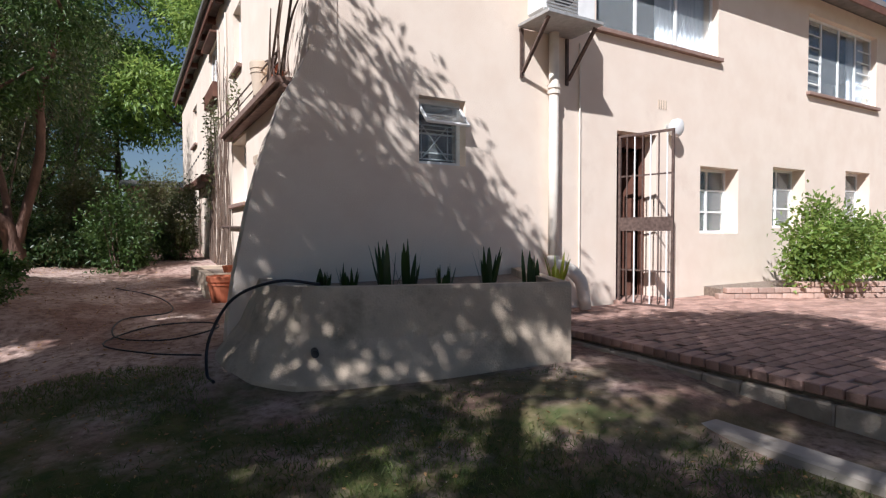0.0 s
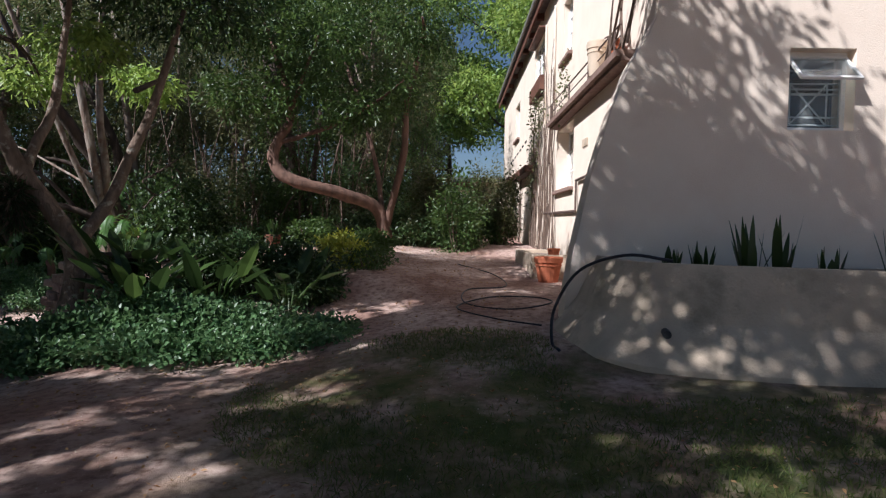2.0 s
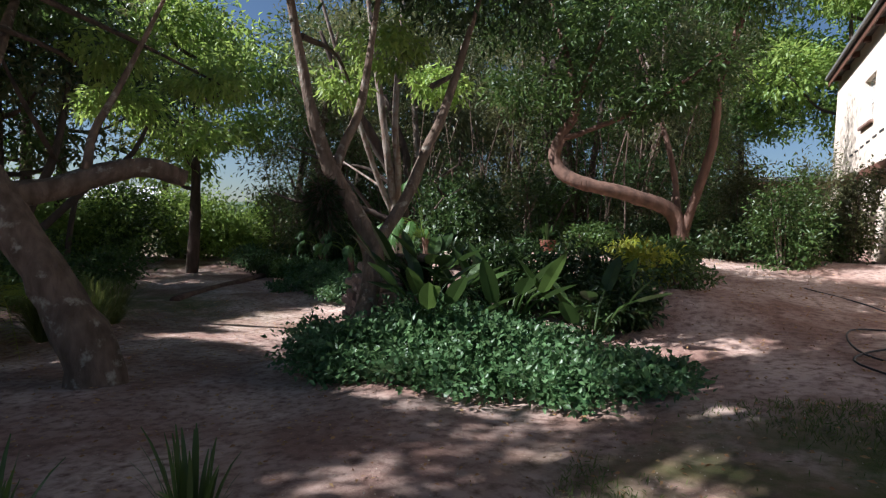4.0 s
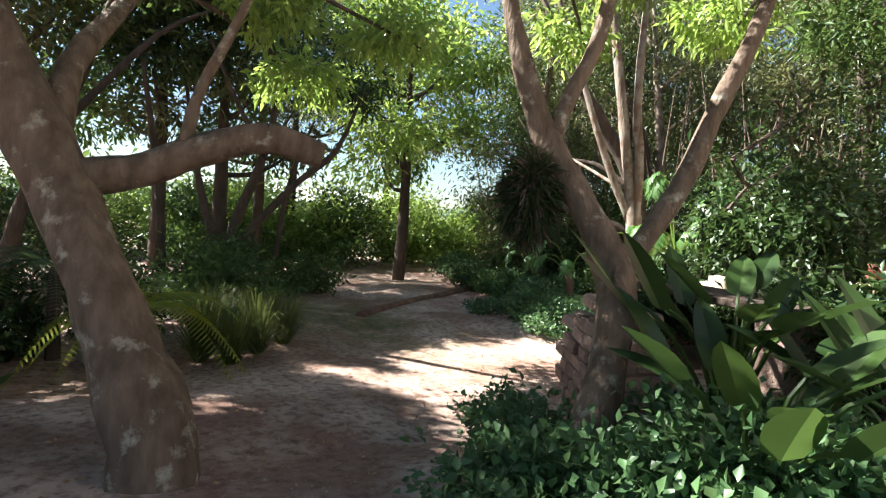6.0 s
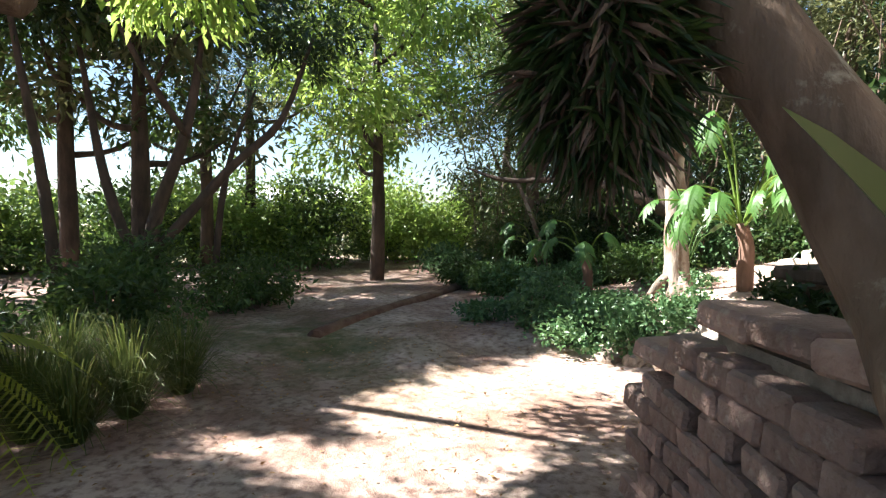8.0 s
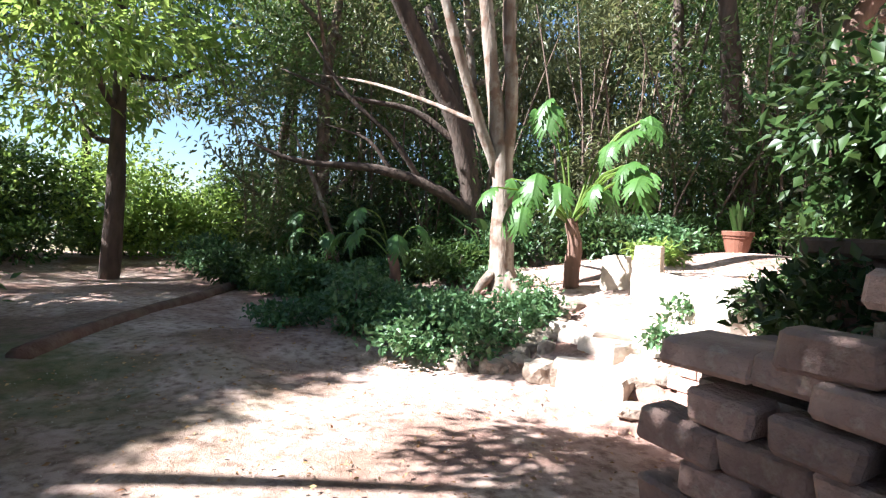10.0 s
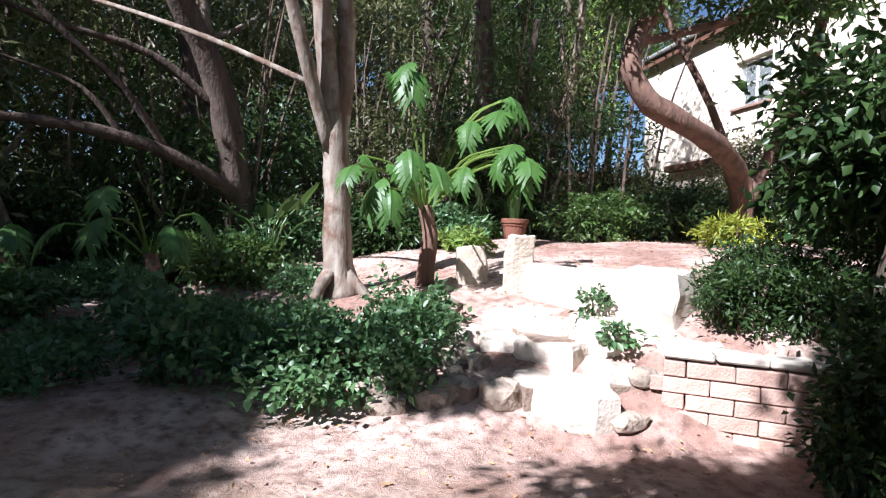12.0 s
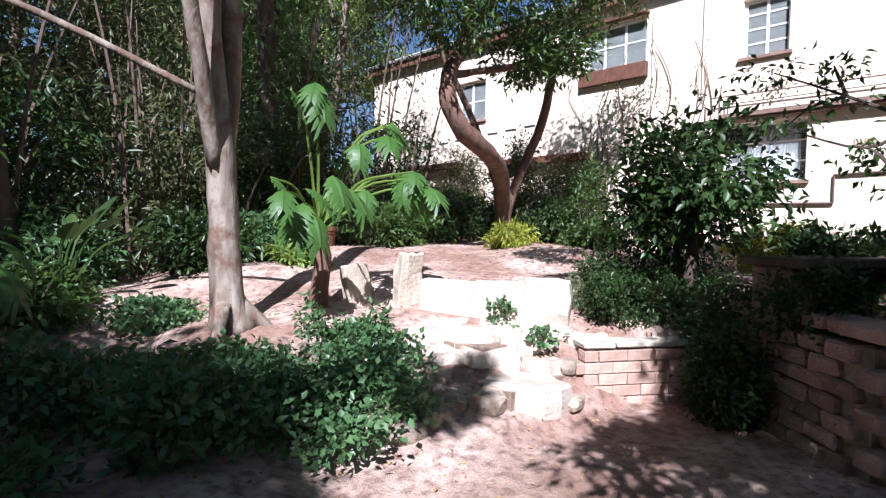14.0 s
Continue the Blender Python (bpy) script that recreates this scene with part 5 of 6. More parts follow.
far_tree(-13.8, 6.6, 6.0, 2.0, L_OLIVE, BARKDARK, "olive spreading tree west of the yard", 806, 3200)
far_tree(-13.6, -0.8, 6.5, 2.2, L_MID, BARKDARK, "green tree west of the path", 807, 9000)
far_tree(-17.5, 2.6, 7.5, 2.8, L_MID, BARK, "green tree west of the path", 808, 9000)
far_tree(-10.5, -1.5, 7.0, 2.6, L_DARK, BARK, "dark tree south of the path", 809, 9000)
far_tree(-22, 16, 9, 3.4, L_OLIVE, BARKDARK, "far spreading olive tree beyond the hedge", 810, 8000, leaf=(0.3, 0.1))
far_tree(-24, 4, 9, 3.6, L_MID, BARKDARK, "far spreading green tree beyond the hedge", 811, 8000, leaf=(0.3, 0.1))
far_tree(2.6, 25.0, 9.5, 3.6, L_LIGHT, BARKDARK, "bright green tree behind the house", 812, 15000, leaf=(0.25, 0.1))
far_tree(-2.4, 28.0, 9, 3.6, L_MID, BARKDARK, "green tree behind the outbuilding", 813, 12000, leaf=(0.25, 0.1))
far_tree(-0.6, 31.0, 8.5, 3.4, L_LIGHT, BARKDARK, "bright green tree behind the outbuilding", 819, 15000, leaf=(0.25, 0.1))
far_tree(6.0, 30, 12, 4.5, L_MID, BARKDARK, "tall green tree behind the house", 814, 12000, leaf=(0.3, 0.12))
far_tree(-8, 26, 10, 4, L_DARK, BARKDARK, "dark tree behind the grove", 815, 12000, leaf=(0.3, 0.12))
far_tree(-14, 24, 10, 4, L_DARK, BARKDARK, "dark tree behind the grove", 816, 12000, leaf=(0.3, 0.12))

for i, (x, y, rx, ry, h) in enumerate([(-9.6, 4.2, .8, .6, .9), (-10.6, 5.6, .8, .7, .8), (-9.2, 3.0, .7, .6, .8), (-11.8, 6.0, .9, .8, 1.0), (-8.3, 2.6, .6, .5, .6), (-12.2, 7.6, .8, .7, .7), (-6.4, 2.4, .5, .5, .5), (-9.9, 1.8, 1.0, .9, 1.3), (-12.8, 3.6, 1.1, 1.0, 1.5)]):
    bush(x, y, rx, ry, h, 2800, .11, .045, (L_DARK, L_MID)[i % 2], 770 + i, "shaded leafy shrub on the path's west side", group="undergrowth west of the path")
over = thing("overhanging_bough", "leafy bough hanging over the path", "branch")
for k, (a, b_, c) in enumerate([((-7.0, 3.4, 3.2), (-7.0, 5.0, 3.0), (-6.8, 6.3, 2.7)), ((-6.7, 3.0, 2.7), (-7.6, 4.6, 2.8), (-8.4, 5.8, 2.6)), ((-5.1, 5.6, 3.0), (-5.6, 6.8, 3.2), (-6.2, 8.0, 3.0)), ((-4.2, 6.8, 2.7), (-4.4, 7.8, 3.1), (-5.0, 8.8, 3.2))]):
    bm = bmesh.new()
    tube(bm, [a, b_, c], [0.035, 0.025, 0.01], 6, 0.2)
    part("twig_stem", bm, BARKDARK, over)
crown("foliage", [(-6.9, 6.0, 2.75, .5, .4, .25), (-7.4, 5.0, 2.9, .5, .4, .25), (-8.3, 5.8, 2.6, .6, .5, .25), (-6.1, 7.6, 3.05, .4, .4, .25), (-5.1, 8.6, 3.2, .5, .5, .25), (-5.0, 7.0, 3.3, .5, .5, .3)], 4200, .13, .045, L_LIGHT, 871, parent=over, clump=0.2, clumps=30, droop=0.7)
# curved bare trunks in the shade of the grove
tree("thick dark leaning trunk with a level limb in the undergrowth",
     [([(-8.00, 12.95, 0.0), (-8.10, 12.85, 0.75), (-8.35, 12.58, 2.13), (-8.73, 12.15, 3.08), (-9.15, 11.45, 4.2), (-9.5, 11.0, 5.4)], [0.20, 0.17, 0.15, 0.13, 0.09, 0.04]),
      ([(-8.08, 12.80, 0.9), (-8.61, 12.35, 1.26), (-9.22, 12.0, 1.46), (-9.66, 11.72, 1.50), (-10.3, 11.31, 1.52), (-10.9, 11.0, 1.75)], [0.10, 0.085, 0.07, 0.055, 0.04, 0.015]),
      ([(-8.75, 12.3, 1.30), (-9.15, 11.95, 1.95), (-9.7, 11.6, 2.5), (-10.2, 11.3, 3.3)], [0.05, 0.04, 0.03, 0.012]),
      ([(-9.15, 12.05, 1.45), (-9.5, 11.9, 1.9), (-10.1, 11.7, 2.1)], [0.035, 0.028, 0.01]),
      ([(-8.30, 12.62, 1.9), (-9.0, 12.3, 2.4), (-9.9, 11.9, 2.55), (-10.8, 11.5, 2.9)], [0.06, 0.05, 0.035, 0.012])], BARKDARK, wobble=0.35)
tree("thin pale stem leaning from the ground", [([(-10.15, 12.30, -0.1), (-10.25, 12.2, 0.45), (-10.47, 12.03, 1.22), (-10.75, 11.8, 2.0)], [0.05, 0.045, 0.035, 0.015])], BARKPALE)
tree("dark twin trunks at the grove's edge", [([(-4.30, 14.85, 0.4), (-4.45, 14.76, 1.76), (-4.68, 14.40, 3.5), (-4.95, 13.98, 5.2)], [0.21, 0.17, 0.14, 0.08]),
     ([(-4.36, 14.80, 0.8), (-4.05, 14.6, 2.2), (-3.8, 14.4, 4.2)], [0.12, 0.10, 0.05])], BARKDARK)
tree("dark straight trunk deep in the shade", [([(-9.30, 14.50, 0.0), (-9.24, 14.44, 1.21), (-9.06, 14.23, 2.87), (-9.6, 13.8, 4.6)], [0.17, 0.14, 0.12, 0.07])], BARKDARK)


# ---- big lobed leaves, strappy plants and grass ----
def lobed_leaf(seed, L=0.40, W=0.40, lobes=8):
    """A deeply cut, arching leaf: a narrow blade along the rib and long pointed fingers that droop. It lies along +y."""
    bm = bmesh.new()
    q4 = random.Random(seed)

    def p(u, s, sag=0.0):
        return Vector((s, u * L, -0.60 * L * u * u + 0.16 * L * u - abs(s) * 0.22 - sag))
    rows = []
    for i in range(lobes + 1):
        u = i / lobes
        w = W * (0.085 * math.sin(math.pi * (0.2 + 0.75 * u)) + 0.008)
        rows.append((bm.verts.new(p(u, -w)), bm.verts.new(p(u, 0) + Vector((0, 0, 0.008))), bm.verts.new(p(u, w))))
    for i in range(lobes):
        a, b = rows[i], rows[i + 1]
        bm.faces.new((a[0], a[1], b[1], b[0]))
        bm.faces.new((a[1], a[2], b[2], b[1]))
        u0, u1 = (i + 0.12) / lobes, (i + 0.80) / lobes
        for sg, k in ((-1, 0), (1, 2)):
            r = W * 0.5 * math.sin(math.pi * (0.26 + 0.60 * u0)) * q4.uniform(0.80, 1.12)
            t, sag = 0.08 + 0.16 * u0, q4.uniform(0.01, 0.05)
            m0, m1 = bm.verts.new(p(u0 + t * 0.45, sg * r * 0.52)), bm.verts.new(p(u1 + 0.05 + t * 0.5, sg * r * 0.50, 0.004))
            n0, n1 = bm.verts.new(p(u0 + 0.04 + t * 0.8, sg * r * 0.84, sag * 0.6)), bm.verts.new(p(u1 + 0.03 + t, sg * r * 0.74, sag * 0.5))
            tip = bm.verts.new(p(u1 + 0.02 + t * 1.1, sg * r * 1.04, sag * 1.3))
            for f in ((a[k], m0, m1, b[k]), (m0, n0, n1, m1), (n0, tip, n1)):
                bm.faces.new(f if sg > 0 else f[::-1])
    bmesh.ops.triangulate(bm, faces=bm.faces)
    return finish("leaf", bm, L_BIG)


LEAVES = [lobed_leaf(i) for i in range(4)]


def philodendron(x, y, z, leaves, label):
    t = thing("philodendron", label, "plant", at=(x, y, z))
    bm = bmesh.new()
    tube(bm, [(0, 0, -0.1), (0.02, -0.02, 0.3), (-0.03, -0.04, 0.62)], [0.085, 0.075, 0.06], 9, 0.3)
    part("stem", bm, BARKRED, t, smooth=True)
    for i, (tx, ty, tz, rz, dip, sc) in enumerate(leaves):
        ob = new("leaf", LEAVES[i % 4])
        ob.parent = t
        ob.matrix_basis = pose(tx - x, ty - y, tz - z, dip, 0, rz) @ Matrix.Scale(sc * 0.8, 4)
        b = bmesh.new()
        top = Vector((tx - x, ty - y, tz - z))
        tube(b, [(-0.03, -0.04, 0.55), Vector((top.x * 0.5, top.y * 0.5, 0.55 + (top.z - 0.5) * 0.75)), top], [0.014, 0.011, 0.008], 5, 0, 4)
        part("leaf_stalk", b, L_LIGHT, t)
    return t


philodendron(-6.22, 10.45, 0.22, [(-6.65, 10.00, 1.00, 119, -33, 0.86), (-6.60, 10.01, 0.87, 141, -28, 0.69), (-6.62, 10.00, 1.11, 226, -17, 0.83), (-6.30, 9.98, 1.14, 197, -20, 0.84), (-6.61, 9.92, 0.92, 180, -42, 0.74),
                                 (-6.81, 10.17, 1.19, 231, -28, 0.70), (-6.48, 9.87, 1.21, 181, -33, 0.78), (-6.87, 9.89, 1.08, 152, -17, 0.63), (-6.44, 10.17, 1.89, 175, -36, 0.88), (-6.45, 10.17, 1.95, 138, -24, 0.69),
                                 (-6.63, 10.22, 1.87, 236, -45, 0.64), (-5.58, 10.27, 1.78, 196, -40, 0.71), (-5.65, 10.32, 1.76, 235, -11, 0.81), (-5.66, 10.26, 1.66, 150, -11, 0.82), (-5.90, 10.34, 1.57, 151, -42, 0.74),
                                 (-5.78, 10.01, 1.29, 244, -36, 0.62), (-5.54, 9.97, 1.24, 150, -46, 0.88), (-5.74, 9.89, 1.25, 118, -47, 0.66), (-5.65, 9.90, 1.32, 144, -10, 0.65), (-5.58, 9.80, 1.19, 167, -10, 0.74),
                                 (-5.61, 10.04, 1.31, 144, -14, 0.84), (-5.98, 10.13, 1.15, 145, -40, 0.67), (-5.98, 10.29, 1.16, 239, -27, 0.88)], "tall philodendron with big deeply cut sunlit leaves")
philodendron(-8.58, 11.21, -0.30, [(-8.85, 10.81, 0.62, 160, -25, 0.9), (-9.22, 10.98, 0.55, 110, -25, 0.9), (-8.35, 10.77, 0.57, 220, -25, 0.9), (-8.77, 10.66, 0.87, 180, -20, 0.8), (-8.25, 11.16, 0.69, 260, -25, 0.8)],
             "shaded philodendron with drooping cut leaves")
philodendron(-10.21, 12.16, -0.35, [(-10.49, 11.76, 0.57, 160, -25, 0.9), (-10.85, 11.93, 0.50, 110, -25, 0.9), (-9.98, 11.72, 0.52, 220, -25, 0.9), (-10.40, 11.61, 0.82, 180, -20, 0.8)],
             "shaded philodendron with drooping cut leaves")


def blade(bm, base, tip, w, bend=0.25, n=4):
    """A strap leaf arching from base to tip, folded along its middle."""
    base, tip = Vector(base), Vector(tip)
    d = tip - base
    side = Vector((-d.y, d.x, 0))
    side = side.normalized() if side.length > 1e-4 else Vector((1, 0, 0))
    rows = []
    for i in range(n + 1):
        t = i / n
        c = base + d * t + Vector((0, 0, bend * d.length * (t - t * t) * 1.6))
        ww = w * 0.5 * (math.sin(math.pi * min(1, 0.25 + 0.75 * t)) ** 0.8 + 0.05) if i < n else 0.002
        rows.append((bm.verts.new(c - side * ww), bm.verts.new(c - Vector((0, 0, ww * 0.4))), bm.verts.new(c + side * ww)))
    for a, b in zip(rows, rows[1:]):
        bm.faces.new((a[0], a[1], b[1], b[0]))
        bm.faces.new((a[1], a[2], b[2], b[1]))


def strappy(name, x, y, z, count, length, w, material, seed, label, spread=0.5, bend=0.3, category="plant", group="", singly=False, up=1.0):
    t = thing(name, label, category, group, at=(x, y, z))
    q5 = random.Random(seed)
    bm = bmesh.new()
    for i in range(count):
        a = q5.uniform(0, 2 * math.pi)
        l = length * q5.uniform(0.55, 1.1)
        s = spread * q5.uniform(0.2, 1.0)
        if singly:
            bm = bmesh.new()
        blade(bm, (0.05 * math.cos(a), 0.05 * math.sin(a), -0.02), (l * s * math.cos(a), l * s * math.sin(a), l * math.sqrt(max(0.02, 1 - s * s)) * up), w * q5.uniform(0.8, 1.2), bend)
        if singly:
            part("leaf", bm, material, t)
    if not singly:
        part("blades", bm, material, t, kind="stuff")
    return t


# strelitzia by the path: upright stalks with broad blades
def strelitzia(x, y, z, count, seed, label, h=1.0):
    t = thing("strelitzia", label, "plant", at=(x, y, z))
    q6 = random.Random(seed)
    for i in range(count):
        a = q6.uniform(0, 2 * math.pi)
        r = q6.uniform(0.15, 0.6)
        hh = h * q6.uniform(0.6, 1.0)
        p = Vector((r * math.cos(a), r * math.sin(a), hh * 0.62))
        b = bmesh.new()
        tube(b, [(0.03 * math.cos(a), 0.03 * math.sin(a), -0.03), p * 0.55 + Vector((0, 0, 0.12 * hh)), p], [0.013, 0.011, 0.009], 5, 0, 3)
        part("leaf_stalk", b, L_MID, t)
        b = bmesh.new()
        tip = p + Vector((math.cos(a) * 0.28, math.sin(a) * 0.28, q6.uniform(0.05, 0.35)))
        blade(b, p, tip, 0.14, 0.15, 5)
        part("leaf", b, L_DARK if i % 3 else L_MID, t)
    return t


strelitzia(-3.35, 5.35, gz(-3.35, 5.35), 18, 1, "large strelitzia clump with broad dark leaves", 1.1)
strelitzia(-2.75, 5.75, gz(-2.75, 5.75), 14, 2, "large strelitzia clump with broad dark leaves", 1.0)
strelitzia(-3.7, 6.0, gz(-3.7, 6.0), 14, 3, "strelitzia clump under the forked tree", 1.1)
strelitzia(-2.1, 6.1, gz(-2.1, 6.1), 10, 5, "strelitzia clump beside the drive", 0.8)
strelitzia(-7.74, 12.35, gz(-7.74, 12.35), 12, 4, "shaded strelitzia clump in the border", 1.2)
for i, (x, y, c, l) in enumerate([(1.35, 4.35, 14, .20), (1.85, 4.15, 12, .40), (2.02, 4.08, 10, .42), (2.35, 4.05, 12, .22), (2.75, 3.95, 16, .38), (3.20, 3.95, 5, .32), (3.34, 4.0, 4, .30), (1.55, 4.25, 12, .24)]):
    strappy("aloe", x, y, 0.80, c, l, 0.045, L_DARK, 820 + i, "dark spiky succulent in the corner planter", 0.55, 0.05, group="planter succulents", singly=True)
strappy("aloe", 3.55, 3.95, 0.80, 12, .30, 0.035, L_YELLOW, 831, "yellowing spiky plant at the planter's end", 0.7, 0.1, singly=True)
strappy("grass_tuft", -8.50, 5.75, gz(-8.50, 5.75), 520, 0.62, 0.006, L_GRASS, 846, "tall tuft of arching grass beside the path", 1.0, 0.7)
strappy("grass_tuft", -8.00, 5.0, gz(-8.00, 5.0), 520, 0.60, 0.006, L_GRASS, 850, "tall tuft of arching grass beside the path", 1.0, 0.7)
strappy("grass_tuft", -8.25, 5.35, gz(-8.25, 5.35), 620, 0.72, 0.006, L_GRASS, 841, "tall tuft of arching grass beside the path", 1.0, 0.7)
strappy("grass_tuft", -8.35, 4.8, gz(-8.35, 4.8), 520, 0.70, 0.007, L_GRASS, 842, "tall tuft of arching grass beside the path", 1.0, 0.7)
strappy("grass_tuft", -8.85, 5.05, gz(-8.85, 5.05), 520, 0.70, 0.007, L_GRASS, 843, "tall tuft of arching grass beside the path", 0.85, 0.5)
strappy("agapanthus", -2.75, 2.55, gz(-2.75, 2.55), 34, 0.40, 0.02, L_MID, 844, "strappy green plant at the path's edge", 0.7, 0.3, singly=True)
strappy("agapanthus", -3.2, 2.1, gz(-3.2, 2.1), 30, 0.38, 0.02, L_MID, 845, "strappy green plant at the path's edge", 0.7, 0.3, singly=True)
def fern(x, y, z, h, fronds, length, material, seed, label):
    """A fern on a short stem; every frond a rachis with rows of narrow leaflets."""
    t = thing("fern", label, "plant", at=(x, y, z))
    b = bmesh.new()
    tube(b, [(0, 0, -0.1), (0.02, 0, h * 0.5), (0, 0.02, h)], [0.07, 0.06, 0.05], 8, 0.3)
    part("stem", b, BARKDARK, t)
    q8 = random.Random(seed)
    for i in range(fronds):
        a = 2 * math.pi * i / fronds + q8.uniform(-0.2, 0.2)
        l = length * q8.uniform(0.8, 1.1)
        rise = q8.uniform(0.25, 0.55)
        out = Vector((math.cos(a), math.sin(a), 0))
        side = Vector((-math.sin(a), math.cos(a), 0))
        pts = [Vector((0, 0, h)) + out * l * u + Vector((0, 0, l * (rise * 2.0 * u - 1.15 * u * u))) for u in np.linspace(0, 1, 9)]
        b = bmesh.new()
        tube(b, pts, [0.006, 0.002], 4, 0, 1)
        for k in range(34):
            u = 0.1 + 0.88 * k / 34
            c = Vector((0, 0, h)) + out * l * u + Vector((0, 0, l * (rise * 2.0 * u - 1.15 * u * u)))
            w = 0.17 * l * math.sin(math.pi * (0.12 + 0.86 * u)) + 0.01
            for sg in (-1, 1):
                e = c + side * sg * w + out * w * 0.3 - Vector((0, 0, w * 0.25))
                f = out * 0.011
                b.faces.new([b.verts.new(v) for v in (c - f, c + f, e + f * 0.5, e - f * 0.5)])
        part("frond", b, material, t)
    return t


fern(-8.15, 4.2, gz(-8.15, 4.2), 0.62, 15, 1.0, L_YELLOW, 846, "bright yellow green tree fern behind the leaning tree")
fern(-8.9, 3.6, gz(-8.9, 3.6), 0.9, 12, 0.9, L_MID, 847, "dark green tree fern by the path")
fern(-8.87, 12.72, gz(-8.87, 12.72), 0.3, 10, 0.6, L_MID, 848, "low fern in the shaded border")
tree("clump of thin dark crooked stems with sparse leaves",
     [([(-12.6, 6.4, -0.5), (-12.5, 6.5, 0.8), (-12.2, 6.9, 2.2), (-12.4, 7.3, 4.2)], [0.12, 0.10, 0.07, 0.03]),
      ([(-12.6, 6.4, 0.0), (-12.9, 6.0, 1.4), (-13.3, 5.8, 3.4)], [0.08, 0.07, 0.03]), ([(-12.5, 6.5, 0.4), (-12.0, 7.4, 1.6), (-11.6, 8.0, 2.3), (-11.5, 8.5, 3.6)], [0.08, 0.065, 0.05, 0.02]),
      ([(-12.8, 5.4, -0.5), (-12.7, 5.3, 1.2), (-13.0, 5.0, 3.8)], [0.09, 0.07, 0.03]), ([(-12.2, 6.9, 2.0), (-11.9, 6.3, 2.8), (-11.9, 5.8, 3.8)], [0.05, 0.04, 0.02]),
      ([(-12.9, 7.4, -0.4), (-12.8, 7.6, 1.5), (-13.0, 8.2, 3.0)], [0.06, 0.05, 0.02])], BARKDARK,
     [((("crown"), [(-12.4, 7.2, 4.3, 1.3, 1.2, 0.7), (-13.2, 5.6, 3.9, 1.1, 1.1, 0.7), (-11.6, 8.4, 3.7, 0.9, 0.8, 0.6)], 6000, 0.15, 0.05, L_DARK, 870), dict(clumps=50, clump=0.17))])
strappy("spiky_plant", -8.13, 13.33, gz(-8.13, 13.33), 30, 0.8, 0.04, L_LIGHT, 847, "pale spiky plant in the shade", 0.7, 0.1)
strappy("spiky_plant", -9.12, 12.47, gz(-9.12, 12.47), 30, 0.8, 0.04, L_MID, 848, "spiky plant in the shade", 0.7, 0.1)
P2 = pot("flower_pot", -4.55, 12.95, gz(-4.55, 12.95), 0.19, 0.28, "dark clay pot holding a leafy plant on the upper terrace", material=DARKCLAY)
strappy("potted_plant", -4.55, 12.95, gz(-4.55, 12.95) + 0.23, 26, 0.42, 0.06, L_MID, 849, "leafy plant growing in the terracotta pot", 0.6, 0.3, singly=True)
bush(-5.49, 12.02, .3, .25, .25, 600, .10, .045, L_LIGHT, 850, "light green fern clump by the terrace pot")

# grass blades of the thin lawn
rng = np.random.default_rng(9)
n = 60000
gxp, gyp = rng.uniform(-1.7, 3.9, n), rng.uniform(0.2, 4.9, n)
keep = (noise_v := np.sin(gxp * 2.1 + 1.3 * np.sin(gyp * 1.7)) + np.cos(gyp * 2.6 + gxp) + rng.normal(0, 0.5, n)) > -0.5
keep &= (np.hypot(gxp + 0.5, gyp - 3.7) < 1.25) | ((gxp > -0.9) & (gyp < 4.2))
keep &= ~((gxp > 0.45) & (gyp > 3.3)) & ~((gxp > 2.95))
gxp, gyp = gxp[keep], gyp[keep]
base = np.stack([gxp, gyp, ground_z(gxp, gyp)], 1)
tagged(new("lawn_grass", leaf_mesh("lawn_grass", base, np.tile([0, 0, 0.9], (len(base), 1)), 0.045, 0.006, L_GRASS, rng, 0.55, 0)), "short patchy lawn grass", "grass", kind="stuff")
# leaf litter
n = 9000
lx, ly = rng.uniform(-9, 3, n), rng.uniform(0, 13, n)
ok = ~((lx > 0.45) & (ly > 3.3))
lx, ly = lx[ok], ly[ok]
base = np.stack([lx, ly, ground_z(lx, ly) + 0.016], 1)
tagged(new("leaf_litter", leaf_mesh("leaf_litter", base, rng.normal(0, 1, (len(base), 3)) * [1, 1, 0.08], 0.032, 0.016, L_DRY, rng, 0.1, 0)), "scattered dry brown leaves on the soil", "leaf litter", kind="stuff")
n = 9000
lx, ly = rng.uniform(-9, 3, n), rng.uniform(0, 13, n)
ok = ~((lx > 0.45) & (ly > 3.3))
lx, ly = lx[ok], ly[ok]
base = np.stack([lx, ly, ground_z(lx, ly) + 0.008], 1)
tagged(new("gravel", leaf_mesh("gravel", base, rng.normal(0, 1, (len(base), 3)) * [1, 1, 0.3], 0.012, 0.010, STONE, rng, 0.3, 0)), "fine pale grit on the soil", "gravel", kind="stuff")

# fallen log
bm = bmesh.new()
tube(bm, [(-9.35, 7.3, -0.38), (-9.95, 8.5, -0.36), (-10.5, 9.8, -0.34), (-11.1, 11.1, -0.30)], [0.08, 0.085, 0.08, 0.06], 9, 0.3)
part("fallen_log", bm, LOGWOOD, None, "long dark fallen log lying across the yard", category="log", smooth=True)

# vine stems on the long wall
vine = thing("wall_vine", "bare climbing vine stems spreading over the long wall", "vine")
q7 = random.Random(3)
for k in range(46):
    y0 = q7.choice((10.6, 11.2, 11.9, 12.2, 14.4, 16.2, 9.95)) + q7.gauss(0, 0.15)
    top = q7.uniform(2.2, 4.3) if y0 < 13 else q7.uniform(1.6, 2.6)
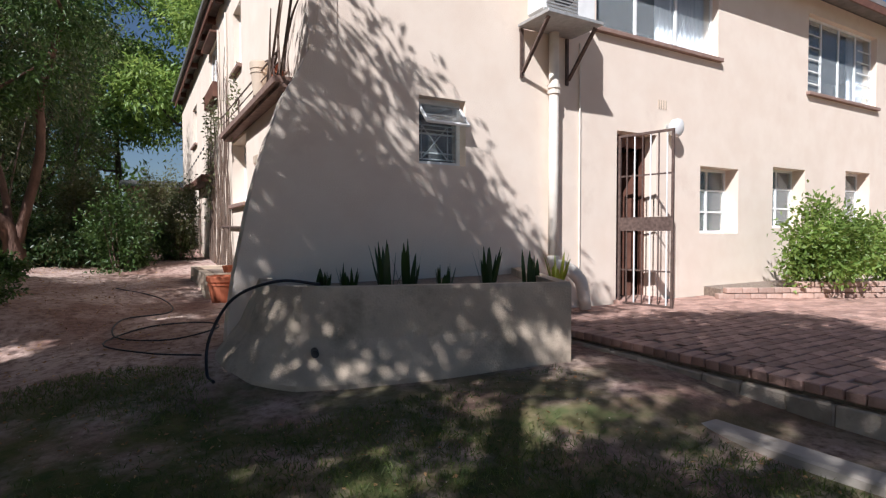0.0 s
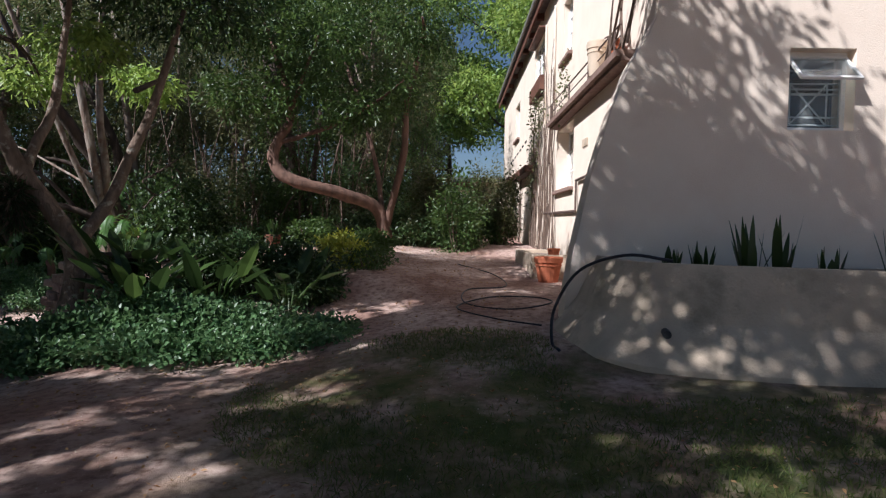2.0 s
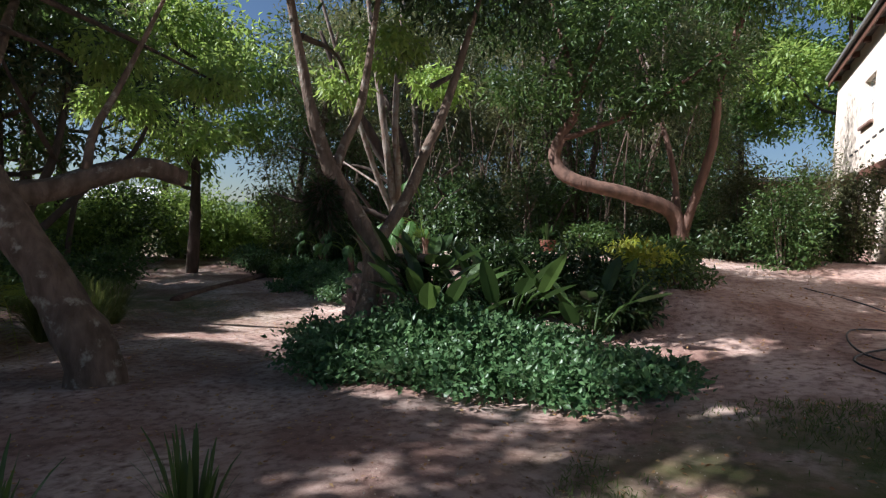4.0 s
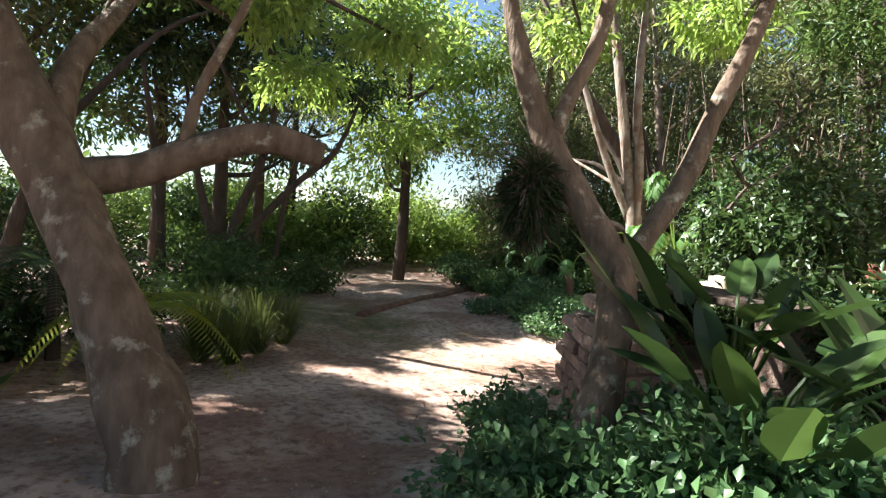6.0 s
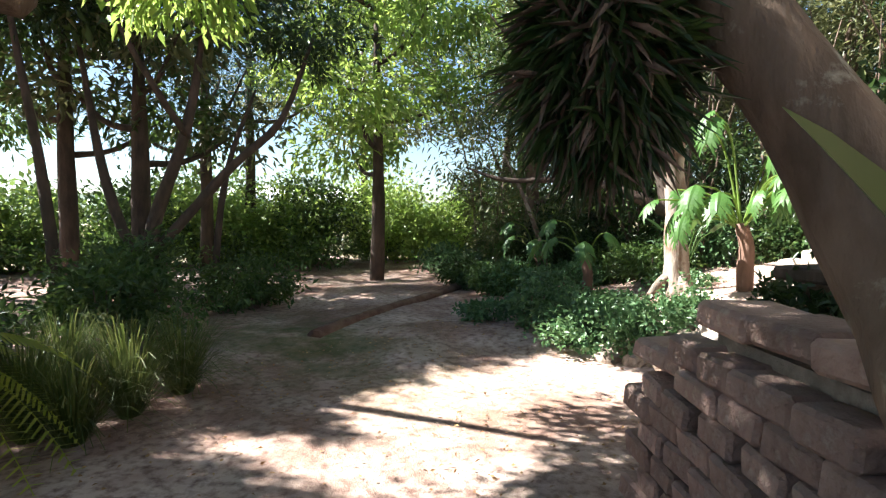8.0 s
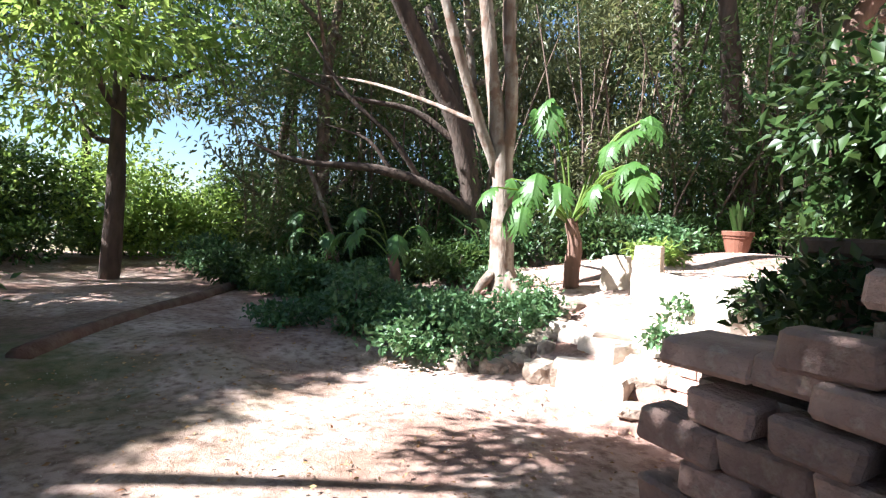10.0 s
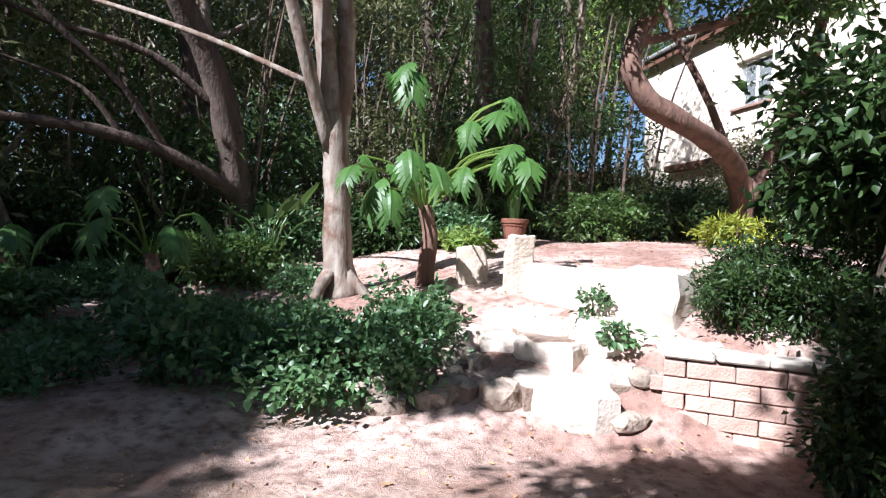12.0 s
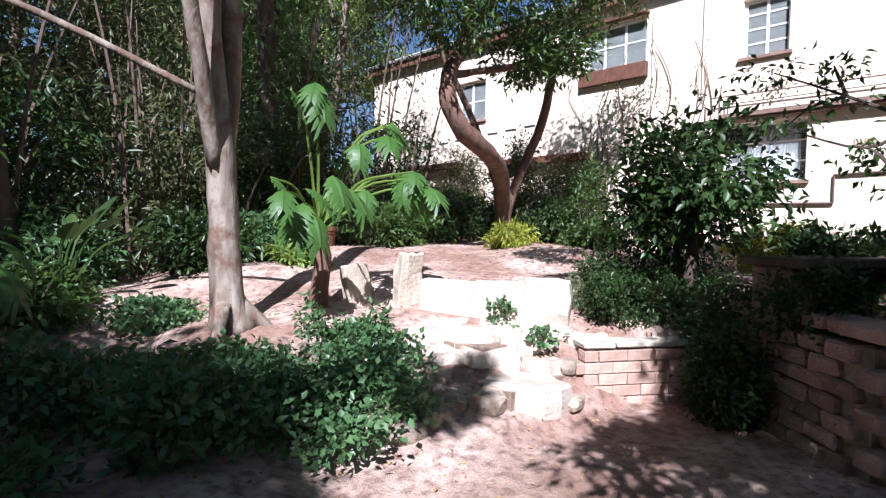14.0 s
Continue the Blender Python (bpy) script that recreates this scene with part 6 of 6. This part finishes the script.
    pts = [(1.44, y0, gz(1.3, y0) - 0.1)]
    zz = pts[0][2]
    yy = y0
    while zz < top:
        zz += 0.45
        yy += q7.gauss(0, 0.12)
        pts.append((1.46 + q7.uniform(-0.03, 0.015), yy, zz))
    b = bmesh.new()
    r = q7.uniform(0.007, 0.022)
    tube(b, pts, [r, r * 0.8, r * 0.35], 5, 0.2, 2)
    part("vine_stem", b, VINEWOOD, vine)
crown("vine_leaves", [(1.38, 11.3, 3.4, .06, .7, .5), (1.38, 12.0, 2.4, .06, .5, .6), (1.4, 8.9, 3.3, 0.04, 0.3, 0.4)], 500, .07, .04, L_OLIVE, 860, parent=vine, clump=0.3)
# climbing thorny stems near the corner
vine2 = thing("corner_vine", "dry twisted vine branches at the ledge by the house corner", "vine")
for k in range(9):
    b = bmesh.new()
    s0 = Vector((1.36, 6.0 + q7.uniform(-.5, .4), 2.93))
    e0 = s0 + Vector((q7.uniform(-0.05, 0.05), q7.uniform(-0.9, 0.5), q7.uniform(0.2, 0.9)))
    m0 = (s0 + e0) / 2 + Vector((0, q7.uniform(-0.2, 0.2), q7.uniform(-0.1, 0.2)))
    tube(b, [s0, m0, e0], [0.016, 0.013, 0.006], 5, 0.2)
    part("vine_stem", b, VINEWOOD, vine2)

# garden hose
hose = thing("garden_hose", "black garden hose looped from the planter along the ground", "hose")
bm = bmesh.new()
tube(bm, [(1.25, 4.05, 0.90), (0.95, 4.15, 0.93), (0.66, 4.32, 0.80), (0.50, 4.42, 0.50), (0.47, 4.35, 0.25), (0.5, 4.2, gz(0.5, 4.2) + 0.012)], [0.012, 0.012], 7, 0, 6)
part("hose_end", bm, HOSE, hose, smooth=True)
bm = bmesh.new()
line = [(0.50, 5.0, 0), (0.1, 5.3, 0), (-0.25, 5.9, 0), (0.15, 6.4, 0), (0.65, 6.3, 0), (0.75, 5.9, 0), (0.3, 5.7, 0), (-0.15, 6.1, 0), (-0.1, 6.9, 0), (0.4, 7.2, 0), (0.3, 8.2, 0), (-0.2, 9.0, 0)]
tube(bm, [(x, y, gz(x, y) + 0.014 + 0.004 * (i % 3)) for i, (x, y, _) in enumerate(line)], [0.008, 0.008], 6, 0, 6)
part("hose_coil", bm, HOSE, hose, smooth=True)

# far buildings and hills
ob_ = thing("outbuilding", "white outbuilding with a brown fascia at the drive's end", "building")
part("wall", boxes((-0.1, 6.5, 24.4, 28.0, 1.0, 3.1)), PLASTER, ob_, "white plastered wall")
part("roof", box(bmesh.new(), -0.4, 6.8, -2.0, 2.0, 0, 0.14, m=pose(0, 26.2, 3.25, 8)), ROOF, ob_)
part("fascia", boxes((-0.4, 6.8, 24.10, 24.16, 2.86, 3.10)), BROWN, ob_, "dark brown fascia")
part("plinth", boxes((-0.13, 6.5, 24.37, 24.40, 1.0, 1.65)), BROWN, ob_)
wh = thing("far_house", "long white house far beyond the hedge", "building", at=(-45, 22, -0.6))
wh.matrix_world = pose(-44, 24, -0.4, 0, 0, 60)
part("wall", boxes((-7, 7, -3, 3, 0, 2.4)), WHITE, wh)
bm = bmesh.new()
v = [bm.verts.new(c) for c in ((-7.5, -3.5, 2.4), (7.5, -3.5, 2.4), (7.5, 3.5, 2.4), (-7.5, 3.5, 2.4), (-6, 0, 3.6), (6, 0, 3.6))]
for f in ((0, 1, 5, 4), (2, 3, 4, 5), (0, 4, 3), (1, 2, 5), (3, 2, 1, 0)):
    bm.faces.new([v[i] for i in f])
part("roof", bm, WHITEROOF, wh, "white roof")
# near-black panels; the shade of the rooms behind is in their colour
for i in range(4):
    part("window", boxes((-5.5 + i * 3, -4.5 + i * 3, -3.03, -2.995, 0.9, 1.8)), UNLIT_ROOM, wh)
hill = mat("hazy wooded hill", (0.10, 0.13, 0.09), 1.0, (0.07, 0.10, 0.06), 0.05, 0)
bm = bmesh.new()
for ring in range(2):
    pts = []
    for i in range(97):
        a = math.radians(i * 3.75)
        r = 260 + ring * 120
        hgt = 0 if ring == 0 else 14 + 10 * noise.noise(Vector((math.cos(a) * 2, math.sin(a) * 2, 1))) + 4 * noise.noise(Vector((math.cos(a) * 9, math.sin(a) * 9, 2)))
        pts.append(bm.verts.new((r * math.cos(a), r * math.sin(a), hgt - 4)))
    if ring:
        for i in range(96):
            bm.faces.new((old[i], old[i + 1], pts[i + 1], pts[i]))
    old = pts
part("backdrop", bm, hill, None, "distant wooded hills", kind="structure")
# scattered far bushes so that the distance is green
fb = []
rng = np.random.default_rng(44)
for i in range(90):
    a, r = rng.uniform(0, 2 * math.pi), rng.uniform(28, 75)
    x, y = -5 + r * math.cos(a), 6 + r * math.sin(a)
    if -2 < x < 22 and -4 < y < 34:
        continue
    h = rng.uniform(1.5, 5)
    fb.append((x, y, gz(x, y) + h * 0.4, rng.uniform(1.5, 3.5), rng.uniform(1.5, 3.5), h * 0.6))
crown("far_woods", fb, 70000, 0.45, 0.26, L_MID, 900, clumps=60, clump=0.2, label="mass of far green bushes and trees")
bpy.data.objects["far_woods"]["kind"] = "stuff"

# ---- pieces of walls, steps and paving ----


def piece_mesh(name, lx, ly, lz, material, seed, rough=0.06, bevel=0.008):
    bm = bmesh.new()
    box(bm, -lx / 2, lx / 2, -ly / 2, ly / 2, -lz / 2, lz / 2)
    r = random.Random(seed)
    for v in bm.verts:
        v.co += Vector((r.uniform(-1, 1) * lx, r.uniform(-1, 1) * ly, r.uniform(-1, 1) * lz)) * rough
    bmesh.ops.bevel(bm, geom=list(bm.edges), offset=bevel, segments=1, affect='EDGES')
    return finish(name, bm, material)


def put(name, me, parent, m):
    ob = new(name, me)
    ob.parent = parent
    ob.matrix_basis = m
    return ob


rp = random.Random(5)
bed = bpy.data.objects["terrace_bed"]
paver_me = [piece_mesh("paver", 0.212, 0.102, 0.05, PAVER, s, 0.012, 0.005) for s in range(4)]
spots = []
for j in range(int((TY1 - TY0) / 0.11)):
    for i in range(int((TX1 - TX0) / 0.222)):
        x, y = TX0 + 0.11 + i * 0.222 + (j % 2) * 0.111, TY0 + 0.06 + j * 0.11
        if x < TX1 - 0.1 and y < TY1 - 0.05:
            spots.append((x, y))
spots.sort(key=lambda p: math.hypot(p[0] - 4.6, p[1] - 2.6))
for x, y in spots[:300]:
    put("paver", rp.choice(paver_me), bed, pose(x, y, TZ - 0.022 + rp.uniform(-0.004, 0.004), rp.uniform(-1, 1), rp.uniform(-1, 1), rp.uniform(-1, 1)))
vs, fs = [], []
for x, y in spots[300:]:
    z = TZ + rp.uniform(-0.003, 0.004)
    k = len(vs)
    a, b = 0.105, 0.05
    vs += [(x - a, y - b, z), (x + a, y - b, z), (x + a, y + b, z), (x - a, y + b, z), (x - a - .003, y - b - .003, z - 0.012), (x + a + .003, y - b - .003, z - 0.012), (x + a + .003, y + b + .003, z - 0.012), (x - a - .003, y + b + .003, z - 0.012)]
    fs += [(k, k + 1, k + 2, k + 3), (k + 4, k + 5, k + 1, k), (k + 5, k + 6, k + 2, k + 1), (k + 6, k + 7, k + 3, k + 2), (k + 7, k + 4, k, k + 3)]
me = bpy.data.meshes.new("pavers")
me.from_pydata(vs, [], fs)
me.materials.append(PAVER)
tagged(new("pavers", me), "worn reddish brick pavers of the terrace", "paving", kind="stuff")

# stones of the terrace's edge
tw = bpy.data.objects["terrace_wall"]
edge_me = [piece_mesh("stone", 0.30, 0.17, 0.155, STONE, 20 + s, 0.05, 0.012) for s in range(4)]
for j in range(2):
    for i in range(24):
        put("stone", rp.choice(edge_me), tw, pose(TX0 - 0.10 + rp.uniform(-0.01, 0.01), 4.7 - i * 0.305 - (j % 2) * 0.15, -0.02 + j * 0.165, rp.uniform(-2, 2), rp.uniform(-2, 2), 90 + rp.uniform(-3, 3)))
cap_me = [piece_mesh("cap_brick", 0.225, 0.106, 0.07, PAVER, 40 + s, 0.02, 0.007) for s in range(3)]
for i in range(62):
    put("cap_brick", rp.choice(cap_me), tw, pose(TX0 - 0.07, 4.8 - i * 0.116, TZ - 0.036, 0, rp.uniform(-1.5, 1.5), rp.uniform(-2, 2)))

# raised bed on the terrace
rb = thing("raised_bed", "low whitish brick bed edging by the house", "planter")
pb_me = [piece_mesh("brick", 0.225, 0.106, 0.072, PALEBRICK, 50 + s, 0.02, 0.006) for s in range(4)]
a, b = Vector((7.3, 4.75, 0)), Vector((11.5, 2.6, 0))
d = (b - a).normalized()
ang = math.degrees(math.atan2(d.y, d.x))
for j in range(3):
    for i in range(19):
        if j == 2 and i < 5:
            continue
        q = a + d * (0.12 + i * 0.237 + (j % 2) * 0.118)
        put("brick", rp.choice(pb_me), rb, pose(q.x, q.y, TZ + 0.037 + j * 0.083, 0, 0, ang + rp.uniform(-2, 2)))
part("soil", box(bmesh.new(), 0.1, 4.6, 0.05, 1.6, 0.32, 0.46, m=pose(a.x, a.y, 0, 0, 0, ang)), MORTAR, rb)

# terrace retaining walls of the lower yard: a brick run, its return of rough blocks and the block wing
BRICK_RUN, RETURN, WING = pose(-5.25, 8.48, 0, 0, 0, -32.3), pose(-4.26, 7.80, 0, 0, 0, 225), pose(-5.33, 6.83, 0, 0, 0, -39)
core = part("retaining_wall", box(bmesh.new(), 0.03, 1.25, 0.05, 0.24, -0.62, -0.02, m=BRICK_RUN), MORTAR, None, "worn brick retaining wall of the terrace", kind="structure")
core3 = part("retaining_wall", box(bmesh.new(), 0.0, 1.28, 0.06, 0.26, -0.62, 0.26, m=RETURN), MORTAR, None, "shaded return of the rough block wall", kind="structure")
core2 = part("retaining_wall", box(bmesh.new(), 0.08, 1.30, 0.055, 0.26, -0.62, 0.26, m=WING), MORTAR, None, "rough weathered block wall at the terrace corner", kind="structure")
part("block_bed", box(bmesh.new(), 0.50, 1.30, 0.06, 0.24, 0.26, 0.50, m=WING), MORTAR, core2)
b_me = [piece_mesh("brick", 0.228, 0.11, 0.080, BRICK, 60 + s, 0.015, 0.005) for s in range(4)]
c_me = [piece_mesh("block", 0.205 + 0.03 * (s % 3), 0.14, 0.094 + 0.004 * (s % 2), OLDBRICK, 70 + s, 0.06, 0.014) for s in range(7)]
for j in range(6):
    z = -0.505 + j * 0.087
    for i in range(6):
        x = 0.125 + i * 0.234 + (j % 2) * 0.117
        if x < 1.28:
            put("brick", rp.choice(b_me), core, BRICK_RUN @ pose(x, 0.035 + rp.uniform(-0.004, 0.004), z, rp.uniform(-1, 1), rp.uniform(-0.8, 0.8), rp.uniform(-1, 1)))
    put("brick", piece_mesh("brick", 0.105, 0.11, 0.080, BRICK, 95 + j, 0.02, 0.005), core, BRICK_RUN @ pose(0.065 if j % 2 else 0.0, 0.035, z))
for j in range(8):
    z = -0.50 + j * 0.102
    for i in range(6):
        x = 0.12 + i * 0.242 + (j % 2) * 0.12
        if x < 1.22 and z < 0.20 + 0.10 * (x > 0.7):
            put("block", rp.choice(c_me), core3, RETURN @ pose(x, rp.uniform(-0.012, 0.012), z, rp.uniform(-2, 2), rp.uniform(-2, 2), rp.uniform(-3, 3)))
for j in range(11):
    z = -0.50 + j * 0.102
    for i in range(6):
        x = 0.10 + i * 0.240 + (j % 2) * 0.12
        if x < 1.34 and z < (0.28 if x < 0.42 else 0.50):
            put("block", rp.choice(c_me), core2, WING @ pose(x, rp.uniform(-0.014, 0.014), z + rp.uniform(-.004, .004), rp.uniform(-2, 2), rp.uniform(-2, 2), rp.uniform(-4, 4)))
    if z < 0.5:
        put("block", rp.choice(c_me), core2, WING @ pose(1.32, 0.12, z, rp.uniform(-2, 2), rp.uniform(-2, 2), 90 + rp.uniform(-5, 5)))
for i, (x, z, l) in enumerate(((0.14, 0.345, 0.26), (0.40, 0.345, 0.22), (0.66, 0.575, 0.30), (0.95, 0.585, 0.27), (1.22, 0.58, 0.26))):
    put("coping_stone", piece_mesh("coping_stone", l, 0.26, 0.085, OLDBRICK, 90 + i, 0.06, 0.016), core2, WING @ pose(x, 0.09, z, rp.uniform(-2, 2), 0, rp.uniform(-5, 5)))
for i in range(5):
    put("coping_stone", piece_mesh("coping_stone", 0.25, 0.24, 0.045, CONCRETE, 110 + i, 0.04, 0.010), core, BRICK_RUN @ pose(0.13 + i * 0.255, 0.10, 0.008, rp.uniform(-2, 2), 0, rp.uniform(-4, 4)))
    put("coping_stone", piece_mesh("coping_stone", 0.25, 0.26, 0.08, OLDBRICK, 120 + i, 0.06, 0.014), core3, RETURN @ pose(0.14 + i * 0.255, 0.11, 0.30 + (0.04 if i > 2 else 0), rp.uniform(-2, 2), 0, rp.uniform(-4, 4)))

# dark slab on brick piers behind the block wall
bench = thing("garden_bench", "dark stone slab bench on two brick piers behind the wall", "bench", at=(-4.30, 7.30, 0.14))
bench.matrix_world = pose(-4.28, 7.16, 0.14, 0, 0, -24)
part("slab", box(bmesh.new(), -0.62, 0.85, -0.24, 0.24, 0.50, 0.56, bevel=0.012), BARKDARK, bench, "thin dark slab top")
for x in (-0.42, 0.62):
    part("pier", box(bmesh.new(), x - 0.12, x + 0.12, -0.18, 0.18, -0.05, 0.498, bevel=0.012), OLDBRICK, bench, "rough brick pier")

# garden steps of rough stone and slabs
steps = part("garden_steps", boxes((-6.00, -5.28, 8.55, 9.05, -0.6, -0.20), (-5.80, -5.22, 8.95, 9.60, -0.5, -0.02)), SOILSTONE, None, "worn garden steps of rough stone and packed soil", kind="structure")


def rock_mesh(name, rx, ry, rz, seed, material, squash=0.6):
    """A weathered rock: a faceted lump with flattened top and worn edges."""
    bm = bmesh.new()
    bmesh.ops.create_icosphere(bm, subdivisions=2, radius=1)
    for v in bm.verts:
        c = v.co
        k = 1 / max(abs(c.x), abs(c.y), abs(c.z)) ** squash
        n = noise.noise_vector(c * 1.7 + Vector((seed * 3.1, 0, 0))) * 0.3
        v.co = Vector((c.x * k * rx, c.y * k * ry, c.z * k * rz)) + Vector((n.x * rx, n.y * ry, n.z * rz))
    return finish(name, bm, material)


def flag_mesh(name, rx, ry, h, seed, material):
    """A broad worn step stone: uneven outline, flat dished top, rounded rim, rough flank."""
    q = random.Random(seed)
    bm = bmesh.new()
    n = 14
    out = [1 + q.uniform(-0.13, 0.10) for _ in range(n)]
    rings = []
    for f, z in ((1.0, -h), (1.03, -h * 0.45), (1.0, -h * 0.12), (0.93, 0.0), (0.55, -0.006)):
        ring = []
        for i in range(n):
            a = 2 * math.pi * i / n
            c, s_ = math.cos(a), math.sin(a)
            k = 1 / max(abs(c), abs(s_)) ** 0.55
            ring.append(bm.verts.new((rx * f * out[i] * k * c, ry * f * out[i] * k * s_, z + q.uniform(-1, 1) * (0.010 if f > 0.9 else 0.004))))
        rings.append(ring)
    for a, b in zip(rings, rings[1:]):
        for i in range(n):
            bm.faces.new((a[i], a[(i + 1) % n], b[(i + 1) % n], b[i]))
    bm.faces.new(rings[-1])
    bm.faces.new(rings[0][::-1])
    return finish(name, bm, material)


FLAGS = [(-5.74, 8.64, -0.17, .30, .22, .27, -30), (-5.40, 8.74, -0.10, .15, .15, .30, -20), (-6.02, 8.98, -0.22, .17, .17, .22, 10), (-5.68, 8.98, -0.03, .22, .15, .20, -35),
         (-5.37, 8.98, 0.03, .16, .14, .18, -25), (-5.90, 9.22, -0.05, .17, .15, .18, -20), (-5.58, 9.26, 0.05, .20, .17, .16, -40), (-5.24, 9.24, 0.09, .19, .17, .16, -30),
         (-5.10, 8.93, 0.08, .20, .14, .14, -32), (-5.74, 9.52, 0.06, .19, .17, .14, -45), (-5.48, 9.62, 0.09, .18, .16, .14, -45), (-4.98, 8.62, 0.05, .17, .12, .10, -32), (-6.05, 9.42, -0.03, .14, .13, .14, 0)]
for i, (x, y, z, rx, ry, h, rz) in enumerate(FLAGS):
    put("stone", flag_mesh("stone", rx, ry, h, 200 + i, FLAG), steps, pose(x, y, z, rp.uniform(-3, 3), rp.uniform(-3, 3), rz + rp.uniform(-6, 6)))
q = random.Random(9)
ROCKS = [(-6.08, 8.66, -0.36, .13, .11, .09), (-5.48, 8.42, -0.42, .11, .08, .05), (-5.30, 8.56, -0.40, .08, .07, .06), (-6.30, 8.82, -0.34, .12, .10, .08)]
for i in range(34):
    u = q.random()
    ROCKS.append((-6.12 - 0.75 * q.random() * (1 - 0.2 * u), 8.72 + 1.35 * u, -0.34 + 0.36 * u, q.uniform(.05, .13), q.uniform(.05, .11), q.uniform(.04, .08)))
for i, (x, y, z, rx, ry, rz) in enumerate(ROCKS):
    put("stone", rock_mesh("stone", rx, ry, rz, 240 + i, ROCK), steps, pose(x, y, gz(x, y) + 0.25 * rz, rp.uniform(-8, 8), rp.uniform(-8, 8), rp.uniform(-25, 25)))
# smooth riser between the upright slabs and the squat block
for i in range(2):
    k = (i + 0.5) / 2
    put("riser_stone", piece_mesh("riser_stone", 0.50, 0.20, 0.34, CONCRETE, 280 + i, 0.035, 0.025), steps, pose(-5.44 + 0.44 * k, 9.98 - 0.86 * k, 0.225 + 0.01 * i, 0, 0, -63 + rp.uniform(-3, 3)))


def upright_stone(name, x, y, z, w, t, h, seed, rz, label, material=STONE, tilt=4):
    bm = bmesh.new()
    box(bm, -w / 2, w / 2, -t / 2, t / 2, -0.15, h)
    bmesh.ops.subdivide_edges(bm, edges=list(bm.edges), cuts=3, use_grid_fill=True)
    for v in bm.verts:
        top = v.co.z / h
        v.co.x *= 1 - 0.12 * top ** 2
        v.co += noise.noise_vector(v.co * 6 + Vector((seed, 0, 0))) * 0.035
    bmesh.ops.bevel(bm, geom=[e for e in bm.edges if e.is_manifold and e.calc_face_angle(0) > 0.9], offset=0.01, segments=1, affect='EDGES')
    ob = part(name, bm, material, None, label, category="stone", smooth=False)
    ob.matrix_world = pose(x, y, z, tilt, tilt * 0.5, rz)
    return ob


upright_stone("standing_stone", -5.50, 10.12, 0.08, 0.24, 0.14, 0.54, 1, -15, "upright pale sandstone slab beside the steps", tilt=3)
upright_stone("standing_stone", -5.80, 10.46, 0.12, 0.28, 0.11, 0.38, 2, -5, "leaning pale stone slab by the philodendron", tilt=-6)
upright_stone("step_block", -4.93, 9.00, 0.06, 0.38, 0.28, 0.37, 3, -62, "squat rounded concrete block beside the steps", CONCRETE, 2)
upright_stone("rock", -8.75, 3.95, -0.52, 0.30, 0.24, 0.14, 4, 10, "rounded pale rock at the foot of the tree", STONE, 3)
upright_stone("rock", -2.2, 9.1, 0.50, 0.24, 0.2, 0.14, 5, 70, "small pale rock among ground cover", STONE, 3)

TWIGS = [[-4.1, 6.78, 1.6], [-3.99, 7.17, 1.84], [-3.94, 7.64, 2.1], [-4.0, 7.55, 1.65], [-4.08, 7.04, 1.45], [-4.14, 6.87, 1.27], [-4.06, 7.24, 2.05]]


tw = thing("hanging_bough", "thin dark twiggy bough hanging before the house", "branch")
for k, pts in enumerate(([TWIGS[0], TWIGS[1], TWIGS[2]], [TWIGS[1], TWIGS[3]], [TWIGS[0], TWIGS[4], TWIGS[3]], [TWIGS[5], TWIGS[4]], [TWIGS[1], TWIGS[6]])):
    b = bmesh.new()
    pts = [Vector(p) for p in pts]
    pts = pts if len(pts) > 2 else [pts[0], (pts[0] + pts[1]) / 2 + Vector((0.02, 0.02, 0.05)), pts[1]]
    tube(b, pts, [0.016, 0.011, 0.005], 5, 0.2)
    part("twig_stem", b, BARKDARK, tw)
tw_leaves = crown("leaf_sprays", [(*p, .22, .22, .12) for p in TWIGS], 420, .07, .035, L_DARK, 901, parent=tw, clump=0.25, clumps=10, droop=0.4)
tw_leaves["kind"] = "stuff"
